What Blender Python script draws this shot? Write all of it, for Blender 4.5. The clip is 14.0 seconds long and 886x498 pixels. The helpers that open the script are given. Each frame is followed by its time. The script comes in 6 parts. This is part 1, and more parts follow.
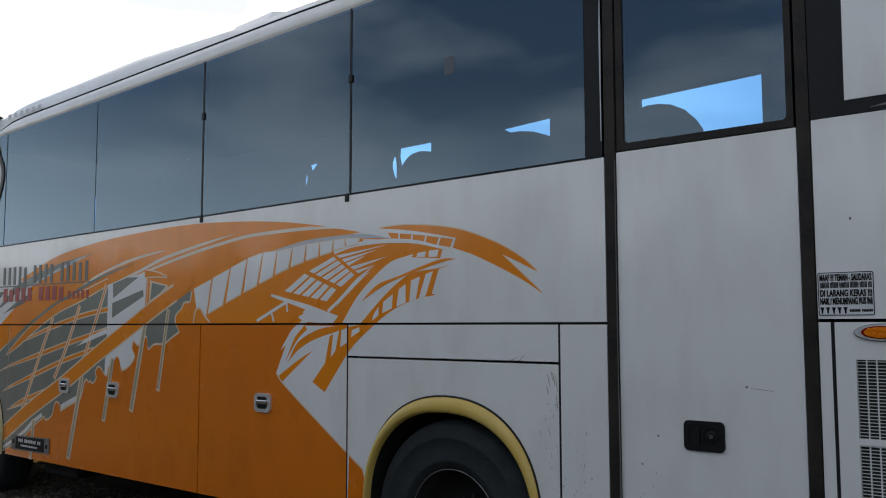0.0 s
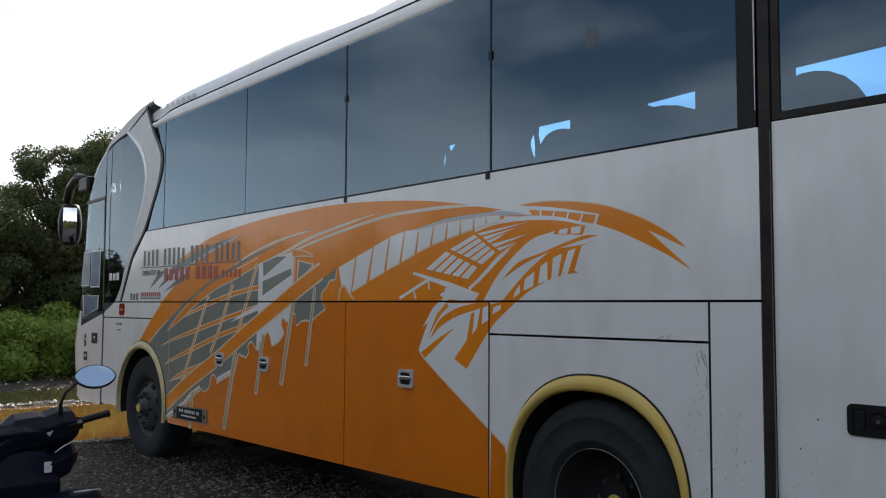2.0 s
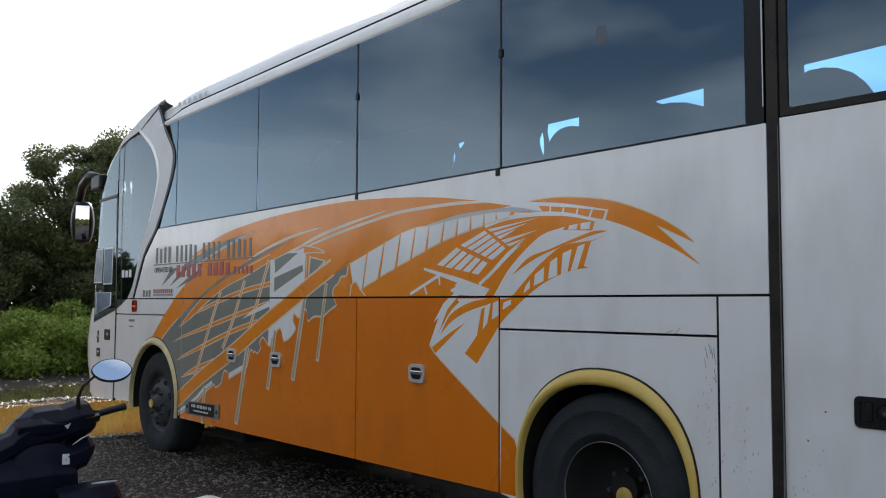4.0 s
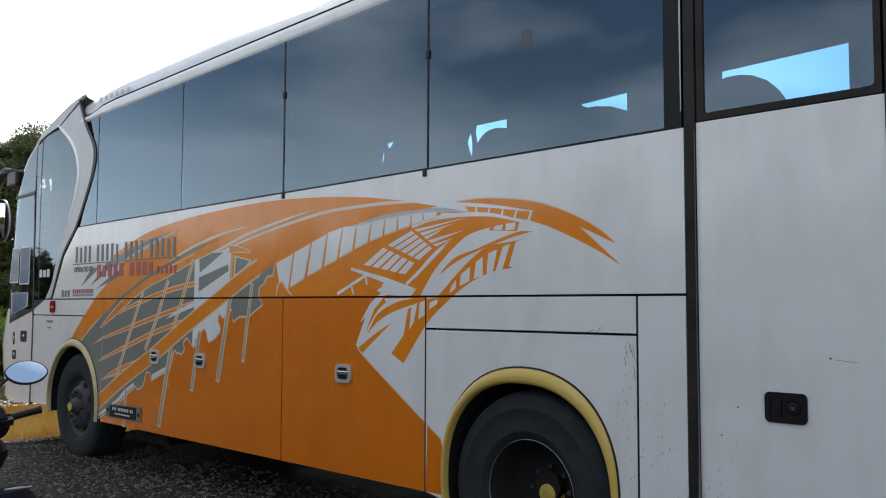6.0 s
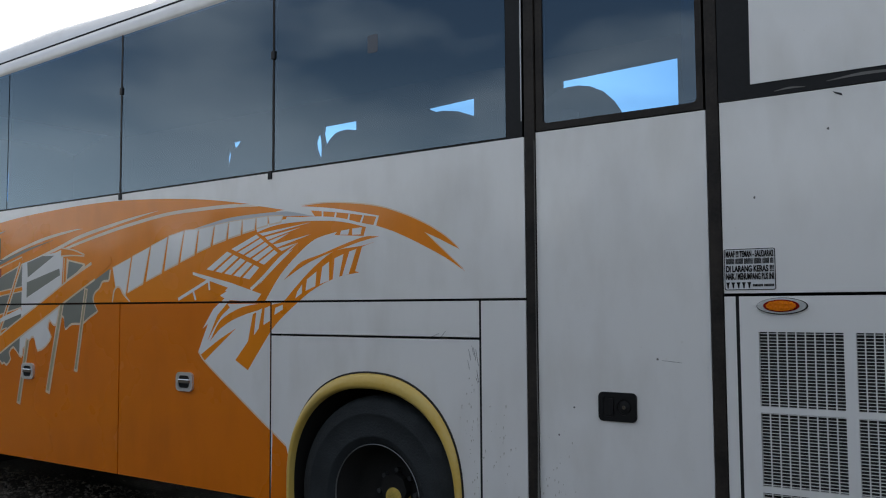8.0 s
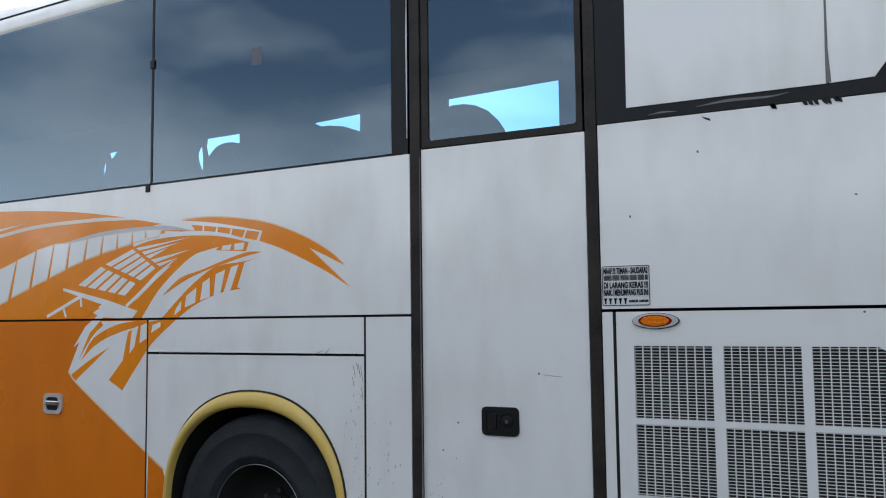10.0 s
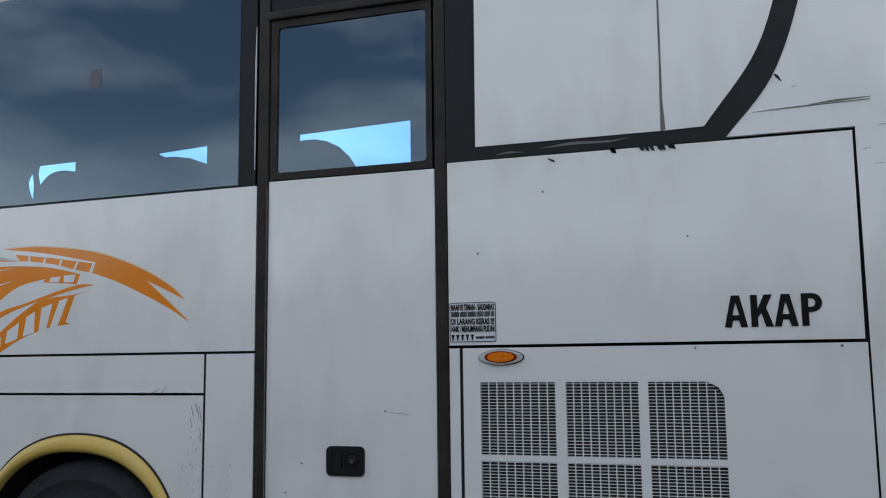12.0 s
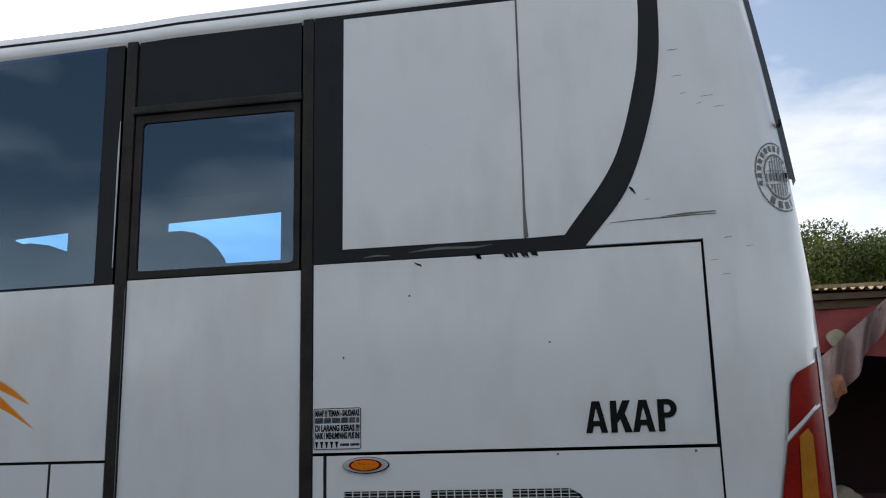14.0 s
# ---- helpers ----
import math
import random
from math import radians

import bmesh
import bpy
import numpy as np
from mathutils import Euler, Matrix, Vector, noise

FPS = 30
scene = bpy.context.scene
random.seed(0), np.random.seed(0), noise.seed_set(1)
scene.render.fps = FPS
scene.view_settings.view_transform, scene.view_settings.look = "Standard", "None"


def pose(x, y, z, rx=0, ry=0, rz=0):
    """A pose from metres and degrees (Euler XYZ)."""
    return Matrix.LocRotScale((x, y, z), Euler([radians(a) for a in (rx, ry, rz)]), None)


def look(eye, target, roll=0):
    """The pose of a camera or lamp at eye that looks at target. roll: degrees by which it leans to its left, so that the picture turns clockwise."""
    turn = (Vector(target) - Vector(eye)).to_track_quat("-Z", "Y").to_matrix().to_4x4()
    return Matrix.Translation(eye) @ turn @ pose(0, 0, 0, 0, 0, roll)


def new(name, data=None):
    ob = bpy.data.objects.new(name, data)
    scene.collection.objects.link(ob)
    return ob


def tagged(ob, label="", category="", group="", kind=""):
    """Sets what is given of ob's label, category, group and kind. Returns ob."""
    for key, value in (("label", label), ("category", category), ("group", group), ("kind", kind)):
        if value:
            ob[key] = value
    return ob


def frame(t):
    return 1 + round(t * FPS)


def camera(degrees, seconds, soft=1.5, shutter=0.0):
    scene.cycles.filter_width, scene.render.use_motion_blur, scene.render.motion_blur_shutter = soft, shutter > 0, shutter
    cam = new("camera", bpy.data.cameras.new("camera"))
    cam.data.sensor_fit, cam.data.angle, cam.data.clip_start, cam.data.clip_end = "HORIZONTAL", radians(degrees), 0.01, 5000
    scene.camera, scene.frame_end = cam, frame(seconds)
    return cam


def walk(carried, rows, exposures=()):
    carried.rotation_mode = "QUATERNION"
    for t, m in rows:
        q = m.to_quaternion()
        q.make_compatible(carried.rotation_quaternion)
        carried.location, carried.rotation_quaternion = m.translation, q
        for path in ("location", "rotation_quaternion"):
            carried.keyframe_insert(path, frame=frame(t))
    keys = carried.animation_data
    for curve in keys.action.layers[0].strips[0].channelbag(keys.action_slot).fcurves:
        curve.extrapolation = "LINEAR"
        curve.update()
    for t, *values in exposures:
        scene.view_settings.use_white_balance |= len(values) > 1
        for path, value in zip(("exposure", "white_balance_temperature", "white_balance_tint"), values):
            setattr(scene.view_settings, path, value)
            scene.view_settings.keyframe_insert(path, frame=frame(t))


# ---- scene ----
cam = camera(53.8, 14.0, soft=1.1)
PATH = [
    (0, (2.262, -3.616, 1.541), (0.992, -2.081, 1.713), -0.1),
    (0.5, (2.23, -3.61, 1.54), (0.881, -2.143, 1.703), -0.1),
    (1, (2.22, -3.611, 1.536), (0.817, -2.193, 1.681), 0.0),
    (1.5, (2.213, -3.627, 1.526), (0.76, -2.259, 1.66), 0.1),
    (2, (2.218, -3.625, 1.512), (0.725, -2.301, 1.644), 0.3),
    (2.5, (2.221, -3.676, 1.515), (0.715, -2.366, 1.64), 0.2),
    (5, (2.266, -3.67, 1.474), (0.766, -2.354, 1.607), 0.5),
    (5.5, (2.27, -3.665, 1.471), (0.813, -2.302, 1.604), 0.5),
    (6, (2.281, -3.668, 1.489), (0.884, -2.243, 1.619), 0.2),
    (6.5, (2.29, -3.669, 1.509), (0.964, -2.177, 1.634), -0.2),
    (7, (2.303, -3.656, 1.511), (1.043, -2.107, 1.636), -0.2),
    (7.5, (2.305, -3.654, 1.533), (1.107, -2.056, 1.649), -0.5),
    (8, (2.313, -3.641, 1.524), (1.172, -2.003, 1.65), -0.4),
    (10.5, (2.317, -3.642, 1.53), (1.478, -1.835, 1.703), -0.7),
    (11, (2.32, -3.608, 1.508), (1.564, -1.767, 1.708), -0.6),
    (11.5, (2.33, -3.586, 1.49), (1.639, -1.722, 1.718), -0.6),
    (12, (2.31, -3.599, 1.505), (1.712, -1.706, 1.754), -0.7),
    (12.5, (2.314, -3.596, 1.523), (1.796, -1.686, 1.81), -0.8),
    (13, (2.323, -3.597, 1.553), (1.877, -1.676, 1.887), -1.0),
    (13.5, (2.337, -3.597, 1.567), (1.956, -1.672, 1.954), -1.2),
    (14, (2.373, -3.584, 1.608), (2.048, -1.657, 2.031), -1.5),
]
EXPOSURE = [(0.0, 0.40), (1.0, 0.42), (2.5, 0.46), (5.0, 0.94), (6.0, 0.88), (8.0, 0.50), (10.5, 1.30), (11.0, 1.30), (11.5, 1.25), (12.0, 0.91), (12.5, 0.93), (13.0, 0.87), (14.0, 0.54)]
walk(cam, [(t, look(eye, target, roll)) for t, eye, target, roll in PATH], EXPOSURE)

# ---- light ----
world = bpy.data.worlds.new("sky")
scene.world = world
world.use_nodes = True
SUN_ELEV, SUN_AZ = radians(29), radians(-45)      # azimuth from +y towards +x
wn, wl = world.node_tree.nodes, world.node_tree.links
wn.clear()
w_out = wn.new("ShaderNodeOutputWorld")
w_bg = wn.new("ShaderNodeBackground")
w_sky = wn.new("ShaderNodeTexSky")
w_sky.sky_type = "NISHITA"
w_sky.sun_disc = False
w_sky.sun_elevation, w_sky.sun_rotation = SUN_ELEV, SUN_AZ
w_sky.dust_density = 2.0
w_co = wn.new("ShaderNodeTexCoord")
w_map = wn.new("ShaderNodeMapping")
w_map.inputs["Scale"].default_value = (1.0, 1.0, 2.6)
w_map.inputs["Location"].default_value = (3.1, 1.7, 0.4)
w_noise = wn.new("ShaderNodeTexNoise")
w_noise.inputs["Scale"].default_value = 2.6
w_noise.inputs["Detail"].default_value = 7.0
w_noise.inputs["Roughness"].default_value = 0.55
w_ramp = wn.new("ShaderNodeValToRGB")
w_ramp.color_ramp.elements[0].position = 0.44
w_ramp.color_ramp.elements[0].color = (0.04, 0.04, 0.04, 1)
w_ramp.color_ramp.elements[1].position = 0.62
w_mix = wn.new("ShaderNodeMixRGB")
w_mix.inputs[2].default_value = (6.6, 6.8, 7.2, 1)
wl.new(w_co.outputs["Generated"], w_map.inputs[0])
wl.new(w_map.outputs[0], w_noise.inputs["Vector"])
wl.new(w_noise.outputs[0], w_ramp.inputs[0])
wl.new(w_ramp.outputs[0], w_mix.inputs[0])
wl.new(w_sky.outputs[0], w_mix.inputs[1])
w_sep = wn.new("ShaderNodeSeparateXYZ")
w_low = wn.new("ShaderNodeMapRange")
w_low.interpolation_type = "SMOOTHSTEP"
w_low.inputs[1].default_value, w_low.inputs[2].default_value = 0.04, 0.28
w_low.inputs[3].default_value, w_low.inputs[4].default_value = 0.92, 0.0
w_haze = wn.new("ShaderNodeMixRGB")
w_haze.inputs[2].default_value = (11.0, 11.6, 12.2, 1)
wl.new(w_co.outputs["Generated"], w_sep.inputs[0])
wl.new(w_sep.outputs[2], w_low.inputs[0])
wl.new(w_low.outputs[0], w_haze.inputs[0])
wl.new(w_mix.outputs[0], w_haze.inputs[1])
wl.new(w_haze.outputs[0], w_bg.inputs[0])
w_bg.inputs[1].default_value = 0.11
wl.new(w_bg.outputs[0], w_out.inputs[0])

sun = new("sun", bpy.data.lights.new("sun", "SUN"))
sun.data.energy, sun.data.angle, sun.data.color = 3.0, radians(0.6), (1.0, 0.93, 0.82)
sun_way = Vector((math.sin(SUN_AZ) * math.cos(SUN_ELEV), math.cos(SUN_AZ) * math.cos(SUN_ELEV), math.sin(SUN_ELEV)))
sun.matrix_world = look(sun_way * 40, (0, 0, 0))


# ---- materials ----
def material(name, color, rough=0.5, metal=0.0, spread=0.0, scale=3.0, bump=0.0, bump_scale=40.0,
             coat=0.0, color2=None, spec=0.5, per_object=0.0):
    """A principled material with two scales of colour variation and a fine relief."""
    m = bpy.data.materials.new(name)
    m.use_nodes = True
    n, l = m.node_tree.nodes, m.node_tree.links
    b = n["Principled BSDF"]
    b.inputs["Roughness"].default_value, b.inputs["Metallic"].default_value = rough, metal
    b.inputs["Coat Weight"].default_value = coat
    b.inputs["Coat Roughness"].default_value = 0.06
    b.inputs["Specular IOR Level"].default_value = spec
    b.inputs["Base Color"].default_value = (*color, 1)
    co = n.new("ShaderNodeTexCoord")
    if spread or color2:
        c2 = color2 or tuple(max(0.0, c * (1 - spread)) for c in color)
        big, small = n.new("ShaderNodeTexNoise"), n.new("ShaderNodeTexNoise")
        big.inputs["Scale"].default_value, big.inputs["Detail"].default_value = scale, 5
        small.inputs["Scale"].default_value, small.inputs["Detail"].default_value = scale * 14, 3
        add = n.new("ShaderNodeMath")
        add.operation = "MULTIPLY_ADD"
        add.inputs[1].default_value = 0.45
        ramp = n.new("ShaderNodeValToRGB")
        ramp.color_ramp.elements[0].position, ramp.color_ramp.elements[1].position = 0.52, 0.92
        ramp.color_ramp.elements[0].color, ramp.color_ramp.elements[1].color = (*color, 1), (*c2, 1)
        l.new(co.outputs["Object"], big.inputs["Vector"])
        l.new(co.outputs["Object"], small.inputs["Vector"])
        l.new(small.outputs[0], add.inputs[0])
        l.new(big.outputs[0], add.inputs[2])
        l.new(add.outputs[0], ramp.inputs[0])
        last = ramp.outputs[0]
        if per_object:
            info, hsv = n.new("ShaderNodeObjectInfo"), n.new("ShaderNodeHueSaturation")
            mr = n.new("ShaderNodeMapRange")
            mr.inputs[3].default_value, mr.inputs[4].default_value = 1 - per_object, 1 + per_object
            l.new(info.outputs["Random"], mr.inputs[0])
            l.new(mr.outputs[0], hsv.inputs["Value"])
            l.new(last, hsv.inputs["Color"])
            last = hsv.outputs[0]
        l.new(last, b.inputs["Base Color"])
    if bump:
        t, bp = n.new("ShaderNodeTexNoise"), n.new("ShaderNodeBump")
        t.inputs["Scale"].default_value, t.inputs["Detail"].default_value = bump_scale, 4
        bp.inputs["Strength"].default_value, bp.inputs["Distance"].default_value = bump, 0.01
        l.new(co.outputs["Object"], t.inputs["Vector"])
        l.new(t.outputs[0], bp.inputs["Height"])
        l.new(bp.outputs[0], b.inputs["Normal"])
    return m


def glass(name, tint, gloss_rough=0.02, ior=2.3, sheen=(0.62, 0.83, 1.0)):
    """Thin tinted glass: it lets tinted light through and mirrors by Fresnel."""
    m = bpy.data.materials.new(name)
    m.use_nodes = True
    n, l = m.node_tree.nodes, m.node_tree.links
    n.clear()
    out, mix, fr = n.new("ShaderNodeOutputMaterial"), n.new("ShaderNodeMixShader"), n.new("ShaderNodeFresnel")
    tr, gl = n.new("ShaderNodeBsdfTransparent"), n.new("ShaderNodeBsdfGlossy")
    tr.inputs[0].default_value = (*tint, 1)
    gl.inputs["Roughness"].default_value = gloss_rough
    gl.inputs[0].default_value = (*sheen, 1)
    fr.inputs[0].default_value = ior
    co, t, bp = n.new("ShaderNodeTexCoord"), n.new("ShaderNodeTexNoise"), n.new("ShaderNodeBump")
    t.inputs["Scale"].default_value = 1.3
    bp.inputs["Strength"].default_value, bp.inputs["Distance"].default_value = 0.12, 0.01
    l.new(co.outputs["Object"], t.inputs["Vector"])
    l.new(t.outputs[0], bp.inputs["Height"])
    l.new(bp.outputs[0], gl.inputs["Normal"])
    l.new(fr.outputs[0], mix.inputs[0])
    l.new(tr.outputs[0], mix.inputs[1])
    l.new(gl.outputs[0], mix.inputs[2])
    l.new(mix.outputs[0], out.inputs[0])
    return m


def body_paint(name, color, dirt=(0.42, 0.40, 0.36), rough=0.32, coat=0.35, spec=0.5):
    """Painted bus panel: soft unevenness, faint vertical runs of dirt, slight waviness of the sheet."""
    m = bpy.data.materials.new(name)
    m.use_nodes = True
    n, l = m.node_tree.nodes, m.node_tree.links
    b = n["Principled BSDF"]
    b.inputs["Specular IOR Level"].default_value = spec
    co = n.new("ShaderNodeTexCoord")
    mp = n.new("ShaderNodeMapping")
    mp.inputs["Scale"].default_value = (2.6, 2.6, 1.0)
    runs, cloud, wave, speck = (n.new("ShaderNodeTexNoise") for _ in range(4))
    runs.inputs["Scale"].default_value, runs.inputs["Detail"].default_value = 2.2, 6
    cloud.inputs["Scale"].default_value, cloud.inputs["Detail"].default_value = 1.1, 4
    wave.inputs["Scale"].default_value, wave.inputs["Detail"].default_value = 1.6, 1
    speck.inputs["Scale"].default_value, speck.inputs["Detail"].default_value = 55, 2
    l.new(co.outputs["Object"], mp.inputs[0])
    l.new(mp.outputs[0], runs.inputs["Vector"])
    for t in (cloud, wave, speck):
        l.new(co.outputs["Object"], t.inputs["Vector"])
    mul = n.new("ShaderNodeMath")
    mul.operation = "MULTIPLY"
    l.new(runs.outputs[0], mul.inputs[0])
    l.new(cloud.outputs[0], mul.inputs[1])
    ramp = n.new("ShaderNodeValToRGB")
    ramp.color_ramp.elements[0].position, ramp.color_ramp.elements[1].position = 0.22, 0.46
    ramp.color_ramp.elements[0].color, ramp.color_ramp.elements[1].color = (0, 0, 0, 1), (0.40, 0.40, 0.40, 1)
    l.new(mul.outputs[0], ramp.inputs[0])
    sr = n.new("ShaderNodeValToRGB")
    sr.color_ramp.elements[0].position, sr.color_ramp.elements[1].position = 0.70, 0.80
    sr.color_ramp.elements[1].color = (0.25, 0.25, 0.25, 1)
    l.new(speck.outputs[0], sr.inputs[0])
    mx = n.new("ShaderNodeMath")
    mx.operation = "MAXIMUM"
    l.new(ramp.outputs[0], mx.inputs[0])
    l.new(sr.outputs[0], mx.inputs[1])
    mix = n.new("ShaderNodeMixRGB")
    mix.inputs[1].default_value = (*color, 1)
    mix.inputs[2].default_value = (*(c * d * 1.6 for c, d in zip(color, dirt)), 1)
    l.new(mx.outputs[0], mix.inputs[0])
    l.new(mix.outputs[0], b.inputs["Base Color"])
    rr = n.new("ShaderNodeMapRange")
    rr.inputs[3].default_value, rr.inputs[4].default_value = rough - 0.06, rough + 0.14
    l.new(cloud.outputs[0], rr.inputs[0])
    l.new(rr.outputs[0], b.inputs["Roughness"])
    bp = n.new("ShaderNodeBump")
    bp.inputs["Strength"].default_value, bp.inputs["Distance"].default_value = 0.10, 0.03
    b.inputs["Coat Weight"].default_value, b.inputs["Coat Roughness"].default_value = coat, 0.07
    l.new(bp.outputs[0], b.inputs["Coat Normal"])
    l.new(wave.outputs[0], bp.inputs["Height"])
    l.new(bp.outputs[0], b.inputs["Normal"])
    return m


WHITE = body_paint("white_paint", (0.815, 0.805, 0.785), coat=0.7)
ORANGE = body_paint("orange_paint", (0.73, 0.182, 0.005), rough=0.24, coat=0.4, spec=0.25)
FILM_ORANGE = body_paint("orange_film", (0.86, 0.255, 0.006), rough=0.24, coat=0.4, spec=0.25)
GREY = body_paint("grey_green_paint", (0.19, 0.20, 0.175), rough=0.3, coat=0.8)
CREAM = material("cream_line", (0.80, 0.62, 0.44), 0.35, spread=0.15)
SILVER = material("silver_line", (0.55, 0.56, 0.57), 0.35, spread=0.12)
AMBER_TRIM = material("worn_yellow_trim", (0.66, 0.43, 0.08), 0.38, color2=(0.68, 0.49, 0.14), scale=4, bump=0.15)
YELLOW = material("yellow_trim", (0.74, 0.62, 0.32), 0.42, spread=0.35, scale=5, bump=0.15)
FRAME = material("black_frame_paint", (0.009, 0.009, 0.010), 0.42, spread=0.5, scale=4, bump=0.1, spec=0.25)
SEAM = material("seam_black", (0.008, 0.008, 0.008), 0.9)
TYRE = material("tyre_rubber", (0.032, 0.037, 0.040), 0.8, spec=0.25, spread=0.35, scale=7, bump=0.5, bump_scale=90)
RIM = material("dull_steel_rim", (0.07, 0.072, 0.075), 0.65, 0.2, spread=0.5, scale=9, bump=0.3)
HUB = material("yellow_hub_paint", (0.78, 0.55, 0.10), 0.6, spread=0.5, scale=14, bump=0.4)
SATIN = material("satin_chrome", (0.72, 0.73, 0.74), 0.32, 0.6, spread=0.15, scale=20)
LINE = material("pale_line", (0.86, 0.74, 0.60), 0.35, spread=0.1)
PILE = material("olive_pile_paint", (0.42, 0.36, 0.21), 0.4, spread=0.2)
CHROME = material("chrome", (0.62, 0.63, 0.64), 0.12, 1.0)
PLASTIC = material("black_plastic", (0.008, 0.008, 0.009), 0.42, spread=0.3, bump=0.15, spec=0.3)
DARK = material("dark_underbody", (0.015, 0.014, 0.013), 0.9, spread=0.4)
GLASS = glass("tinted_window_glass", (0.11, 0.31, 0.62), ior=2.12, sheen=(0.64, 0.83, 1.0))
DOORGLASS = glass("front_door_glass", (0.50, 0.56, 0.58), ior=1.7, sheen=(0.74, 0.88, 1.0))
SCREEN = glass("windscreen_glass", (0.78, 0.84, 0.84), ior=1.5, sheen=(1, 1, 1))
MIRROR = material("mirror_glass", (0.85, 0.87, 0.9), 0.02, 1.0)
INTERIOR = material("dark_interior_trim", (0.02, 0.021, 0.024), 0.8, spread=0.4)
SEATCLOTH = material("dark_seat_cloth", (0.03, 0.03, 0.036), 0.9, spread=0.4, scale=10, bump=0.3)
INK = material("black_lettering", (0.006, 0.005, 0.005), 0.5, spec=0.15)
REDINK = material("red_lettering", (0.42, 0.045, 0.03), 0.4, spread=0.2)
GREYINK = material("grey_lettering", (0.16, 0.155, 0.14), 0.4, spread=0.25)
STICKER = material("white_sticker", (0.70, 0.71, 0.72), 0.35, spread=0.1)
AMBER = material("amber_lens", (0.80, 0.20, 0.006), 0.3, spec=0.10, bump=0.5, bump_scale=120)
REDLENS = material("red_lamp_lens", (0.34, 0.016, 0.010), 0.25, spread=0.5, scale=9, spec=0.08)
TURN = material("yellow_turn_lens", (0.50, 0.20, 0.015), 0.25, spread=0.3, scale=8, spec=0.2)
BROWN = material("perished_rubber_and_arch_shade", (0.011, 0.009, 0.008), 0.55, color2=(0.032, 0.026, 0.021), scale=5, bump=0.3, spec=0.25)
BLUEFILM = material("blue_window_sticker", (0.08, 0.16, 0.28), 0.4, spread=0.3)


# ---- mesh helpers ----
def part(name, bm, mat, parent=None, label="", smooth=False):
    me = bpy.data.meshes.new(name)
    bmesh.ops.recalc_face_normals(bm, faces=bm.faces[:])
    bm.to_mesh(me)
    bm.free()
    if smooth:
        me.polygons.foreach_set("use_smooth", [True] * len(me.polygons))
    me.materials.append(mat)
    ob = new(name, me)
    if parent is not None:
        ob.parent = parent
    if label:
        tagged(ob, label)
    return ob


def sheet(name, outline, y0, mat, parent=None, label=""):
    """A pane of glass: its face and edges, turned outwards."""
    bm = plate(outline, y0, 0.006)
    back = [f for f in bm.faces if all(v.co.y > y0 + 0.003 for v in f.verts)]
    bmesh.ops.delete(bm, geom=back, context="FACES")
    ob = part(name, bm, mat, parent, label)
    outward(ob)
    return ob


def outward(ob, inside=(-2.5, 1.25, 2.3)):
    """Turns the faces of an open sheet away from a point inside."""
    me = ob.data
    if sum((p.center - Vector(inside)).dot(p.normal) * p.area for p in me.polygons) < 0:
        me.flip_normals()


def thing(name, label, category, group="", at=(0, 0, 0), rz=0.0):
    ob = new(name)
    ob.matrix_world = pose(*at, 0, 0, rz)
    return tagged(ob, label, category, group)


def box(bm, x0, x1, y0, y1, z0, z1, bevel=0.0):
    vs = [bm.verts.new((x, y, z)) for x in (x0, x1) for y in (y0, y1) for z in (z0, z1)]
    fs = [bm.faces.new([vs[i] for i in f]) for f in
          ((0, 1, 3, 2), (4, 6, 7, 5), (0, 4, 5, 1), (2, 3, 7, 6), (0, 2, 6, 4), (1, 5, 7, 3))]
    if bevel:
        es = list({e for f in fs for e in f.edges})
        bmesh.ops.bevel(bm, geom=es, offset=bevel, segments=2, affect="EDGES", profile=0.6)
    return bm


def boxed(x0, x1, y0, y1, z0, z1, bevel=0.0):
    return box(bmesh.new(), x0, x1, y0, y1, z0, z1, bevel)


def plate(outline, y0=0.0, thick=0.02, holes=(), bm=None):
    """A flat plate in the xz plane: outline and holes are lists of (x, z); its face lies at y0, its back at y0 + thick."""
    from mathutils.geometry import tessellate_polygon
    bm = bm or bmesh.new()
    loops = [list(outline)] + [list(h) for h in holes]
    flat = [p for lp in loops for p in lp]
    front = [bm.verts.new((p[0], y0, p[1])) for p in flat]
    back = [bm.verts.new((p[0], y0 + thick, p[1])) for p in flat]
    for tri in tessellate_polygon([[Vector((p[0], p[1], 0)) for p in lp] for lp in loops]):
        if len(set(tri)) == 3:
            try:
                bm.faces.new([front[i] for i in tri])
                bm.faces.new([back[i] for i in reversed(tri)])
            except ValueError:
                pass
    k = 0
    for lp in loops:
        for i in range(len(lp)):
            a, b = k + i, k + (i + 1) % len(lp)
            try:
                bm.faces.new((front[a], front[b], back[b], back[a]))
            except ValueError:
                pass
        k += len(lp)
    return bm


def spline(points, n=8, closed=False):
    """A smooth curve (Catmull-Rom) through a few (x, z) points."""
    p = [Vector(q) for q in points]
    out = []
    count = len(p) if closed else len(p) - 1
    for i in range(count):
        p0 = p[i - 1] if (closed or i) else p[0] * 2 - p[1]
        p1, p2 = p[i], p[(i + 1) % len(p)]
        p3 = p[(i + 2) % len(p)] if (closed or i + 2 < len(p)) else p[-1] * 2 - p[-2]
        for k in range(n):
            t = k / n
            out.append(tuple(0.5 * (2 * p1 + (p2 - p0) * t + (2 * p0 - 5 * p1 + 4 * p2 - p3) * t * t
                                    + (3 * p1 - p0 - 3 * p2 + p3) * t ** 3)))
    if not closed:
        out.append(tuple(p[-1]))
    return out


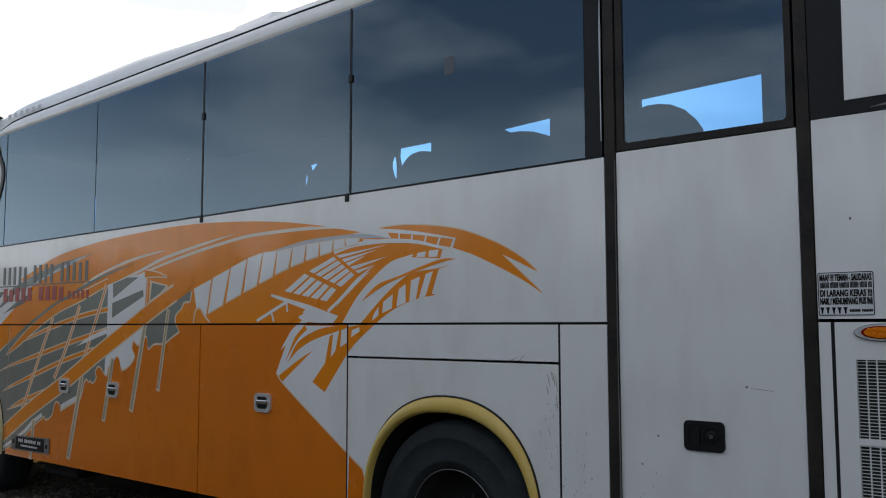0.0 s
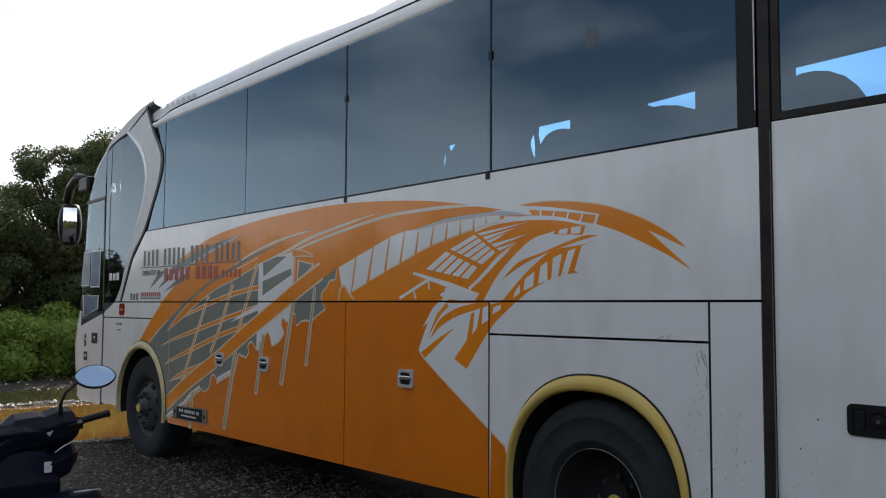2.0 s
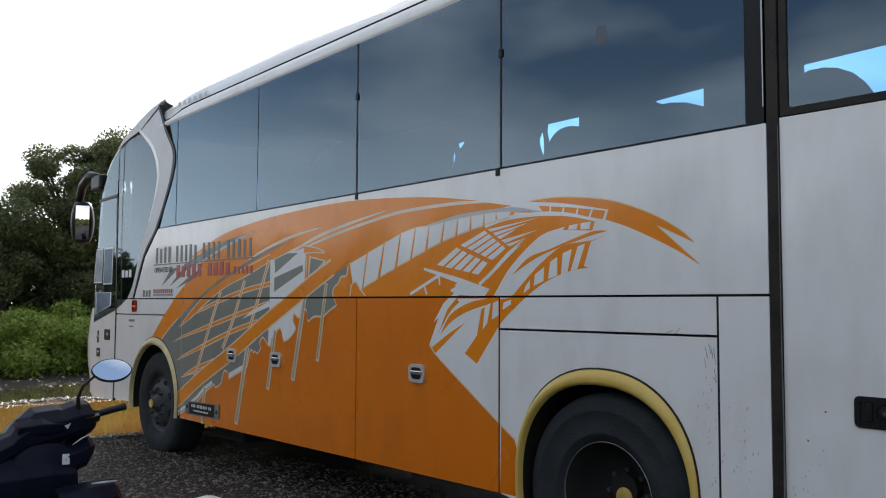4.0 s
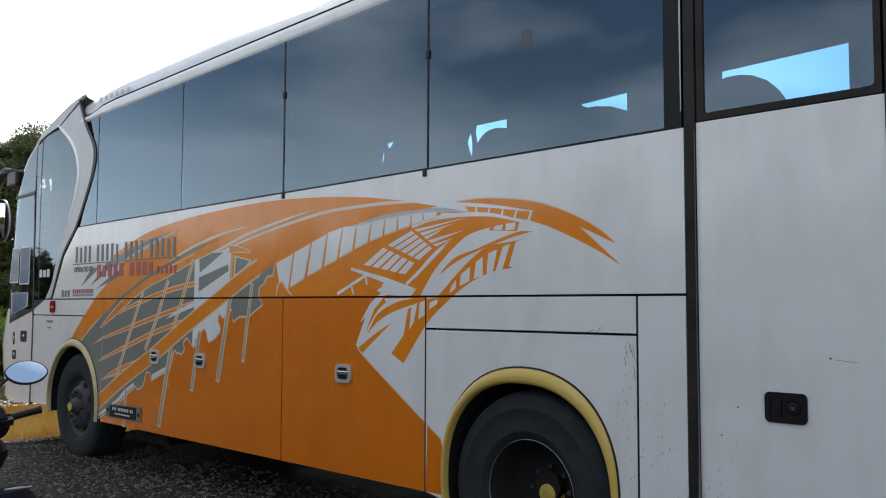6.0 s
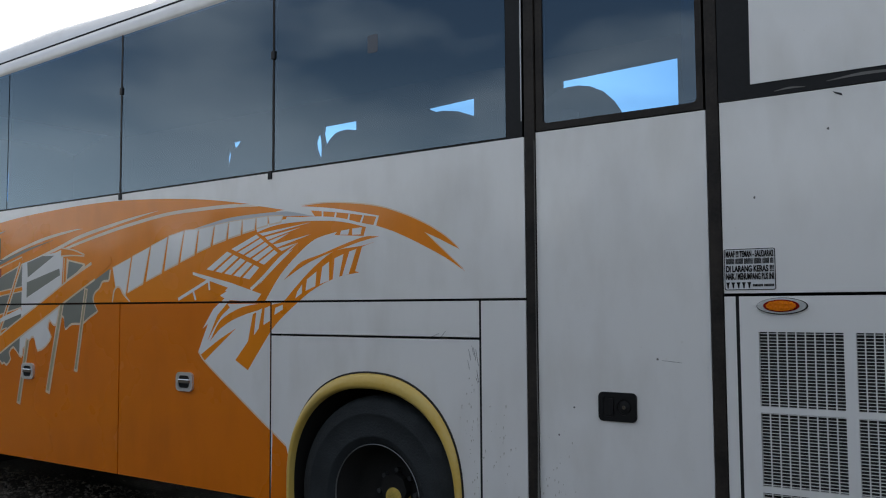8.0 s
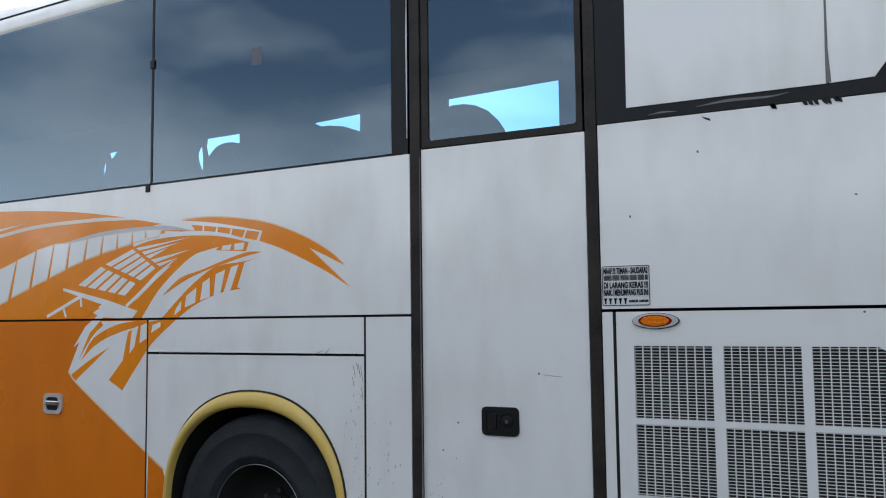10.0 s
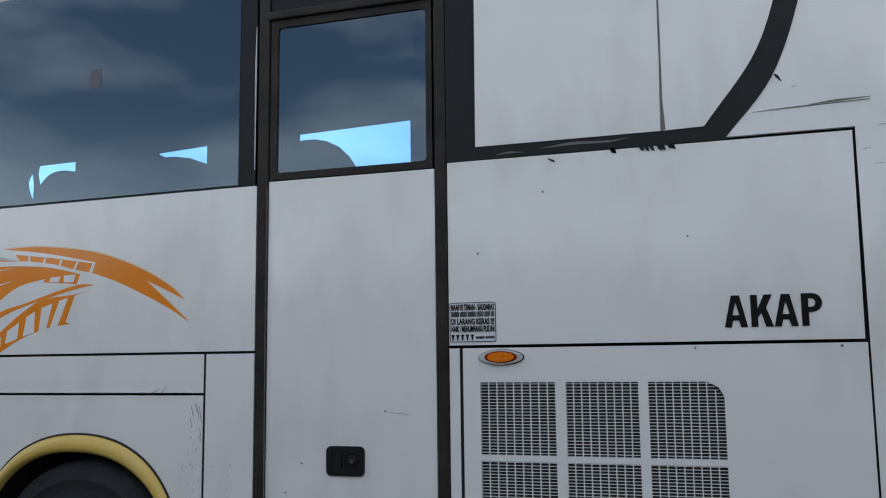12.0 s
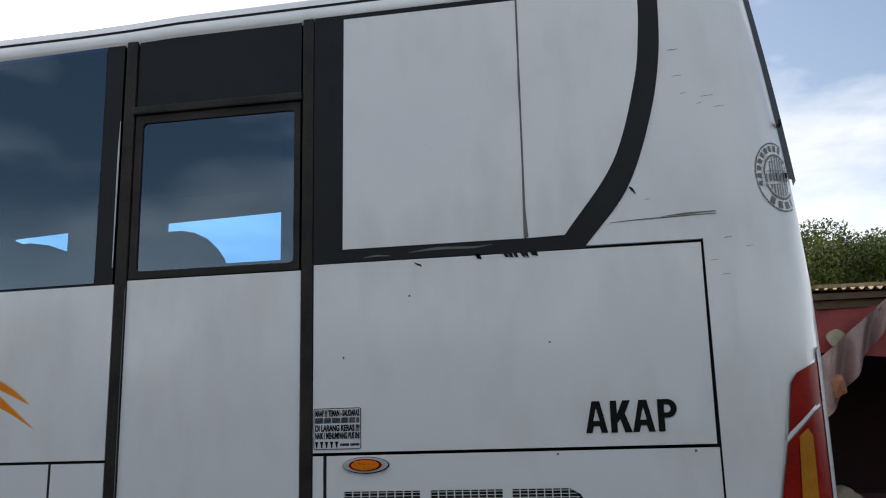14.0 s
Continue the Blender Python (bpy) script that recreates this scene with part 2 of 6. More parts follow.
def rounded(x0, x1, z0, z1, r, n=5):
    out = []
    for cx, cz, a in ((x1 - r, z1 - r, 0), (x0 + r, z1 - r, 90), (x0 + r, z0 + r, 180), (x1 - r, z0 + r, 270)):
        out += [(cx + r * math.cos(radians(a + 90 * k / n)), cz + r * math.sin(radians(a + 90 * k / n))) for k in range(n + 1)]
    return out


def arc(cx, cz, r, a0, a1, n=24):
    return [(cx + r * math.cos(radians(a0 + (a1 - a0) * k / n)), cz + r * math.sin(radians(a0 + (a1 - a0) * k / n))) for k in range(n + 1)]


def lathe(profile, n=40, axis="y", bm=None, at=(0, 0, 0)):
    """Turns a profile of (radius, depth) about an axis."""
    bm = bm or bmesh.new()
    rings = []
    for r, d in profile:
        ring = []
        for k in range(n):
            a = 2 * math.pi * k / n
            c, s = r * math.cos(a), r * math.sin(a)
            co = {"y": (c, d, s), "z": (c, s, d), "x": (d, c, s)}[axis]
            ring.append(bm.verts.new([u + v for u, v in zip(co, at)]))
        rings.append(ring)
    for r0, r1 in zip(rings, rings[1:]):
        for k in range(n):
            bm.faces.new((r0[k], r0[(k + 1) % n], r1[(k + 1) % n], r1[k]))
    return bm


def tube(points, r, n=8, bm=None):
    """A round bar along a line of points; r may be one radius or one for each point."""
    bm = bm or bmesh.new()
    pts = [Vector(p) for p in points]
    rs = r if isinstance(r, (list, tuple)) else [r] * len(pts)
    rings = []
    for i, p in enumerate(pts):
        d = (pts[min(i + 1, len(pts) - 1)] - pts[max(i - 1, 0)]).normalized()
        u = d.orthogonal().normalized() if i == 0 else (u - d * u.dot(d)).normalized()
        v = d.cross(u)
        rings.append([bm.verts.new(p + (u * math.cos(2 * math.pi * k / n) + v * math.sin(2 * math.pi * k / n)) * rs[i]) for k in range(n)])
    for a, b in zip(rings, rings[1:]):
        for k in range(n):
            bm.faces.new((a[k], a[(k + 1) % n], b[(k + 1) % n], b[k]))
    bm.faces.new(rings[0][::-1])
    bm.faces.new(rings[-1])
    return bm


def blob(bm, c, r, sub=2, rough=0.0, seed=0):
    """A rounded lump with radii r at c."""
    made = bmesh.ops.create_icosphere(bm, subdivisions=sub, radius=1.0)["verts"]
    for v in made:
        k = 1 + rough * noise.noise(v.co * 2.1 + Vector((seed, seed * 0.7, 0)))
        v.co = Vector((v.co.x * r[0] * k + c[0], v.co.y * r[1] * k + c[1], v.co.z * r[2] * k + c[2]))
    return bm


def letters(text, size, x, z, y, mat, parent, name="lettering", stretch=1.0, bold=0.0, slant=0.0, thick=0.001, width=0.0, space=1.0):
    """Flat lettering on the bus side, its lower left corner at (x, z)."""
    cu = bpy.data.curves.new(name, "FONT")
    cu.body, cu.size, cu.shear = text, size, slant
    cu.offset, cu.extrude, cu.space_character = bold, thick, space
    tmp = bpy.data.objects.new("tmp", cu)
    scene.collection.objects.link(tmp)
    bpy.context.view_layer.update()
    me = bpy.data.meshes.new_from_object(tmp.evaluated_get(bpy.context.evaluated_depsgraph_get()))
    bpy.data.objects.remove(tmp)
    me.materials.clear()
    me.materials.append(mat)
    if width:
        stretch = width / max(v.co.x for v in me.vertices)
    me.transform(pose(x, y, z, 90, 0, 0) @ Matrix.Diagonal((stretch, 1, 1, 1)))
    ob = new(name, me)
    ob.parent = parent
    return ob


# ---- ground ----
def zone(x, y):
    """Height of the ground: gravel yard, muddy pool ahead of the bus, a stony bar, a second pool and the far bank."""
    h = 0.035 * noise.noise(Vector((x * 0.5, y * 0.5, 0))) + 0.014 * noise.noise(Vector((x * 2.3, y * 2.3, 5)))
    if -21 < x < -6.5 and -7 < y < 17:
        near = -7.72 + 0.10 * math.sin(y * 0.9) + 0.10 * noise.noise(Vector((y, 3, 1)))
        bar = -12.25 + 0.20 * noise.noise(Vector((y * 0.6, 9, 2)))
        bank = -15.2 + 0.9 * noise.noise(Vector((y * 0.5, 4, 7)))
        pool = min(1.0, max(0.0, (near - x) / 0.3)) * 0.17
        if x < bar + 0.5:
            pool = max(0.045, 0.17 * min(1.0, abs(x - bar) / 0.5))
        if x < bank + 0.6:
            pool = 0.17 * min(1.0, max(0.0, (x - bank) / 0.6)) + 0.035 + 0.05 * noise.noise(Vector((x * 1.1, y * 0.8, 3)))
        h = h * 0.6 - pool
    return h


def build_ground():
    bm = bmesh.new()
    xs = [-400, -150, -70, -40, -30, -24] + [-20 + 0.22 * k for k in range(118)] + [7, 9, 12, 18, 30, 60, 150, 400]
    ys = [-400, -120, -50, -25, -12] + [-8 + 0.25 * k for k in range(72)] + [11, 13, 16, 22, 35, 70, 150, 400]
    grid = [[bm.verts.new((x, y, zone(x, y) if -21 < x < 7 and -9 < y < 11 else 0.0)) for y in ys] for x in xs]
    for i in range(len(xs) - 1):
        for j in range(len(ys) - 1):
            bm.faces.new((grid[i][j], grid[i + 1][j], grid[i + 1][j + 1], grid[i][j + 1]))
    m = material("wet_gravel", (0.040, 0.033, 0.026), 0.6, color2=(0.022, 0.019, 0.016), scale=5.0, bump=1.0, bump_scale=26, spec=0.15)
    tagged(part("ground", bm, m, smooth=True), "dark wet gravel yard with mud", "ground", kind="structure")
    bm = bmesh.new()
    vs = [bm.verts.new(c) for c in ((-12.25, -6, -0.055), (-7.3, -6, -0.055), (-7.3, 16, -0.055), (-12.25, 16, -0.055))]
    bm.faces.new(vs)
    w = material("muddy_water", (0.30, 0.15, 0.04), 0.06, spread=0.2, scale=0.8, bump=0.05, bump_scale=3.0, spec=0.5)
    tagged(part("water", bm, w), "shallow muddy brown rain pool", "puddle", kind="structure")
    bm = bmesh.new()
    bm.faces.new([bm.verts.new(c) for c in ((-18.6, -6, -0.055), (-12.25, -6, -0.055), (-12.25, 16, -0.055), (-18.6, 16, -0.055))])
    w2 = material("clear_pool_water", (0.12, 0.10, 0.055), 0.05, spread=0.3, scale=0.8, bump=0.06, bump_scale=4.0, spec=0.5)
    tagged(part("water", bm, w2), "dark shallow pool before the far bank", "puddle", kind="structure")


build_ground()

# ---- the bus ----
bus = thing("bus", "white and orange long-distance coach parked on wet gravel", "bus")
SKIRT, SEAMZ, LOWSEAM = 0.39, 1.545, 1.353
ARCH_R, FRONT_AXLE, REAR_AXLE, AXLE_Z = 0.580, -6.46, -0.705, 0.508
G = 0.0062                                       # half a panel gap


def belt(x):
    return 2.322 + 0.0095 * x


def wtop(x):
    return 3.487 + 0.026 * x if x < 0.3 else 3.50 + 0.012 * x


def roofline(x):
    return 3.60 + 0.006 * x


def panel(name, outline, mat=WHITE, y0=0.0, thick=0.03, holes=(), label="", parent=None):
    return part(name, plate(outline, y0, thick, holes), mat, parent or bus, label)


def rect(x0, x1, z0, z1):
    return [(x0 + G, z0 + G), (x1 - G, z0 + G), (x1 - G, z1 - G), (x0 + G, z1 - G)]


def arch_point(cx, r, a, rear):
    """A point of the wheel opening; the rear one has fuller shoulders."""
    p = 0.88 if rear else 1.0
    c, q = math.cos(a), math.sin(a)
    return (cx + r * math.copysign(abs(c) ** p, c), AXLE_Z + r * math.copysign(abs(q) ** p, q))


def with_arch(x0, x1, z0, z1, cx, left=True, right=True):
    """A panel outline, cut by the wheel arch; anticlockwise from its lower left."""
    x0, x1, z0, z1 = x0 + G, x1 - G, z0 + G, z1 - G
    a0 = math.degrees(math.asin((z0 - AXLE_Z) / ARCH_R))
    pts = []
    if left:
        pts.append((x0, z0))
    aL = 180 - a0 if left else math.degrees(math.acos(max(-1, (x0 - cx) / ARCH_R)))
    aR = a0 if right else math.degrees(math.acos(min(1, (x1 - cx) / ARCH_R)))
    pts += [arch_point(cx, ARCH_R + 0.012, radians(aL + (aR - aL) * k / 32), cx > -3) for k in range(33)]
    if right:
        pts.append((x1, z0))
    return pts + [(x1, z1), (x0, z1)]


# side skin
panel("side_panel", [(-7.02, SEAMZ + G), (0.262 - G, SEAMZ + G), (0.262 - G, belt(0.262)), (-6.44, belt(-6.44)), (-6.76, 1.98)], label="white upper side panel")
panel("side_panel", rect(-7.54, -5.825, 1.378, SEAMZ))
panel("side_panel", with_arch(-7.54, -5.825, SKIRT + 0.05, 1.378, FRONT_AXLE), label="front wheel panel")
HATCHES = [panel("luggage_hatch", rect(-5.825, -2.915, SKIRT, SEAMZ), ORANGE, label="orange luggage hatch"),
           panel("luggage_hatch", rect(-2.915, -1.458, SKIRT, SEAMZ), ORANGE, label="orange luggage hatch with white corner")]
panel("side_panel", rect(-1.458, -0.004, LOWSEAM, SEAMZ))
panel("side_panel", with_arch(-1.458, -0.004, SKIRT, LOWSEAM, REAR_AXLE - 0.012), label="white rear wheel panel")
panel("side_panel", rect(-0.004, 0.262, SKIRT, SEAMZ))
panel("side_panel", rect(1.19, 1.248, SKIRT, SEAMZ + 0.008))
panel("side_panel", [(1.19 + G, 1.560), (2.822, 1.560), (2.828, 2.358), (1.19 + G, 2.358)], label="white upper rear hatch")
panel("panel_backing", rect(2.78, 2.88, SKIRT, 2.39), SEAM, 0.031, 0.004)
panel("panel_backing", rect(2.30, 2.88, 2.34, 2.39), SEAM, 0.028, 0.002)


# gaps show a black backing
panel("panel_backing", rect(-7.54, 0.25, 1.38, belt(-6.5) - 0.02), SEAM, 0.031, 0.004)
panel("panel_backing", rect(-5.86, -1.40, SKIRT + 0.01, 1.38), SEAM, 0.031, 0.004)
panel("panel_backing", rect(-0.09, 0.25, SKIRT + 0.01, 1.38), SEAM, 0.031, 0.004)
panel("panel_backing", rect(1.19, 2.84, SKIRT + 0.01, 2.40), SEAM, 0.16, 0.004)

# rubber strips lie in the upright panel gaps
for x, z0, z1 in ((-0.004, SKIRT, SEAMZ), (-1.458, SKIRT, SEAMZ), (1.248, SKIRT, 1.553)):
    part("gap_strip", boxed(x - G - 0.001, x + G + 0.001, 0.0012, 0.03, z0, z1 - G), SEAM, bus)

# vertical rubber posts beside the rear door
for x0, x1 in ((0.260, 0.316), (1.140, 1.192)):
    part("door_post", boxed(x0, x1, -0.006, 0.03, SKIRT - 0.02, wtop(x0) + 0.01, 0.006), BROWN, bus, "black rubber door post")

# rear door
door = part("rear_door", plate(rect(0.312, 1.142, SKIRT, 2.345), 0.004, 0.03), WHITE, bus, "white rear side door")
fr = plate([(0.322, 2.345), (1.128, 2.345), (1.128, 3.135), (0.322, 3.135)], 0.002, 0.03,
           [rounded(0.358, 1.100, 2.378, 3.085, 0.02)])
part("window_frame", fr, BROWN, door, "black door window frame")
sheet("pane", rounded(0.355, 1.103, 2.374, 3.09, 0.02), 0.010, GLASS, door)
box_ = boxed(0.31, 1.14, -0.018, 0.03, 3.125, 3.165, 0.008)
part("rain_rail", box_, BROWN, bus)
panel("transom_pane", [(0.322, 3.17), (1.13, 3.17), (1.13, wtop(1.13)), (0.322, wtop(0.322))], FRAME, 0.004, 0.02, label="black transom over the door")
lock = part("lock", plate(rounded(0.622, 0.803, 1.0, 1.128, 0.022), -0.004, 0.02,
                          [rounded(0.645, 0.70, 1.02, 1.108, 0.008), arc(0.745, 1.064, 0.036, 0, 352, 20)]), PLASTIC, door, "black recessed door lock")
part("recess", plate(rounded(0.63, 0.795, 1.008, 1.12, 0.018), 0.0015, 0.002), SEAM, lock)
part("lever", boxed(0.672, 0.694, -0.006, 0.003, 1.028, 1.1, 0.003), PLASTIC, lock)
part("key_barrel", lathe([(0.0, -0.004), (0.010, -0.004), (0.028, -0.002), (0.032, 0.003)], 20, at=(0.745, 0, 1.064)), PLASTIC, lock)
part("keyhole_ring", lathe([(0.003, -0.007), (0.008, -0.007), (0.009, -0.003)], 14, at=(0.745, 0, 1.064)), CHROME, lock)

# side windows
EDGES = [-6.02, -4.40, -2.935, -1.447, 0.16]
for a, b in zip(EDGES, EDGES[1:]):
    sheet("window_pane", [(a + 0.006, belt(a) + 0.012), (b - 0.006, belt(b) + 0.012), (b - 0.006, wtop(b)), (a + 0.006, wtop(a))], 0.002, GLASS, bus, "dark tinted bonded side window")
fq = spline([(-6.40, 2.27), (-6.22, 2.62), (-6.12, 2.95), (-6.13, 3.12), (-6.22, 3.32)], 6)
sheet("window_pane", [(-6.032, belt(-6.03) + 0.012)] + [(-6.032, wtop(-6.03))] + fq[::-1], 0.002, GLASS, bus, "small front quarter window")
part("window_frame", plate([(-6.42, belt(-6.4)), (0.245, belt(0.245)), (0.245, belt(0.245) + 0.03), (-6.42, belt(-6.4) + 0.012)], 0.009, 0.02), FRAME, bus)
part("window_frame", plate([(0.155, belt(0.2)), (0.245, belt(0.2)), (0.245, wtop(0.2)), (0.155, wtop(0.2))], 0.003, 0.02), FRAME, bus)
for e in EDGES[:-1]:
    part("window_joint", boxed(e - 0.012, e + 0.012, 0.0085, 0.02, belt(e), wtop(e)), SEAM, bus)
for x, z in ((-2.935, 3.02), (-1.447, 3.02), (-2.93, 2.287), (-1.47, 2.30)):
    part("window_clip", boxed(x - 0.016, x + 0.016, -0.008, 0.004, z - 0.03, z + 0.02, 0.004), FRAME, bus)
part("window_joint", boxed(-2.942, -2.928, -0.001, 0.002, belt(-2.9), wtop(-2.9)), FRAME, bus)
part("window_joint", boxed(-1.454, -1.440, -0.001, 0.002, belt(-1.4), wtop(-1.4)), FRAME, bus)

# framed blind panel behind the door
outer = spline([(2.36, 2.362), (2.55, 2.60), (2.665, 2.90), (2.725, 3.20), (2.74, 3.55)], 8)
inner = spline([(2.285, 2.422), (2.50, 2.72), (2.61, 3.06), (2.645, 3.30), (2.655, 3.515)], 8)
panel("window_frame", [(1.195, 2.362)] + outer + [(1.195, 3.53)], FRAME, -0.003, 0.03, label="thick black painted window surround")
panel("blind_panel", [(1.328, 2.418), (2.118, 2.418), (2.122, 3.505), (1.335, 3.50)], WHITE, -0.007, 0.004, label="white blanked-out rear window")
panel("blind_panel", [(2.126, 2.418)] + inner + [(2.130, 3.505)], WHITE, -0.007, 0.004, label="white blanked-out rear window")

# cove above the windows and the roof
def loft(sections, name, mat, parent, label="", smooth=True):
    bm = bmesh.new()
    rings = [[bm.verts.new(p) for p in s] for s in sections]
    for a, b in zip(rings, rings[1:]):
        for k in range(len(a) - 1):
            bm.faces.new((a[k], a[k + 1], b[k + 1], b[k]))
    return part(name, bm, mat, parent, label, smooth)


XS = sorted([-6.46, -6.36] + [-6.25 + 0.25 * k for k in range(38)] + [-2.68, -2.60, -2.56])
def rail(x):
    return (0.115 - 0.035 * min(1.0, max(0.0, (x + 2.0) / 2.0))) * min(1.0, max(0.55, (x + 6.55) / 0.6))


loft([[(x, 0.012, wtop(x) - 0.01), (x, -0.006, wtop(x) + 0.012), (x, -0.006, wtop(x) + rail(x) * 0.4), (x, 0.0, wtop(x) + rail(x) * 0.7), (x, 0.03, wtop(x) + rail(x))] for x in XS],
     "roof_rail", WHITE, bus, "white rail above the windows")
loft([[(x, 0.028, wtop(x) + rail(x) - 0.002), (x, 0.028, wtop(x) + rail(x) + 0.012)] for x in XS], "gutter", SEAM, bus)


def roof_section(x, lift=0.0):
    z0, h = wtop(x) + rail(x) + 0.01, 0.27 - 0.10 * min(1.0, max(0.0, (x + 3.9) / 1.1)) - 0.05 * min(1.0, max(0.0, (x + 2.76) / 0.2))
    pts = [(x, 0.03, z0)]
    for k in range(1, 13):
        a = math.pi * k / 12
        pts.append((x, 1.25 - 1.22 * math.copysign(abs(math.cos(a)) ** 0.55, math.cos(a)), z0 + h * math.sin(a) ** 0.7 + lift))
    return pts


loft([roof_section(x) for x in XS], "roof", WHITE, bus, "white rounded roof")
ac = [[(x, 0.45 + i, z0), (x, 0.50 + i, z0 + 0.6 * h), (x, 0.62 + i, z0 + h), (x, 1.25, z0 + h * 1.08), (x, 1.88 - i, z0 + h), (x, 2.05 - i, z0)] for x, i, z0, h in
      ((-4.4, 0.12, 3.56, 0.03), (-3.9, 0.04, 3.56, 0.28), (-3.4, 0.0, 3.56, 0.38), (-2.95, 0.0, 3.56, 0.40), (-2.72, 0.0, 3.56, 0.34), (-2.62, 0.02, 3.56, 0.24), (-2.57, 0.06, 3.56, 0.05))]
loft(ac, "air_conditioner", WHITE, bus, "white roof air conditioner hood", False)

# rear corner, wrapped round to the back
def corner_section(z, lean):
    pts = [(2.838, 0.0, z), (2.93 - lean * 0.3, 0.0, z)]
    for k in range(1, 11):
        a = math.pi / 2 * k / 10
        pts.append((2.93 - lean * 0.6 + (0.385 - lean * 0.4) * math.sin(a), 0.36 - 0.36 * math.cos(a), z))
    return pts + [(3.36 - lean, 1.25, z), (3.315 - lean, 2.14, z), (2.93, 2.5, z)]


ZS = [0.40, 0.8, 1.2, 1.55, 1.9, 2.2, 2.5, 2.8, 3.1, 3.4, 3.62]
loft([corner_section(z, max(0.0, (z - 2.0) / 1.6) ** 1.5 * 0.17) for z in ZS], "rear_corner", WHITE, bus, "white rounded rear corner, scuffed")
part("side_panel", plate([(2.20, 2.372), (2.838, 2.372), (2.838, 3.60), (2.20, 3.60)], 0.0, 0.02), WHITE, bus, "white panel round the rear window surround")

# engine grille
GX, GZ = (1.33, 2.31), (0.50, 1.403)
panel("engine_hatch", rect(1.25, 2.836, SKIRT, 1.553), WHITE, 0.0, 0.02,
      holes=[[(1.33, 0.50), (2.31, 0.50), (2.31, 1.345), (2.29, 1.38), (2.25, 1.403), (1.33, 1.403)]], label="white engine hatch")
grille = new("engine_grille")
grille.parent = bus
tagged(grille, "white steel mesh engine grille")
COLS = ((1.33, 1.65), (1.69, 1.985), (2.02, 2.31))
for x0, x1 in ((1.648, 1.692), (1.983, 2.022)):
    part("mullion", boxed(x0, x1, 0.0, 0.018, 0.50, 1.403), WHITE, grille)
for z in (1.092, 0.775):
    part("crossbar", boxed(1.33, 2.31, 0.001, 0.018, z - 0.013, z + 0.013), WHITE, grille)
for k in range(70):
    z = 1.396 - k * 0.0128
    x1 = 2.31 if z < 1.35 else 2.31 - (z - 1.345) * 0.9
    part("slat", boxed(1.328, x1, 0.006, 0.012, z - 0.0014, z + 0.0014), WHITE, grille)
for x0, x1 in COLS:
    m = 9
    for k in range(1, m):
        x = x0 + (x1 - x0) * k / m
        part("slat", boxed(x - 0.0023, x + 0.0023, 0.004, 0.010, 0.50, 1.403 if x < 2.25 else 1.37), WHITE, grille)
part("radiator", boxed(1.30, 2.34, 0.10, 0.14, 0.48, 1.42), material("radiator_core", (0.022, 0.018, 0.013), 0.7, spread=0.6, scale=6, bump=0.6, bump_scale=60), bus, "dusty radiator core")

# orange marker lamp
lamp = part("marker_lamp", plate([(1.425 + 0.084 * math.cos(radians(a)) * (1 + 0.12 * abs(math.cos(radians(a)))), 1.508 + 0.031 * math.sin(radians(a))) for a in range(0, 360, 10)], -0.014, 0.016), SATIN, bus, "orange marker lamp in a chrome bezel")
part("gasket", plate([(1.425 + 0.088 * math.cos(radians(a)) * (1 + 0.12 * abs(math.cos(radians(a)))), 1.507 + 0.034 * math.sin(radians(a))) for a in range(0, 360, 10)], -0.004, 0.005), SEAM, lamp)
part("seat_ring", plate([(1.425 + 0.070 * math.cos(radians(a)), 1.508 + 0.025 * math.sin(radians(a))) for a in range(0, 360, 12)], -0.0165, 0.003), REDLENS, lamp)
part("lens", plate([(1.425 + 0.058 * math.cos(radians(a)) * (0.8 + 0.2 * abs(math.cos(radians(a)))), 1.508 + 0.021 * math.sin(radians(a))) for a in range(0, 360, 12)], -0.022, 0.01), AMBER, lamp, "amber lens")
for k in range(5):
    for z in (1.499, 1.517):
        part("lens_facet", lathe([(0.0, -0.0245), (0.006, -0.0235), (0.008, -0.0215)], 8, at=(1.385 + 0.02 * k, 0, z)), AMBER, lamp)

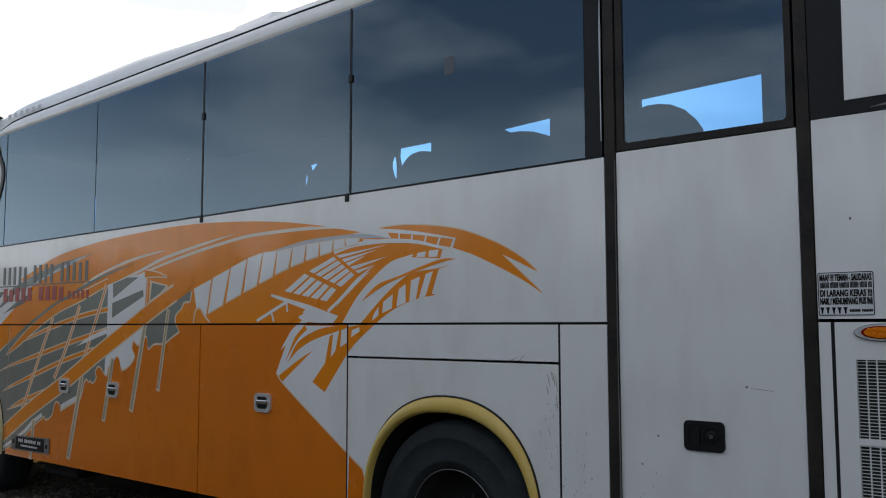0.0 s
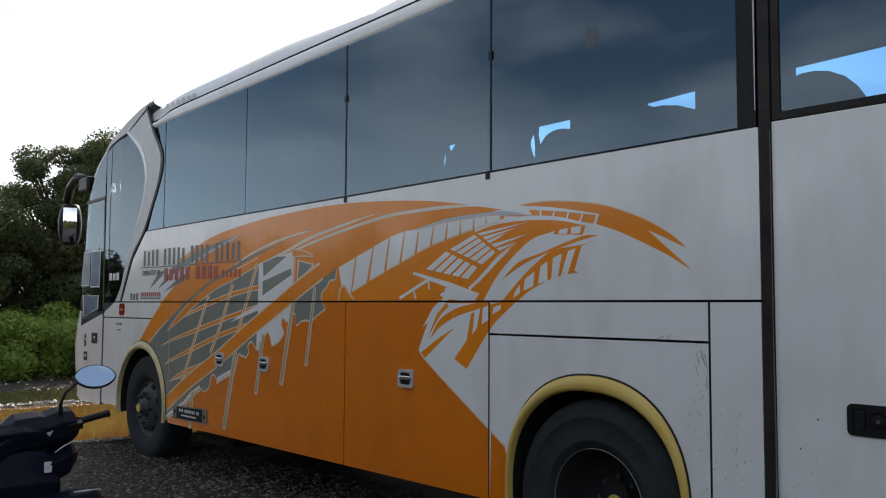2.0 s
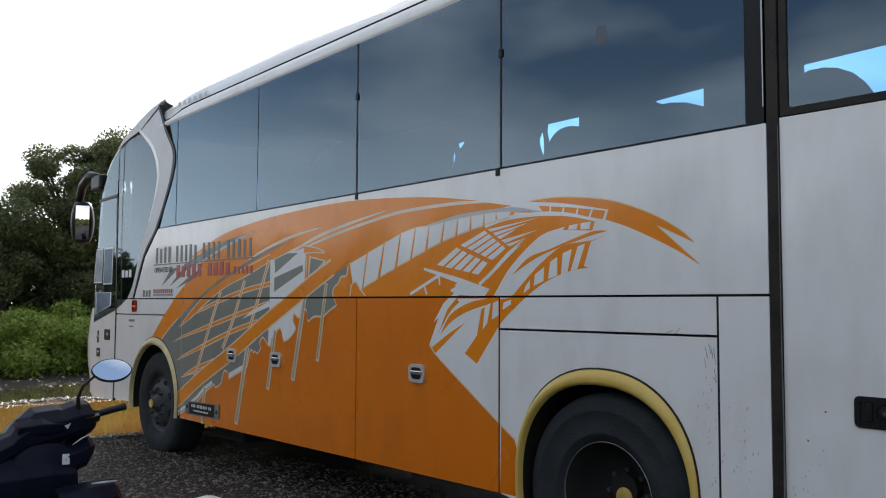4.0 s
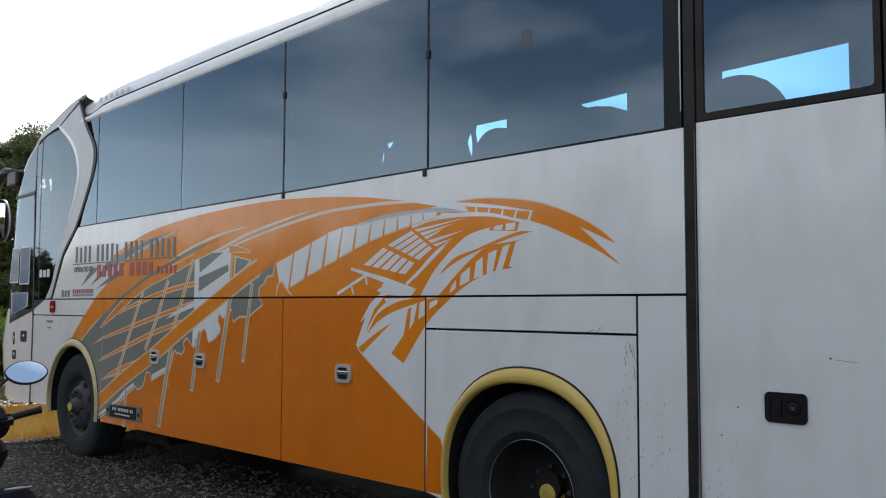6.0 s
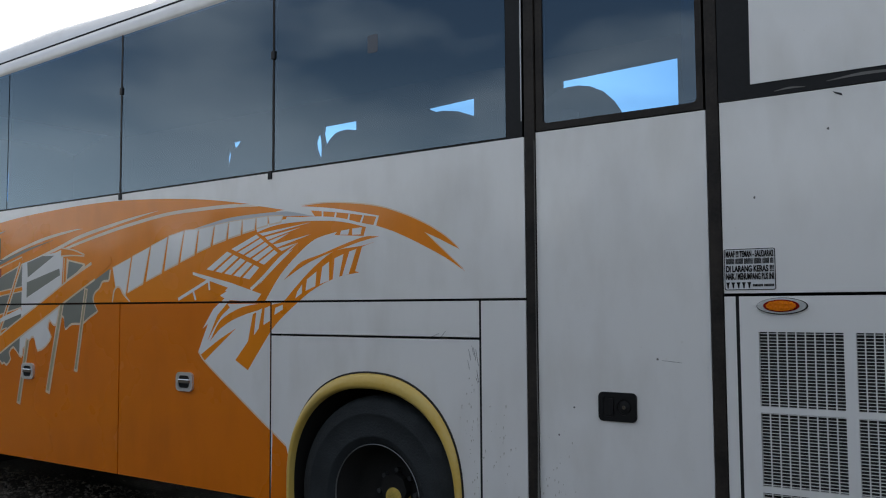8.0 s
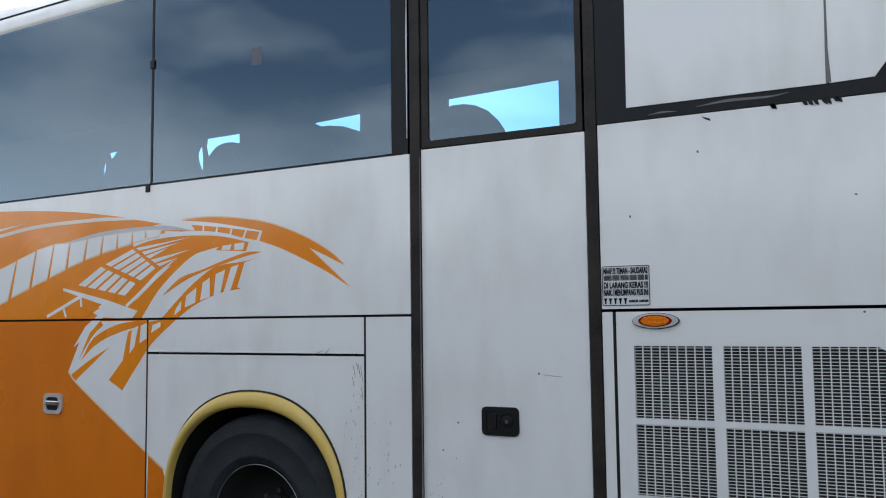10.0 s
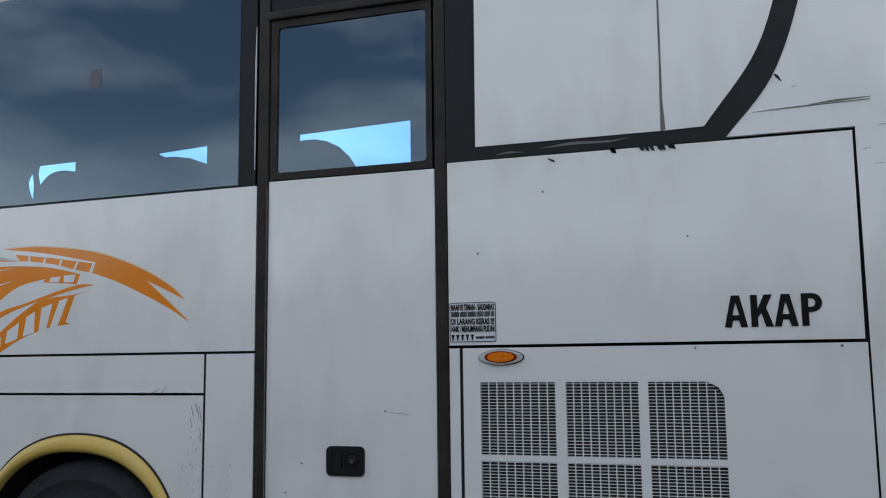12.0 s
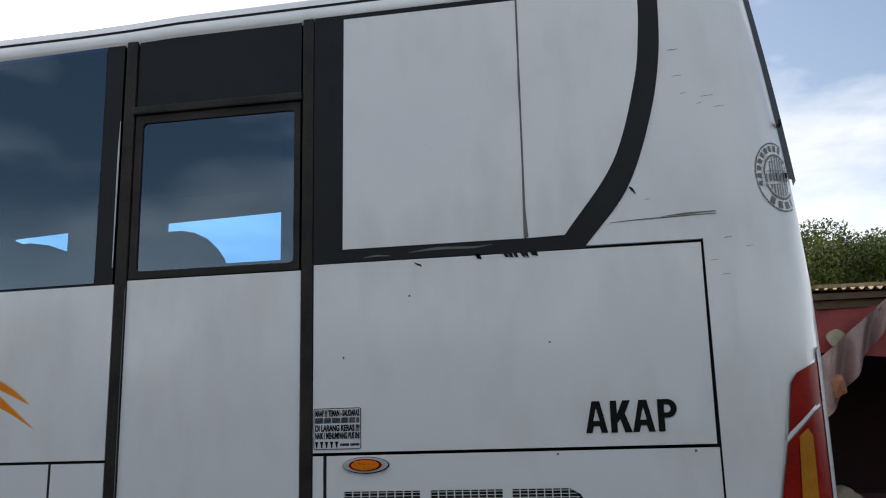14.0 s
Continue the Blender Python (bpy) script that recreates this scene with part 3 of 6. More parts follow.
# wheels
def wheel(cx, dual):
    w = thing("wheel", "", "")
    w.parent = bus
    w.matrix_local = pose(cx + (0.03 if not dual else 0.0), 0.055, AXLE_Z - 0.024)
    tread = [(0.286, 0.02), (0.30, -0.008), (0.36, -0.022), (0.44, -0.024), (0.492, -0.014), (0.514, 0.010), (0.522, 0.04), (0.522, 0.24), (0.50, 0.28), (0.42, 0.30), (0.30, 0.28)]
    if dual:
        tread = [(0.286, 0.02), (0.300, -0.008), (0.33, -0.020), (0.334, -0.024), (0.342, -0.021), (0.40, -0.030), (0.45, -0.031), (0.455, -0.035), (0.463, -0.031), (0.505, -0.022), (0.525, -0.012), (0.538, 0.004), (0.546, 0.03), (0.548, 0.06), (0.548, 0.24), (0.53, 0.28), (0.42, 0.30), (0.30, 0.28)]
    rubber = lathe(tread, 72)
    for v in rubber.verts:
        v.co.z = max(v.co.z, -0.505)
    tyre = part("tyre", rubber, TYRE, w, "worn black tyre", smooth=True)
    if dual:
        part("bead_ring", lathe([(0.286, -0.003), (0.290, -0.010), (0.292, -0.006)], 64), material("bare_rim_edge", (0.30, 0.31, 0.32), 0.35, 0.8), w, smooth=True)
        part("rim", lathe([(0.288, 0.0), (0.278, 0.03), (0.27, 0.14), (0.24, 0.19), (0.13, 0.20), (0.05, 0.20)], 48), DARK, w, "dark dished rim", smooth=True)
        hub = part("hub", lathe([(0.078, 0.199), (0.066, 0.175), (0.061, 0.150), (0.050, 0.141), (0.0, 0.139)], 28, at=(0, 0, -0.02)), HUB, w, "yellow painted hub cap", smooth=True)
        bolts = [(0.125, 0.20)] * 8
    else:
        part("rim", lathe([(0.300, 0.0), (0.285, 0.02), (0.27, 0.05), (0.22, 0.03), (0.19, -0.01), (0.11, -0.02), (0.10, 0.0)], 48), RIM, w, "grey steel front rim", smooth=True)
        hub = part("hub", lathe([(0.10, 0.0), (0.085, -0.04), (0.055, -0.05), (0.05, -0.08), (0.0, -0.085)], 28), RIM, w, smooth=True)
        part("hub_cap", lathe([(0.042, -0.082), (0.040, -0.092), (0.0, -0.094)], 20), HUB, w, "yellow hub cap")
        for k in range(8):
            a = 2 * math.pi * (k + 0.5) / 8
            part("hand_hole", lathe([(0.0, 0.0), (0.032, 0.0), (0.034, 0.01)], 14, at=(0.215 * math.cos(a), 0.012, 0.215 * math.sin(a))), SEAM, w)
        bolts = [(0.145, -0.028)] * 8
    for k, (r, d) in enumerate(bolts):
        a = 2 * math.pi * k / len(bolts)
        part("bolt", lathe([(0.0, d - 0.03), (0.014, d - 0.03), (0.016, d), (0.016, d + 0.03)], 8, at=(r * math.cos(a), 0, r * math.sin(a))), RIM, w)
    return w


front_wheel, rear_wheel = wheel(FRONT_AXLE, False), wheel(REAR_AXLE, True)
for cx, full in ((FRONT_AXLE, False), (REAR_AXLE - 0.012, True)):
    a0 = math.degrees(math.asin((SKIRT - AXLE_Z) / ARCH_R))
    prof = [(ARCH_R - 0.012, 0.02), (ARCH_R - 0.012, -0.018), (ARCH_R + 0.005, -0.03), (ARCH_R + 0.046, -0.024), (ARCH_R + 0.060, -0.006), (ARCH_R + 0.062, 0.002)]
    k0, k1 = 180 - a0, a0
    secs, lips = [], []
    for i in range(49):
        a = radians(k0 + (k1 - k0) * i / 48)
        k = (0.42 if a < radians(90) or full else 0.10) + (0.58 if a < radians(90) or full else 0.90) * max(0.0, math.sin(a)) ** (1.5 if a < radians(90) or full else 3.0)
        k *= (1.12 if a < radians(90) else 1.12 - 0.35 * min(1.0, (a - radians(90)) / 1.0)) if full else 1.0
        prof_k = [(ARCH_R - 0.012 + (r - ARCH_R + 0.012) * k, y) for r, y in prof]
        secs.append([(arch_point(cx, r, a, full)[0], y, arch_point(cx, r, a, full)[1]) for r, y in prof_k])
        lips.append([(arch_point(cx, r, a, full)[0], y, arch_point(cx, r, a, full)[1]) for r, y in ((prof_k[-1][0] - 0.004, -0.004), (prof_k[-1][0] + 0.004, -0.007), (prof_k[-1][0] + 0.009, 0.001))])
    loft(secs, "wheel_arch_trim", AMBER_TRIM if full else YELLOW, bus, "yellow wheel arch moulding")
    # shadow edge round the moulding, put in as a thin brown lip
    loft(lips, "trim_shade_lip", BROWN, bus, "brown lip painting the shaded edge of the arch moulding")
    secs = []
    for i in range(33):
        a = radians(k0 + (k1 - k0) * i / 32)
        secs.append([(arch_point(cx, ARCH_R + 0.01, a, full)[0], y, arch_point(cx, ARCH_R + 0.01, a, full)[1]) for y in (0.02, 0.6)])
    loft(secs, "wheel_well", DARK, bus)
    part("well_backing", boxed(cx - 0.7, cx + 0.7, 0.6, 0.64, 0.3, 1.2), DARK, bus)
part("axle", tube([(REAR_AXLE, 0.2, AXLE_Z), (REAR_AXLE, 2.3, AXLE_Z)], 0.09), DARK, bus)
part("axle", tube([(FRONT_AXLE, 0.2, AXLE_Z), (FRONT_AXLE, 2.3, AXLE_Z)], 0.07), DARK, bus)
for cx in (FRONT_AXLE, REAR_AXLE):
    part("tyre", lathe([(0.30, 2.1), (0.47, 2.1), (0.525, 2.15), (0.525, 2.4), (0.47, 2.43), (0.30, 2.43)], 40, at=(cx, 0, AXLE_Z)), TYRE, bus)
part("underbody", boxed(-5.8, -1.4, 0.2, 2.4, 0.42, 0.50), DARK, bus)
# front sheet and unseen far-side board, added to block sun under the bus
part("underbody", boxed(-8.45, -7.06, 0.12, 2.35, 0.43, 0.47), DARK, bus)
part("far_sun_block", boxed(-8.2, -1.4, 2.30, 2.46, 0.12, 0.46), DARK, bus)
part("fuel_tank", boxed(-5.6, -5.0, 0.25, 0.9, 0.22, 0.5, 0.04), DARK, bus)

# luggage hatch handles
for x, hatch in ((-4.78, 0), (-4.03, 0), (-2.22, 1)):
    h = part("handle", plate(rounded(x - 0.08, x + 0.08, 0.985, 1.105, 0.032), -0.014, 0.014,
                             [rounded(x - 0.056, x + 0.050, 1.006, 1.084, 0.022)]), SATIN, HATCHES[hatch], "chrome hatch latch")
    part("recess", plate(rounded(x - 0.065, x + 0.065, 0.99, 1.10, 0.025), -0.0085, 0.002), SEAM, h)
    part("grip", boxed(x - 0.050, x + 0.060, -0.024, -0.010, 1.034, 1.064, 0.007), CHROME, h)

# far side, back and floor close the saloon
part("far_side", boxed(-8.2, 3.2, 2.47, 2.5, 0.4, 2.35), WHITE, bus)
part("floor_deck", boxed(-8.3, 3.1, 0.06, 2.47, 1.40, 1.46), INTERIOR, bus)
part("bulkhead", boxed(2.55, 2.6, 0.06, 2.47, 0.5, 3.55), INTERIOR, bus)
part("ceiling_lining", boxed(-6.4, 2.6, 0.06, 2.44, 3.46, 3.50), INTERIOR, bus)

# ---- painted livery on the side ----
CUTS = (("z", SEAMZ, -9, 1), ("x", -5.825, 0, SEAMZ), ("x", -2.915, 0, SEAMZ), ("x", -1.458, 0, SEAMZ))
livery = new("livery")
livery.parent = bus
tagged(livery, "orange, grey and white painted bridge and skyline artwork")


def cut_gaps(bm):
    """Opens the panel gaps in a painted shape."""
    for axis, at, lo, hi in CUTS:
        n = Vector((1, 0, 0)) if axis == "x" else Vector((0, 0, 1))
        for s in (-G, G):
            geom = bm.verts[:] + bm.edges[:] + bm.faces[:]
            bmesh.ops.bisect_plane(bm, geom=geom, dist=1e-5, plane_co=n * (at + s), plane_no=n)
        dead = []
        for f in bm.faces:
            c = f.calc_center_median()
            if axis == "z" and abs(c.z - at) < G * 0.98 or axis == "x" and abs(c.x - at) < G * 0.98 and lo < c.z < hi:
                dead.append(f)
        if dead:
            bmesh.ops.delete(bm, geom=dead, context="FACES")


DECALS = [0]


def decal(name, mat, layer, outline, holes=(), label=""):
    DECALS[0] += 1
    bm = plate(outline, -0.0004 * layer - 0.000002 * DECALS[0], 0.0004 * layer - 0.0001, holes)
    cut_gaps(bm)
    return part(name, bm, mat, livery, label)


def band(points, width, n=8):
    """The outline of a painted line: a smooth curve with a width, or widths at its points, that may taper to nothing."""
    mid = spline(points, n)
    ws = width if isinstance(width, (list, tuple)) else [width] * len(points)
    up, down = [], []
    for i, p in enumerate(mid):
        k = i / n
        a = min(int(k), len(ws) - 2)
        w = max(0.0015, ws[a] + (ws[a + 1] - ws[a]) * (k - a)) / 2
        d = (Vector(mid[min(i + 1, len(mid) - 1)]) - Vector(mid[max(i - 1, 0)])).normalized()
        up.append((p[0] - d.y * w, p[1] + d.x * w))
        down.append((p[0] + d.y * w, p[1] - d.x * w))
    return up + down[::-1]


def line(points, width, mat=CREAM, layer=4, name="painted_line"):
    return decal(name, mat, layer, band(points, width))


def edged(points, width, mat, layer, edge=0.012, rim=None, name="painted_line"):
    """A painted line with a paler outline."""
    w = width if isinstance(width, (list, tuple)) else [width] * len(points)
    decal(name + "_outline", rim or CREAM, layer, band(points, [v + edge for v in w]))
    decal(name, mat, layer + 1, band(points, w))


def along(curve, t):
    i = min(int(t * (len(curve) - 1)), len(curve) - 2)
    k = t * (len(curve) - 1) - i
    return (curve[i][0] + (curve[i + 1][0] - curve[i][0]) * k, curve[i][1] + (curve[i + 1][1] - curve[i][1]) * k)


def quad_strips(bl, br, tr, tl, n, gap, mat, layer, name):
    """A quadrilateral divided into slanting strips with gaps."""
    mixp = lambda a, b, t: (a[0] + (b[0] - a[0]) * t, a[1] + (b[1] - a[1]) * t)
    for k in range(n):
        a, b = (k + gap / 2) / n, (k + 1 - gap / 2) / n
        decal(name, mat, layer, [mixp(bl, br, a), mixp(bl, br, b), mixp(tl, tr, b), mixp(tl, tr, a)])


# great orange sweep over the upper panel
top = spline([(-5.64, 1.948),(-5.02, 2.118),(-4.35, 2.201),(-3.72, 2.239),(-3.09, 2.253),(-2.54, 2.233),(-2.06, 2.194),(-1.64, 2.136)], 6)
sweep = top + [(-1.73, 2.140),(-1.53, 2.112),(-1.35, 2.080),(-1.43, 2.077),(-1.13, 2.033),(-0.94, 1.993),(-0.73, 1.951),(-0.75, 1.897),(-0.96, 1.913),(-0.94, 1.930)] + spline([(-0.96, 1.928),(-1.11, 1.896),(-1.24, 1.818),(-1.38, 1.704),(-1.48, 1.584),(-1.51, 1.544)], 4) + [(-1.93, 1.545),(-2.16, 1.546),(-3.07, 1.549),(-4.04, 1.539),(-6.05, 1.526),(-5.73, 1.700),(-5.40, 1.821)]
decal("orange_sweep", FILM_ORANGE, 1, sweep)
decal("orange_sweep", FILM_ORANGE, 1, [(-6.57, 1.119),(-6.29, 1.344),(-6.02, 1.532),(-5.44, 1.531),(-5.73, 1.428),(-6.30, 1.128)], label="orange band over the front wheel")

# fin and ladder at the rear tip
fin = spline([(-1.22, 2.093),(-1.04, 2.097),(-0.86, 2.084),(-0.66, 2.054),(-0.50, 2.008),(-0.34, 1.943),(-0.21, 1.870),(-0.12, 1.798)], 6) + [(-0.24, 1.855),(-0.34, 1.898)] + spline([(-0.34, 1.898),(-0.21, 1.789),(-0.09, 1.688)], 4) + spline([(-0.09, 1.688),(-0.21, 1.761),(-0.38, 1.843),(-0.53, 1.907),(-0.66, 1.949)], 5) + [(-0.64, 2.001)] + spline([(-0.64, 2.001),(-0.82, 2.037),(-1.00, 2.068),(-1.22, 2.093)], 5)
decal("fin_outline", CREAM, 1, [(x, z + 0.007) for x, z in fin])
decal("fin", FILM_ORANGE, 2, fin, label="orange fin with a forked tip")
decal("ladder", FILM_ORANGE, 2, [(-1.14, 2.063),(-0.90, 2.034),(-0.66, 1.997),(-0.68, 1.953),(-0.82, 1.981),(-0.96, 2.004),(-1.10, 2.018)])
for a, b in zip([(-1.05, 2.053),(-0.95, 2.038),(-0.85, 2.024),(-0.75, 2.010)], [(-1.05, 2.014),(-0.96, 2.001),(-0.86, 1.988),(-0.77, 1.968)]):
    line([a, b], 0.012, WHITE, 3, "ladder_bar")

# white lines that part the sweeps
line([(-4.78, 1.775),(-4.34, 1.926),(-3.88, 2.026),(-3.51, 2.072),(-3.37, 2.081)], [0.0, 0.02, 0.024, 0.014, 0.0], LINE, 3)
line([(-4.15, 1.843),(-3.71, 1.945),(-3.39, 2.026),(-3.01, 2.088),(-2.74, 2.126),(-2.52, 2.153)], [0.014, 0.024, 0.026, 0.022, 0.014, 0.0], LINE, 3)
line([(-3.88, 1.880),(-3.50, 1.962),(-3.08, 2.038),(-2.73, 2.089),(-2.41, 2.125),(-2.06, 2.135),(-1.78, 2.134),(-1.57, 2.116)], [0.0, 0.018, 0.022, 0.022, 0.022, 0.022, 0.022, 0.0], LINE, 3)
line([(-5.79, 1.843),(-5.29, 1.966),(-4.85, 2.048),(-4.42, 2.114)], [0.07, 0.07, 0.05, 0.0], GREY, 2)
line([(-5.64, 1.828),(-5.17, 1.956),(-4.75, 2.053),(-4.40, 2.122)], [0.02, 0.02, 0.03, 0.0], SILVER, 3)
line([(-2.27, 1.988),(-2.05, 2.016),(-1.83, 2.045),(-1.57, 2.057),(-1.33, 2.056),(-1.11, 2.028)], [0.01, 0.03, 0.035, 0.03, 0.028, 0.0], SILVER, 3)
line([(-1.58, 1.971),(-1.43, 2.005),(-1.24, 2.016),(-1.07, 2.012),(-0.90, 1.993),(-0.72, 1.949)], [0.02, 0.025, 0.025, 0.025, 0.02, 0.012], WHITE, 3)

# bays of the great arch
hi = spline([(-3.00, 1.788),(-2.78, 1.858),(-2.58, 1.921),(-2.40, 1.977),(-2.24, 2.006),(-2.10, 2.008),(-1.95, 2.024),(-1.82, 2.037),(-1.70, 2.042),(-1.58, 2.047),(-1.48, 2.050),(-1.35, 2.044)], 4)
lo = spline([(-2.94, 1.573),(-2.83, 1.621),(-2.63, 1.694),(-2.44, 1.759),(-2.28, 1.811),(-2.12, 1.864),(-1.97, 1.908),(-1.83, 1.940),(-1.70, 1.965),(-1.58, 1.988),(-1.47, 2.005),(-1.36, 2.017)], 4)
for k in range(11):
    a, b = k / 11, (k + 0.80) / 11
    cell = [along(lo, a), along(lo, b), along(hi, b + 0.008), along(hi, a)]
    decal("bay_outline", CREAM, 3, [(cell[0][0] - 0.006, cell[0][1] - 0.010), (cell[1][0] + 0.006, cell[1][1] - 0.010), (cell[2][0] + 0.006, cell[2][1] + 0.006), (cell[3][0] - 0.006, cell[3][1] + 0.006)])
    decal("bay", WHITE, 4, cell)
decal("bay", WHITE, 4, [(-1.34, 2.020),(-1.33, 2.039),(-1.21, 2.029)])
decal("drip_outline", CREAM, 5, spline([(-3.006, 1.553), (-2.985, 1.640), (-2.925, 1.664), (-2.868, 1.612), (-2.80, 1.556)], 4))
decal("drip", FILM_ORANGE, 6, spline([(-2.994, 1.550), (-2.972, 1.632), (-2.925, 1.650), (-2.880, 1.602), (-2.80, 1.546)], 4))

# lattice panels
quad_strips(*[(-2.04, 1.754),(-1.63, 1.679),(-1.55, 1.746),(-1.85, 1.859)], 5, 0.28, WHITE, 3, "lattice_strip")
quad_strips(*[(-1.81, 1.872),(-1.51, 1.762),(-1.40, 1.828),(-1.59, 1.951)], 5, 0.28, WHITE, 3, "lattice_strip")
for a, b, c in zip([(-1.56, 1.953),(-1.51, 1.929),(-1.48, 1.903),(-1.44, 1.881),(-1.40, 1.855)], [(-1.53, 1.937),(-1.49, 1.910),(-1.45, 1.888),(-1.41, 1.862),(-1.37, 1.840)], [(-1.14, 1.995),(-1.22, 1.971),(-1.31, 1.944),(-1.14, 1.927),(-1.25, 1.881)]):
    decal("lattice_strip", WHITE, 3, [a, b, c])
decal("strut", WHITE, 3, [(-2.16, 1.739),(-1.80, 1.662),(-1.54, 1.592),(-1.57, 1.561),(-1.59, 1.544),(-1.84, 1.559),(-1.90, 1.585),(-1.83, 1.634),(-2.02, 1.684),(-2.16, 1.721)])
decal("strut", FILM_ORANGE, 4, [(-1.95, 1.632),(-1.84, 1.613),(-1.99, 1.549),(-2.04, 1.549)])
decal("strut", WHITE, 3, [(-2.06, 1.382),(-1.96, 1.506),(-1.83, 1.588),(-1.79, 1.577),(-1.92, 1.470)])
line([(-2.30, 1.566),(-2.00, 1.687)], 0.02, WHITE, 4, "strut")
line([(-2.13, 1.561),(-2.16, 1.628)], 0.014, WHITE, 4, "strut")
line([(-2.00, 1.622),(-2.01, 1.688)], 0.014, WHITE, 4, "strut")
line([(-1.63, 1.620),(-1.52, 1.694),(-1.38, 1.801),(-1.24, 1.884)], [0.02, 0.02, 0.018, 0.0], WHITE, 3, "strut")
line([(-1.56, 1.647),(-1.46, 1.733),(-1.35, 1.809),(-1.28, 1.846)], [0.0, 0.02, 0.016, 0.0], WHITE, 3, "strut")

# little gallery under the ladder
for a in ([(-0.92, 1.913),(-0.91, 1.935),(-0.85, 1.940),(-0.86, 1.910)], [(-0.83, 1.908),(-0.83, 1.942),(-0.76, 1.946),(-0.77, 1.907)]):
    decal("bay", WHITE, 3, a)

# second arch, running down to the arrow on the wheel panel
decal("second_arch", FILM_ORANGE, 3, spline([(-1.35, 1.673),(-1.22, 1.768),(-1.06, 1.810),(-0.88, 1.861),(-0.74, 1.893),(-0.64, 1.890)], 5) + spline([(-0.64, 1.890),(-0.76, 1.870),(-0.90, 1.837),(-0.99, 1.816),(-1.17, 1.760),(-1.35, 1.673)], 5))
inner2 = spline([(-1.34, 1.557),(-1.25, 1.635),(-1.13, 1.729),(-0.99, 1.813),(-0.90, 1.834)], 5)
outer2 = spline([(-0.78, 1.700),(-0.94, 1.676),(-1.11, 1.616),(-1.26, 1.527),(-1.42, 1.410),(-1.53, 1.286),(-1.65, 1.138)], 5)
decal("second_arch", FILM_ORANGE, 2, inner2 + spline([(-0.90, 1.834),(-0.76, 1.845),(-0.67, 1.862)], 4) + [(-0.76, 1.839),(-0.81, 1.707)] + outer2 + [(-1.76, 1.195),(-1.65, 1.310),(-1.61, 1.472),(-1.48, 1.524),(-1.38, 1.537)])
hi2 = spline([(-1.25, 1.595),(-1.19, 1.656),(-1.07, 1.727),(-0.98, 1.775),(-0.87, 1.811),(-0.78, 1.834)], 4)
lo2 = spline([(-1.26, 1.563),(-1.19, 1.601),(-1.08, 1.638),(-0.98, 1.665),(-0.91, 1.682),(-0.84, 1.695)], 4)
for k in range(5):
    a, b = k / 5 + (0.02 if k else 0), (k + 0.78) / 5
    decal("bay", WHITE, 3, [along(lo2, a), along(lo2, b), along(hi2, b), along(hi2, a + 0.02)])
for cell in ([(-1.43, 1.467),(-1.42, 1.510),(-1.36, 1.527),(-1.36, 1.500)], [(-1.60, 1.346),(-1.58, 1.489),(-1.53, 1.507),(-1.56, 1.387)], [(-1.52, 1.408),(-1.51, 1.507),(-1.46, 1.524),(-1.46, 1.436)]):
    decal("bay", WHITE, 3, cell)

# white corner and feathers on the second luggage hatch and before the rear wheel
decal("white_corner", WHITE, 1, [(-1.89, 1.535),(-2.01, 1.415),(-2.10, 1.238),(-2.06, 1.193),(-2.02, 1.169),(-1.72, 0.969),(-1.45, 0.801),(-1.46, 1.534)])
line([(-2.06, 1.200),(-1.90, 1.302),(-1.76, 1.384)], [0.05, 0.03, 0.0], FILM_ORANGE, 2, "feather")
line([(-1.99, 1.307),(-1.88, 1.417),(-1.70, 1.489),(-1.46, 1.530)], [0.0, 0.045, 0.05, 0.03], FILM_ORANGE, 2, "feather")
line([(-2.01, 1.314),(-1.91, 1.459),(-1.83, 1.531)], [0.0, 0.03, 0.05], FILM_ORANGE, 2, "feather")
decal("orange_corner", ORANGE, 1, [(-1.458 + G, SKIRT + G)] + [(-1.44, 0.795),(-1.33, 0.717)] + [(REAR_AXLE - ARCH_R - 0.015, AXLE_Z + 0.12), (REAR_AXLE - ARCH_R - 0.015, SKIRT + G)])
line([(-2.10, 1.238),(-2.02, 1.166),(-1.72, 0.969),(-1.33, 0.720)], 0.010, CREAM, 3)

# grey field with its net of lines, behind the front wheel
grey = [(-6.29, 1.139),(-5.98, 1.315),(-5.61, 1.472),(-5.21, 1.640),(-4.73, 1.763),(-4.15, 1.890),(-4.13, 1.446),(-4.31, 1.355),(-4.80, 1.118),(-5.06, 0.997),(-5.39, 0.855),(-5.88, 0.613),(-5.95, 0.810),(-6.08, 0.996)]
decal("grey_field", GREY, 2, grey, label="grey-green field behind the front wheel")
line([(-6.29, 1.139),(-5.98, 1.315),(-5.61, 1.472),(-5.21, 1.640),(-4.73, 1.763),(-4.15, 1.890)], 0.016, CREAM, 3)
line([(-5.957, 1.322), (-5.53, 1.511), (-5.078, 1.686), (-4.761, 1.78), (-4.462, 1.87), (-4.115, 1.951), (-3.74, 2.016)], [0.0, 0.03, 0.032, 0.03, 0.026, 0.02, 0.0], GREY, 4)
edged([(-5.86, 1.275), (-5.62, 1.395), (-5.296, 1.55), (-4.935, 1.685), (-4.555, 1.775), (-4.15, 1.88)], [0.0, 0.05, 0.07, 0.07, 0.065, 0.045], FILM_ORANGE, 3, 0.022, name="net_line")
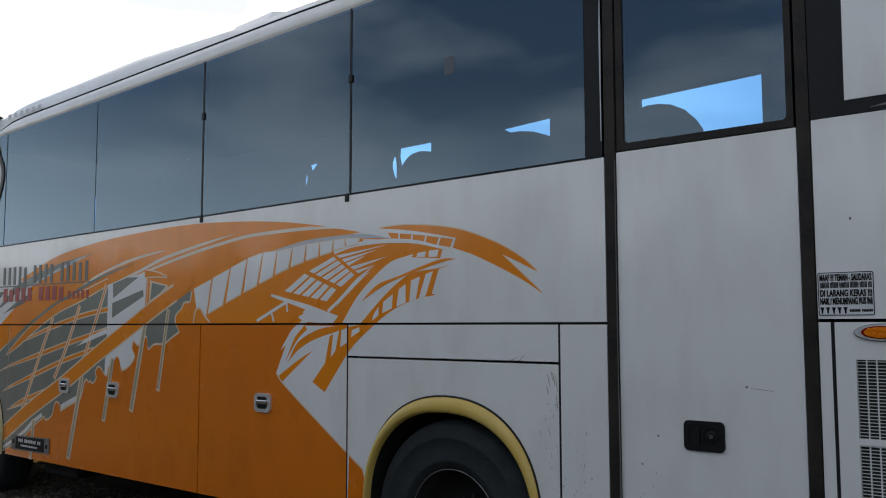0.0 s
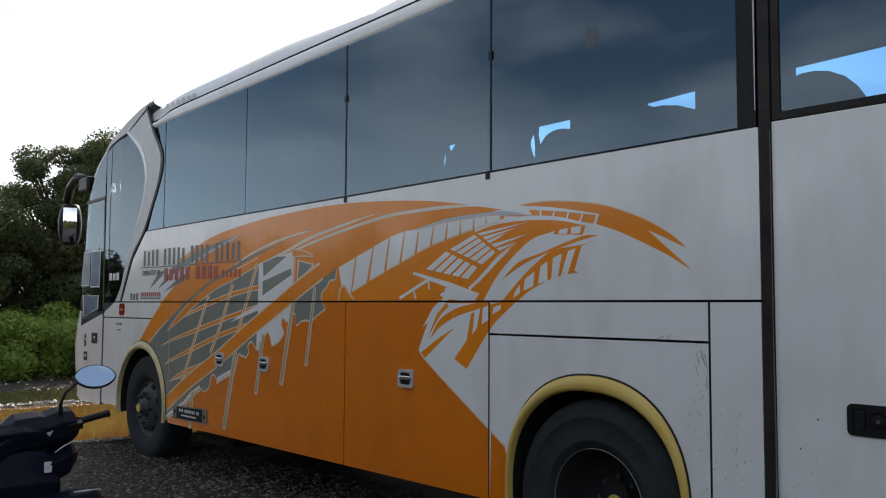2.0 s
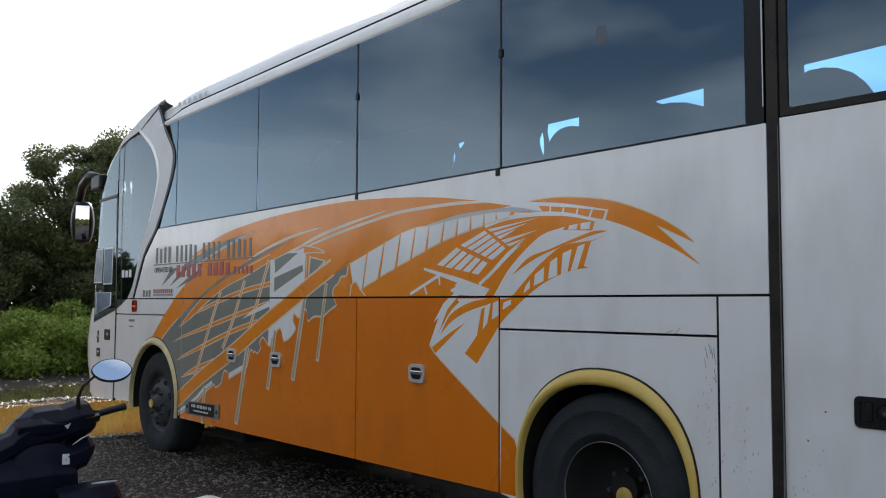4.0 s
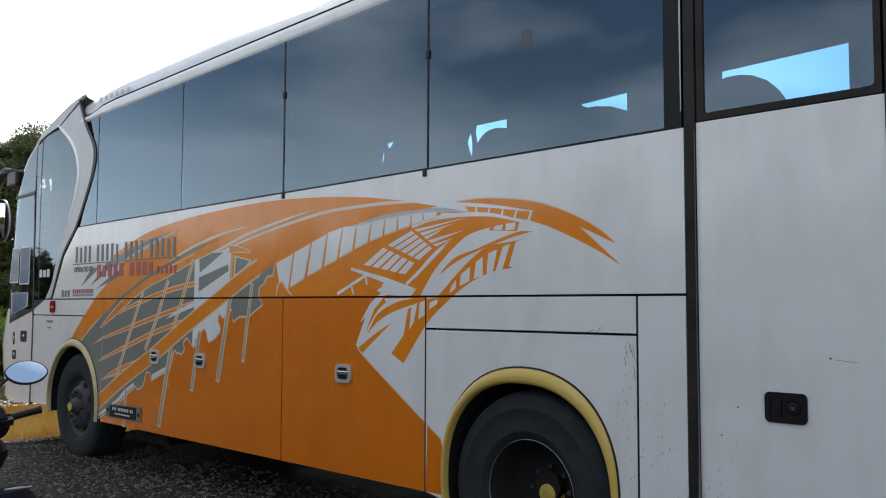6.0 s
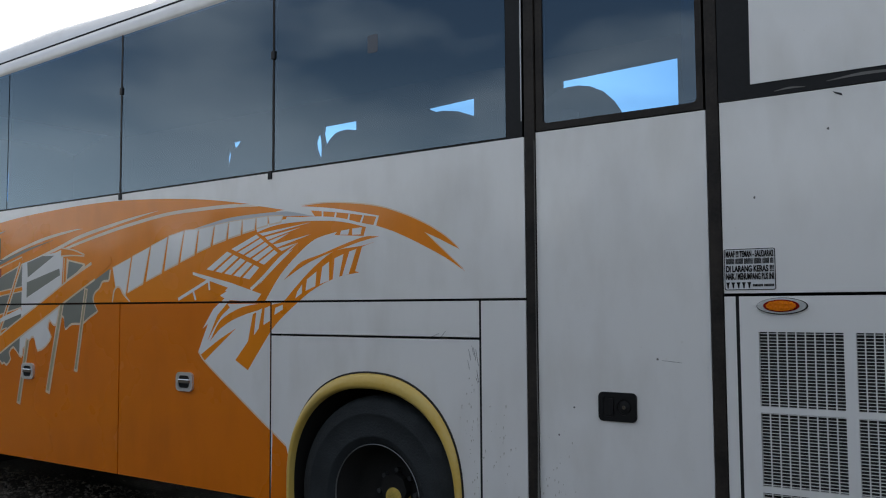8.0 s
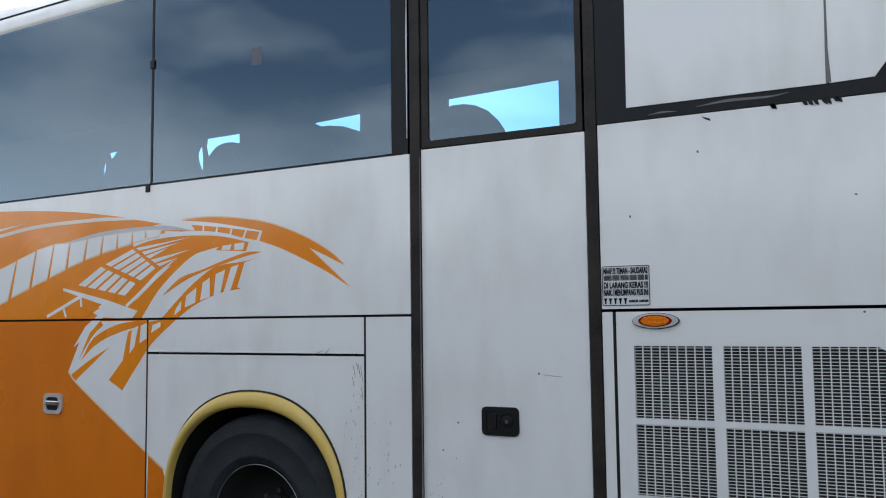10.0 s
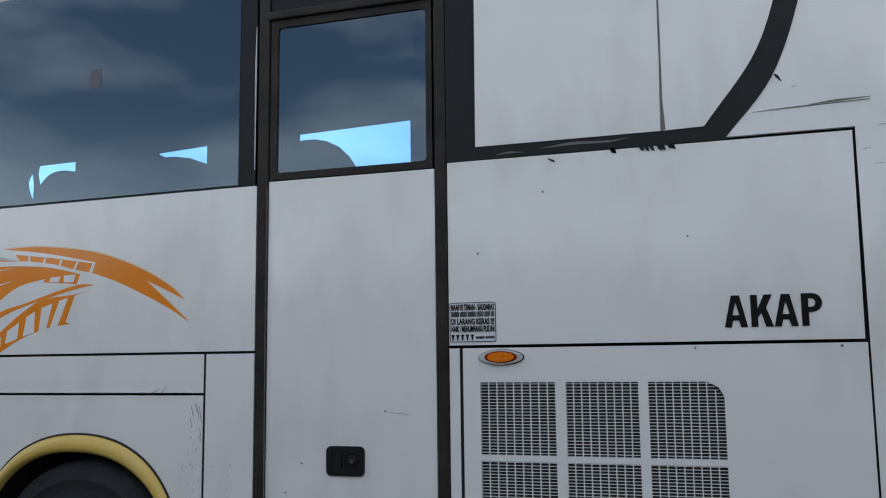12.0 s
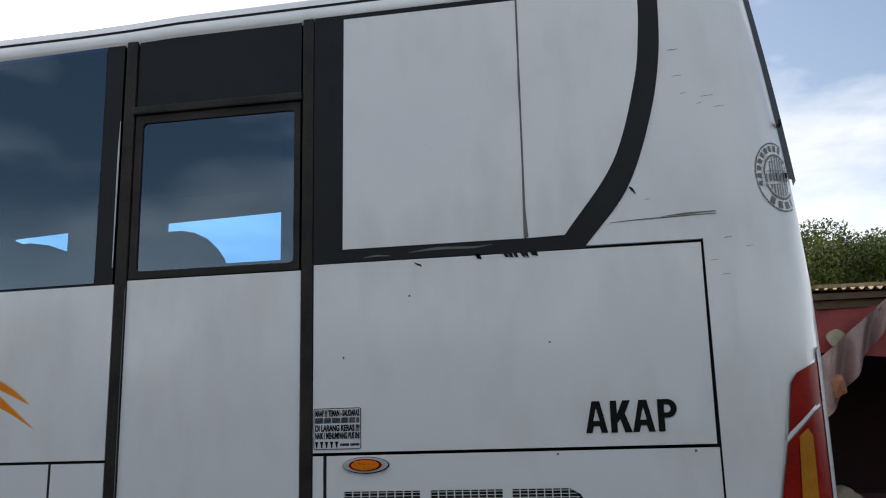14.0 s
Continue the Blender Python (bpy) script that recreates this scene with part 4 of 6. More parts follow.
NET = [[(-5.525, 1.41), (-4.995, 1.532), (-4.522, 1.619), (-4.143, 1.663)], [(-5.80, 1.177), (-5.251, 1.289), (-4.716, 1.399), (-4.147, 1.504)],
       [(-5.836, 0.974), (-5.358, 1.104), (-4.813, 1.249), (-4.348, 1.347)], [(-5.74, 0.808), (-5.501, 0.887), (-5.049, 1.0)]]
for pts in NET:
    edged(pts, [0.006] + [0.026] * (len(pts) - 1), FILM_ORANGE, 3, 0.020, name="net_line")
for tip in ([(-5.915, 1.257), (-5.80, 1.318), (-5.76, 1.318)], [(-6.037, 1.11), (-5.79, 1.194), (-5.79, 1.165)], [(-5.924, 0.939), (-5.826, 0.990), (-5.826, 0.962)], [(-5.802, 0.789), (-5.62, 0.858), (-5.62, 0.832)]):
    decal("net_tip", CREAM, 3, tip)
line([(-5.802, 0.789), (-5.50, 0.850), (-5.19, 0.921)], 0.012, CREAM, 3, "net_line")
for pts in ([(-5.576, 0.714), (-5.30, 1.17), (-5.02, 1.61)], [(-4.966, 1.094), (-4.77, 1.37), (-4.58, 1.70)], [(-4.472, 1.307), (-4.32, 1.575), (-4.17, 1.86)]):
    edged(pts, 0.012, FILM_ORANGE, 5, 0.032, name="net_line")
decal("net_line", WHITE, 7, [(-4.613, 1.367), (-4.418, 1.446), (-4.157, 1.515), (-4.137, 1.477)])

# road of the bridge, rising into the great arch
decal("road_outline", CREAM, 6, band([(-5.90, 0.552),(-5.39, 0.808),(-4.80, 1.064),(-4.31, 1.298),(-3.86, 1.498),(-3.49, 1.664),(-3.23, 1.774)], 0.142))
decal("road", FILM_ORANGE, 7, band([(-5.90, 0.552),(-5.39, 0.808),(-4.80, 1.064),(-4.31, 1.298),(-3.86, 1.498),(-3.49, 1.664),(-3.15, 1.801),(-3.02, 1.850)], [0.115] * 6 + [0.10, 0.05]))

# pier with white and grey wedges
decal("pier_field", WHITE, 3, [(-4.15, 1.857),(-3.88, 1.903),(-3.60, 1.936),(-3.62, 1.670),(-3.87, 1.552),(-4.15, 1.441)])
decal("wedge", GREY, 4, [(-4.07, 1.748),(-4.08, 1.860),(-3.88, 1.903),(-3.72, 1.901)])
decal("wedge", GREY, 4, [(-4.08, 1.595),(-4.08, 1.711),(-3.65, 1.804),(-3.64, 1.755)])
edged([(-3.63, 1.924),(-3.48, 1.913),(-3.34, 1.889)], [0.05, 0.03, 0.0], FILM_ORANGE, 4, 0.02, name="cap")
edged([(-3.58, 1.683),(-3.57, 1.877)], 0.025, FILM_ORANGE, 4, 0.02, name="post")
decal("triangle_outline", CREAM, 4, [(-3.58, 1.688),(-3.57, 1.872),(-3.33, 1.829),(-3.33, 1.807),(-3.41, 1.762)])
decal("triangle", GREY, 5, [(-3.55, 1.722),(-3.53, 1.853),(-3.35, 1.821),(-3.43, 1.771)])

# skyline under the road
def skyline(outline, mat, layer, label=""):
    """A ragged block of town under the road, with a pale edge below."""
    decal("skyline_outline", CREAM, layer, [(x, z - 0.016) for x, z in outline])
    decal("skyline_outline", CREAM, layer, [(x + 0.014, z - 0.006) for x, z in outline])
    decal("skyline", mat, layer + 1, outline, label=label)


UNDER = [(-5.153, 0.862), (-4.663, 1.093), (-4.371, 1.22), (-4.132, 1.33)]
skyline([(-5.90, 0.478), (-5.468, 0.726)] + UNDER + [(-4.164, 1.165)] + spline([(-4.164, 1.165), (-4.249, 1.227), (-4.314, 1.178), (-4.293, 1.132), (-4.339, 1.088), (-4.378, 1.105), (-4.406, 1.094), (-4.436, 1.117), (-4.474, 1.091), (-4.501, 1.018), (-4.528, 0.954)], 2)
        + [(-4.697, 0.896), (-4.839, 0.843)] + spline([(-4.839, 0.843), (-4.863, 0.90), (-4.927, 0.911), (-4.967, 0.854), (-4.986, 0.793), (-5.083, 0.75), (-5.117, 0.778), (-5.15, 0.761)], 2) + [(-5.317, 0.680), (-5.44, 0.600), (-5.65, 0.510), (-5.90, 0.415)], GREY, 3, "grey skyline with ragged lower edge")
decal("skyline", WHITE, 5, [(-4.839, 0.843), (-4.697, 0.896), (-4.528, 0.954), (-4.519, 0.990), (-4.678, 0.940), (-4.831, 0.887)])
decal("skyline", WHITE, 5, [(-5.88, 0.430), (-5.65, 0.520), (-5.44, 0.612), (-5.317, 0.690), (-5.15, 0.768), (-5.16, 0.800), (-5.33, 0.725), (-5.46, 0.640), (-5.66, 0.545), (-5.88, 0.455)])
skyline([(-4.159, 1.32), (-3.981, 1.383), (-3.726, 1.49), (-3.62, 1.53)] + spline([(-3.64, 1.50), (-3.668, 1.448), (-3.683, 1.40), (-3.725, 1.408), (-3.767, 1.434), (-3.791, 1.367), (-3.747, 1.31), (-3.805, 1.246), (-3.915, 1.206), (-3.953, 1.287), (-3.997, 1.308), (-4.084, 1.233), (-4.12, 1.213), (-4.127, 1.157), (-4.164, 1.165)], 2), WHITE, 3)
skyline([(-3.636, 1.53), (-3.368, 1.642), (-3.036, 1.785), (-3.05, 1.71)] + spline([(-3.05, 1.71), (-3.122, 1.703), (-3.158, 1.658), (-3.216, 1.621), (-3.23, 1.566), (-3.177, 1.495)], 3) + [(-3.273, 1.452)] + spline([(-3.348, 1.409), (-3.481, 1.407), (-3.56, 1.371), (-3.578, 1.449), (-3.611, 1.466)], 3), GREY, 3)

# slanting piles
for a, b, w in ((*[(-4.51, 1.129),(-4.69, 0.456)], 0.062), (*[(-4.05, 1.285),(-4.16, 0.792)], 0.05), (*[(-3.61, 1.551),(-3.77, 0.892)], 0.055), (*[(-3.31, 1.653),(-3.42, 1.061)], 0.04), (*[(-5.30, 0.736),(-5.34, 0.393)], 0.05)):
    decal("slanted_pole_outline", CREAM, 5, band([a, b], w))
    decal("slanted_pole", PILE, 6, band([(a[0], a[1] - 0.01), (b[0], b[1] + 0.02)], w * 0.5))

# ---- lettering and stickers ----
def bars(name, x0, x1, z0, z1, words, mat, parent, y=-0.007, gap=0.35, seed=1, split=False):
    """A line of writing as plain upright bars, one for each letter; words are the letter counts."""
    rnd = random.Random(seed)
    total = sum(words) + 0.8 * (len(words) - 1)
    step, x = (x1 - x0) / total, x0
    bm = bmesh.new()
    for w in words:
        for _ in range(w):
            k = rnd.choice((1.0, 1.0, 0.92))
            box(bm, x + step * gap / 2, x + step * (1 - gap / 2), y, y + 0.0016, z0, z0 + (z1 - z0) * k)
            x += step
            if split:
                part(name, bm, mat, parent)
                bm = bmesh.new()
        x += 0.8 * step
    return part(name, bm, mat, parent) if not split else None


sign = new("company_lettering")
sign.parent = bus
tagged(sign, "grey and red company lettering over a thin underline")
bars("letter_bar", -6.50, -4.44, 1.905, 2.065, (4, 5, 4, 5), GREYINK, sign, -0.0036, 0.55, split=True)
bars("letter_bar", -5.99, -4.84, 1.752, 1.872, (5, 4), REDINK, sign, -0.0040, 0.35, split=True)
bars("letter_bar", -4.80, -4.43, 1.757, 1.825, (5,), REDINK, sign, -0.0040, 0.45, split=True)
part("underline", boxed(-6.53, -4.43, -0.0036, -0.0026, 1.886, 1.896), GREYINK, sign)
letters("OPERATED BY", 0.072, -6.50, 1.812, -0.0036, GREYINK, sign, stretch=0.95, bold=0.001)
decal("streak", GREYINK, 3, [(-6.32, 1.67), (-6.02, 1.80), (-5.95, 1.85), (-6.1, 1.84)])
decal("streak", GREYINK, 3, [(-6.12, 1.67), (-5.80, 1.78), (-5.72, 1.86), (-5.9, 1.80)])
decal("streak", GREYINK, 3, [(-5.98, 1.64), (-5.55, 1.74), (-5.45, 1.82), (-5.7, 1.75)])
bars("maker_mark", -6.80, -6.58, 1.565, 1.635, (3,), GREYINK, sign, -0.002, 0.3)
bars("maker_mark", -6.52, -6.05, 1.60, 1.64, (10,), REDINK, sign, -0.002, 0.3)
part("maker_mark", plate(rect(-6.54, -6.03, 1.562, 1.65), -0.0012, 0.001), SILVER, sign)
bars("maker_mark", -6.52, -6.05, 1.575, 1.59, (22,), GREYINK, sign, -0.002, 0.3)

# rear notice sticker
note = part("notice_sticker", plate(rounded(1.20, 1.405, 1.573, 1.742, 0.008), -0.002, 0.002), STICKER, bus, "white notice sticker with black capitals")
for text, z, x1, h in (("MAAF !!! TEMAN - SAUDARA2", 1.709, 1.398, 0.026), ("DI LARANG KERAS !!!", 1.648, 1.398, 0.026), ("NAIK / MENUMPANG BUS INI", 1.617, 1.398, 0.026)):
    letters(text, h * 1.36, 1.207, z, -0.0036, INK, note, "text_line", bold=0.0012, width=x1 - 1.207)
bars("text_line", 1.207, 1.398, 1.680, 1.703, (8, 7, 8, 7, 6, 3), INK, note, -0.0032, 0.3)
for k in range(5):
    x = 1.214 + 0.0215 * k
    part("pictogram", plate([(x - 0.008, 1.605), (x + 0.008, 1.605), (x + 0.004, 1.594), (x + 0.0025, 1.580), (x - 0.0025, 1.580), (x - 0.004, 1.594)], -0.0032, 0.001), INK, note)
bars("text_line", 1.315, 1.398, 1.587, 1.597, (7, 7), INK, note, -0.0032, 0.2)
part("border", plate(rounded(1.20, 1.405, 1.573, 1.742, 0.008), -0.0028, 0.0006, [rounded(1.203, 1.402, 1.576, 1.739, 0.006)]), INK, note)

# bold route class capitals, cut from film
akap = new("route_class_letters")
akap.parent = bus
tagged(akap, "bold black capitals")


def capital(kind, x, w, z0=1.612, h=0.124, t=0.025):
    """One heavy condensed capital with square strokes."""
    z1, m = z0 + h, x + w / 2
    if kind == "A":
        outline = [(x, z0), (x + t, z0), (x + t * 1.28, z0 + 0.026), (x + w - t * 1.28, z0 + 0.026), (x + w - t, z0), (x + w, z0), (m + t * 0.62, z1), (m - t * 0.62, z1)]
        holes = [[(m - 0.0125, z0 + 0.047), (m + 0.0125, z0 + 0.047), (m + 0.001, z0 + 0.094), (m - 0.001, z0 + 0.094)]]
    elif kind == "K":
        outline = [(x, z0), (x + t, z0), (x + t, z0 + 0.036), (x + t + 0.013, z0 + 0.052), (x + w - t * 1.15, z0), (x + w, z0), (x + t + 0.031, z0 + 0.073), (x + w - 0.003, z1), (x + w - 0.003 - t * 1.2, z1), (x + t, z0 + 0.070), (x + t, z1), (x, z1)]
        holes = []
    else:
        r = 0.036
        bowl = [(x + w - r + r * math.cos(radians(a)), z1 - r + r * math.sin(radians(a))) for a in range(-90, 91, 15)]
        eye = [(x + w - r + 0.012 * math.cos(radians(a)), z1 - r + 0.016 * math.sin(radians(a))) for a in range(-90, 91, 30)]
        outline = [(x, z0), (x + t, z0), (x + t, z1 - 2 * r)] + bowl + [(x, z1)]
        holes = [[(x + t, z1 - r - 0.016)] + eye + [(x + t, z1 - r + 0.016)]]
    part("letter", plate(outline, -0.003, 0.002, holes), INK, akap)


for kind, x, w in (("A", 2.325, 0.086), ("K", 2.424, 0.082), ("A", 2.508, 0.086), ("P", 2.607, 0.074)):
    capital(kind, x, w)

# round emblem on the rear corner, drawn as rings and bars
emblem = new("emblem")
emblem.parent = bus
tagged(emblem, "round grey emblem on the rear corner")
EC, ER = (3.184, 2.642), 0.153


def on_corner(x, z):
    """Depth of the rounded rear corner's skin at x, z."""
    lean = max(0.0, (z - 2.0) / 1.6) ** 1.5 * 0.17
    x0, a = 2.93 - lean * 0.6, 0.385 - lean * 0.4
    s = min(0.97, max(0.0, (x - x0) / a))
    return 0.36 - 0.36 * math.sqrt(1 - s * s)


def wrap(bm, off=-0.003):
    for v in bm.verts:
        lean = max(0.0, (v.co.z - 2.0) / 1.6) ** 1.5 * 0.17
        x0, a = 2.93 - lean * 0.6, 0.385 - lean * 0.4
        past = v.co.x - x0 - 0.90 * a
        v.co.y += on_corner(v.co.x, v.co.z) + off + max(0.0, past) * 3.0
        v.co.x = min(v.co.x, x0 + 0.90 * a)
    return bm


def ring_bm(c, r0, r1, a0=0, a1=360, n=48):
    bm = bmesh.new()
    vs = []
    for k in range(n + 1):
        a = radians(a0 + (a1 - a0) * k / n)
        vs.append([bm.verts.new((c[0] + r * 0.72 * math.cos(a), 0, c[1] + r * math.sin(a))) for r in (r0, r1)])
    for p, q in zip(vs, vs[1:]):
        bm.faces.new((p[0], p[1], q[1], q[0]))
    return bm


part("ring", wrap(ring_bm(EC, ER - 0.006, ER)), GREYINK, emblem)
part("ring", wrap(ring_bm(EC, ER * 0.60, ER * 0.66)), GREYINK, emblem)
for a0 in range(75, 205, 15):
    part("letter_bar", wrap(ring_bm(EC, ER * 0.74, ER * 0.91, a0, a0 + 8, 3)), GREYINK, emblem)
for a0 in (235, 258, 281, 304):
    part("letter_bar", wrap(ring_bm(EC, ER * 0.72, ER * 0.92, a0, a0 + 13, 3)), GREYINK, emblem)
for k in range(-3, 4):
    bm = bmesh.new()
    x = EC[0] + k * 0.013
    h = math.sqrt(max(0, 1 - (k / 4.2) ** 2)) * ER * 0.58
    vs = [bm.verts.new(p) for p in ((x - 0.0025, 0, EC[1] - h), (x + 0.0025, 0, EC[1] - h), (x + 0.0025, 0, EC[1] + h), (x - 0.0025, 0, EC[1] + h))]
    bm.faces.new(vs)
    part("stripe", wrap(bm, -0.002), GREYINK, emblem)
bm = bmesh.new()
vs = [bm.verts.new((EC[0] + u * 0.082, 0, EC[1] + w * 0.03 + u * 0.022)) for u, w in ((-1, -1), (-0.5, -1), (0, -1), (0.5, -1), (0.95, -1), (0.95, 1), (0.5, 1), (0, 1), (-0.5, 1), (-1, 1))]
bm.faces.new(vs)
part("name_band", wrap(bm, -0.004), STICKER, emblem)
for k in range(7):
    x = EC[0] - 0.068 + k * 0.019
    bm = bmesh.new()
    z = EC[1] + (x - EC[0]) * 0.27
    bm.faces.new([bm.verts.new(p) for p in ((x, 0, z - 0.017), (x + 0.010, 0, z - 0.015), (x + 0.010, 0, z + 0.020), (x, 0, z + 0.018))])
    part("letter_bar", wrap(bm, -0.005), GREYINK, emblem)

# tail lamp wrapped round the corner
def corner_patch(outline, off, mat, name, parent, label="", cut=6):
    bm = plate(outline, 0, 0.0)
    bmesh.ops.subdivide_edges(bm, edges=bm.edges[:], cuts=cut, use_grid_fill=True)
    bmesh.ops.remove_doubles(bm, verts=bm.verts[:], dist=1e-5)
    return part(name, wrap(bm, off), mat, parent, label, True)


tail_lamp = corner_patch([(2.97, 0.95), (3.30, 0.95), (3.30, 1.90), (3.235, 1.875), (3.15, 1.835), (3.118, 1.79), (3.085, 1.60), (3.045, 1.40)], -0.004, SATIN, "tail_lamp", bus, "red and amber tail lamp with chrome edge")
corner_patch([(3.093, 1.575), (3.225, 1.692), (3.30, 1.735), (3.30, 1.885), (3.235, 1.862), (3.155, 1.824), (3.126, 1.785)], -0.010, REDLENS, "upper_lens", tail_lamp, "red lens")
corner_patch([(2.980, 0.97), (3.30, 0.97), (3.30, 1.72), (3.225, 1.676), (3.090, 1.558), (3.053, 1.40)], -0.010, REDLENS, "lower_lens", tail_lamp, "dark red lens")
corner_patch([(3.10, 1.0), (3.185, 1.0), (3.195, 1.58), (3.175, 1.61), (3.135, 1.58)], -0.014, TURN, "turn_lens", tail_lamp, "amber lens")
corner_patch([(3.083, 1.582), (3.225, 1.700), (3.228, 1.688), (3.088, 1.567)], -0.014, SATIN, "chrome_strip", tail_lamp)
corner_patch([(3.262, 0.9), (3.30, 0.9), (3.30, 1.95), (3.262, 1.92)], -0.016, SILVER, "edge_trim_and_highlight", tail_lamp)

# thin dark line down the rear edge: rear window seal
secs = []
for z in (2.66, 2.8, 2.95, 3.1, 3.25, 3.4, 3.55):
    lean = max(0.0, (z - 2.0) / 1.6) ** 1.5 * 0.17
    x = 3.315 - lean
    secs.append([(x - 0.06, 0.20, z), (x + 0.012, 0.27, z), (x + 0.02, 0.36, z)])
loft(secs, "rear_window_seal", FRAME, bus, "black rear window edge")
for z in (2.66, 2.90):
    part("seal_clip", boxed(3.215, 3.228, 0.17, 0.22, z - 0.012, z + 0.012, 0.004), FRAME, bus)

# scuffs and chips on the rear
SCUFF = material("dark_scuff", (0.17, 0.165, 0.155), 0.7, spread=0.3)
GREEN_SCUFF = material("green_scuff", (0.19, 0.22, 0.13), 0.7, spread=0.3)
rnd = random.Random(5)
marks = new("scuff_marks")
marks.parent = bus
tagged(marks, "dark scuffs and chipped paint on the rear body")
line_bm = lambda pts, w, y=-0.002: plate(band(pts, w), y, 0.0008)
part("scuff", line_bm([(2.47, 2.462), (2.62, 2.468), (2.90, 2.474)], [0.001, 0.005, 0.003]), SCUFF, marks)
part("scuff", line_bm([(2.68, 2.474), (2.78, 2.480), (2.90, 2.484)], [0.001, 0.009, 0.003]), GREEN_SCUFF, marks)
for x, z, l in ((2.76, 3.20, 0.04), (2.77, 3.08, 0.04), (2.88, 2.98, 0.05), (2.93, 2.93, 0.04), (2.86, 2.28, 0.03), (3.0, 2.33, 0.03), (2.92, 2.37, 0.03), (2.90, 2.22, 0.03), (2.86, 2.95, 0.02), (2.80, 3.0, 0.02), (2.62, 2.55, 0.02)):
    part("scuff", line_bm([(x, z), (x + l / 2, z + 0.002), (x + l, z + 0.003)], [0.0008, 0.0018, 0.0006], -0.0025), SCUFF, marks)
for k in range(9):
    x = 1.90 + rnd.uniform(0, 0.26)
    part("paint_chip", plate([(x, 2.362), (x + 0.018, 2.366), (x + 0.026, 2.346 - rnd.uniform(0, 0.012)), (x + 0.012, 2.343)], -0.0036, 0.001), FRAME, marks)
part("paint_chip", plate([(1.640, 2.345), (1.672, 2.333), (1.676, 2.322), (1.650, 2.334)], -0.002, 0.001), FRAME, marks)
part("paint_chip", plate(band([(2.56, 2.61), (2.57, 2.60), (2.585, 2.578)], [0.004, 0.012, 0.004]), -0.002, 0.001), FRAME, marks)
part("peeling_edge", plate(band([(1.62, 2.388), (1.75, 2.398), (1.90, 2.394), (1.98, 2.402)], [0.002, 0.012, 0.008, 0.002]), -0.004, 0.0008), SCUFF, marks)
part("peeling_edge", plate(band([(1.42, 2.376), (1.48, 2.382), (1.54, 2.378)], [0.002, 0.008, 0.002]), -0.004, 0.0008), SCUFF, marks)
part("split_sealant", plate(band([(2.124, 2.42), (2.121, 2.6), (2.125, 2.85), (2.122, 3.1), (2.127, 3.3), (2.126, 3.505)], [0.02, 0.008, 0.006, 0.007, 0.006, 0.009]), -0.0085, 0.001), SCUFF, marks)
for x, z in ((2.21, 1.535), (2.74, 1.535), (0.42, 0.92), (0.5, 1.05), (1.62, 2.2), (1.33, 1.95), (2.2, 1.98), (1.30, 1.71), (0.9, 1.28)):
    part("paint_chip", plate([(x + 0.007 * math.cos(a * 1.05) * rnd.uniform(0.5, 1), z + 0.007 * math.sin(a * 1.05) * rnd.uniform(0.5, 1)) for a in range(6)], -0.002 if x > 1.15 or x < 0.3 else 0.002, 0.001), SCUFF, marks)
for x, z, l, s in ((-0.30, 1.356, 0.05, 0.02), (-0.24, 1.357, 0.03, 0.03), (-0.03, 1.30, 0.015, -0.08), (-0.025, 1.2, 0.01, -0.06), (0.92, 1.275, 0.09, -0.008)):
    part("scuff", line_bm([(x, z), (x + l / 2, z + s / 2), (x + l, z + s)], [0.0006, 0.0022, 0.0006], -0.002 if x < 0.3 else 0.002), SCUFF, marks)
# road dirt thrown up behind the rear wheel and along the lower door
DIRT = material("brown_road_dirt", (0.60, 0.57, 0.51), 0.85, spread=0.3)
spatter = bmesh.new()
for k in range(90):
    x, z = rnd.choice((rnd.gauss(0.10, 0.09), rnd.gauss(-0.06, 0.04))), rnd.triangular(0.45, 1.32, 0.6)
    if x > 0.25 or abs(x + 0.004) < 0.012 or (x + 0.717) ** 2 + (z - AXLE_Z) ** 2 < 0.45:
        continue
    w, h = rnd.uniform(0.001, 0.004), rnd.uniform(0.002, 0.016)
    plate([(x - w, z), (x - 0.3 * w, z - h), (x + w, z - 0.2 * h), (x + 0.5 * w, z + 0.4 * h)], -0.0012, 0.0006, bm=spatter)
for k in range(36):
    x, z = 0.33 + abs(rnd.gauss(0, 0.10)), rnd.triangular(0.42, 1.0, 0.5)
    w, h = rnd.uniform(0.001, 0.003), rnd.uniform(0.002, 0.012)
    plate([(x - w, z), (x - 0.3 * w, z - h), (x + w, z - 0.2 * h), (x + 0.5 * w, z + 0.4 * h)], 0.0028, 0.0006, bm=spatter)
tagged(part("dirt_spatter", spatter, DIRT, marks), "dried brown dirt spatter", kind="stuff")
for k in range(6):
    x, z = rnd.gauss(-0.06, 0.03), rnd.gauss(1.30, 0.03)
    if x < -0.015 and z < 1.34:
        part("scuff", line_bm([(x, z), (x + 0.006, z - 0.02), (x + 0.010, z - 0.045)], [0.0006, 0.0016, 0.0005], -0.0014), SCUFF, marks)
# worn pale edge on the rear door post
part("worn_edge", plate(band([(0.316, 0.5), (0.320, 0.9), (0.317, 1.4), (0.318, 2.3)], [0.012, 0.006, 0.003, 0.003]), -0.0135, 0.001), SCUFF, marks)
part("worn_edge", plate(band([(0.250, 2.4), (0.250, 2.9), (0.252, 3.1)], [0.004, 0.009, 0.003]), -0.0135, 0.001), SILVER, marks)
bars("letter_bar", -6.10, -5.40, 3.475, 3.52, (6,), SILVER, bus, 0.018, 0.45, split=True)

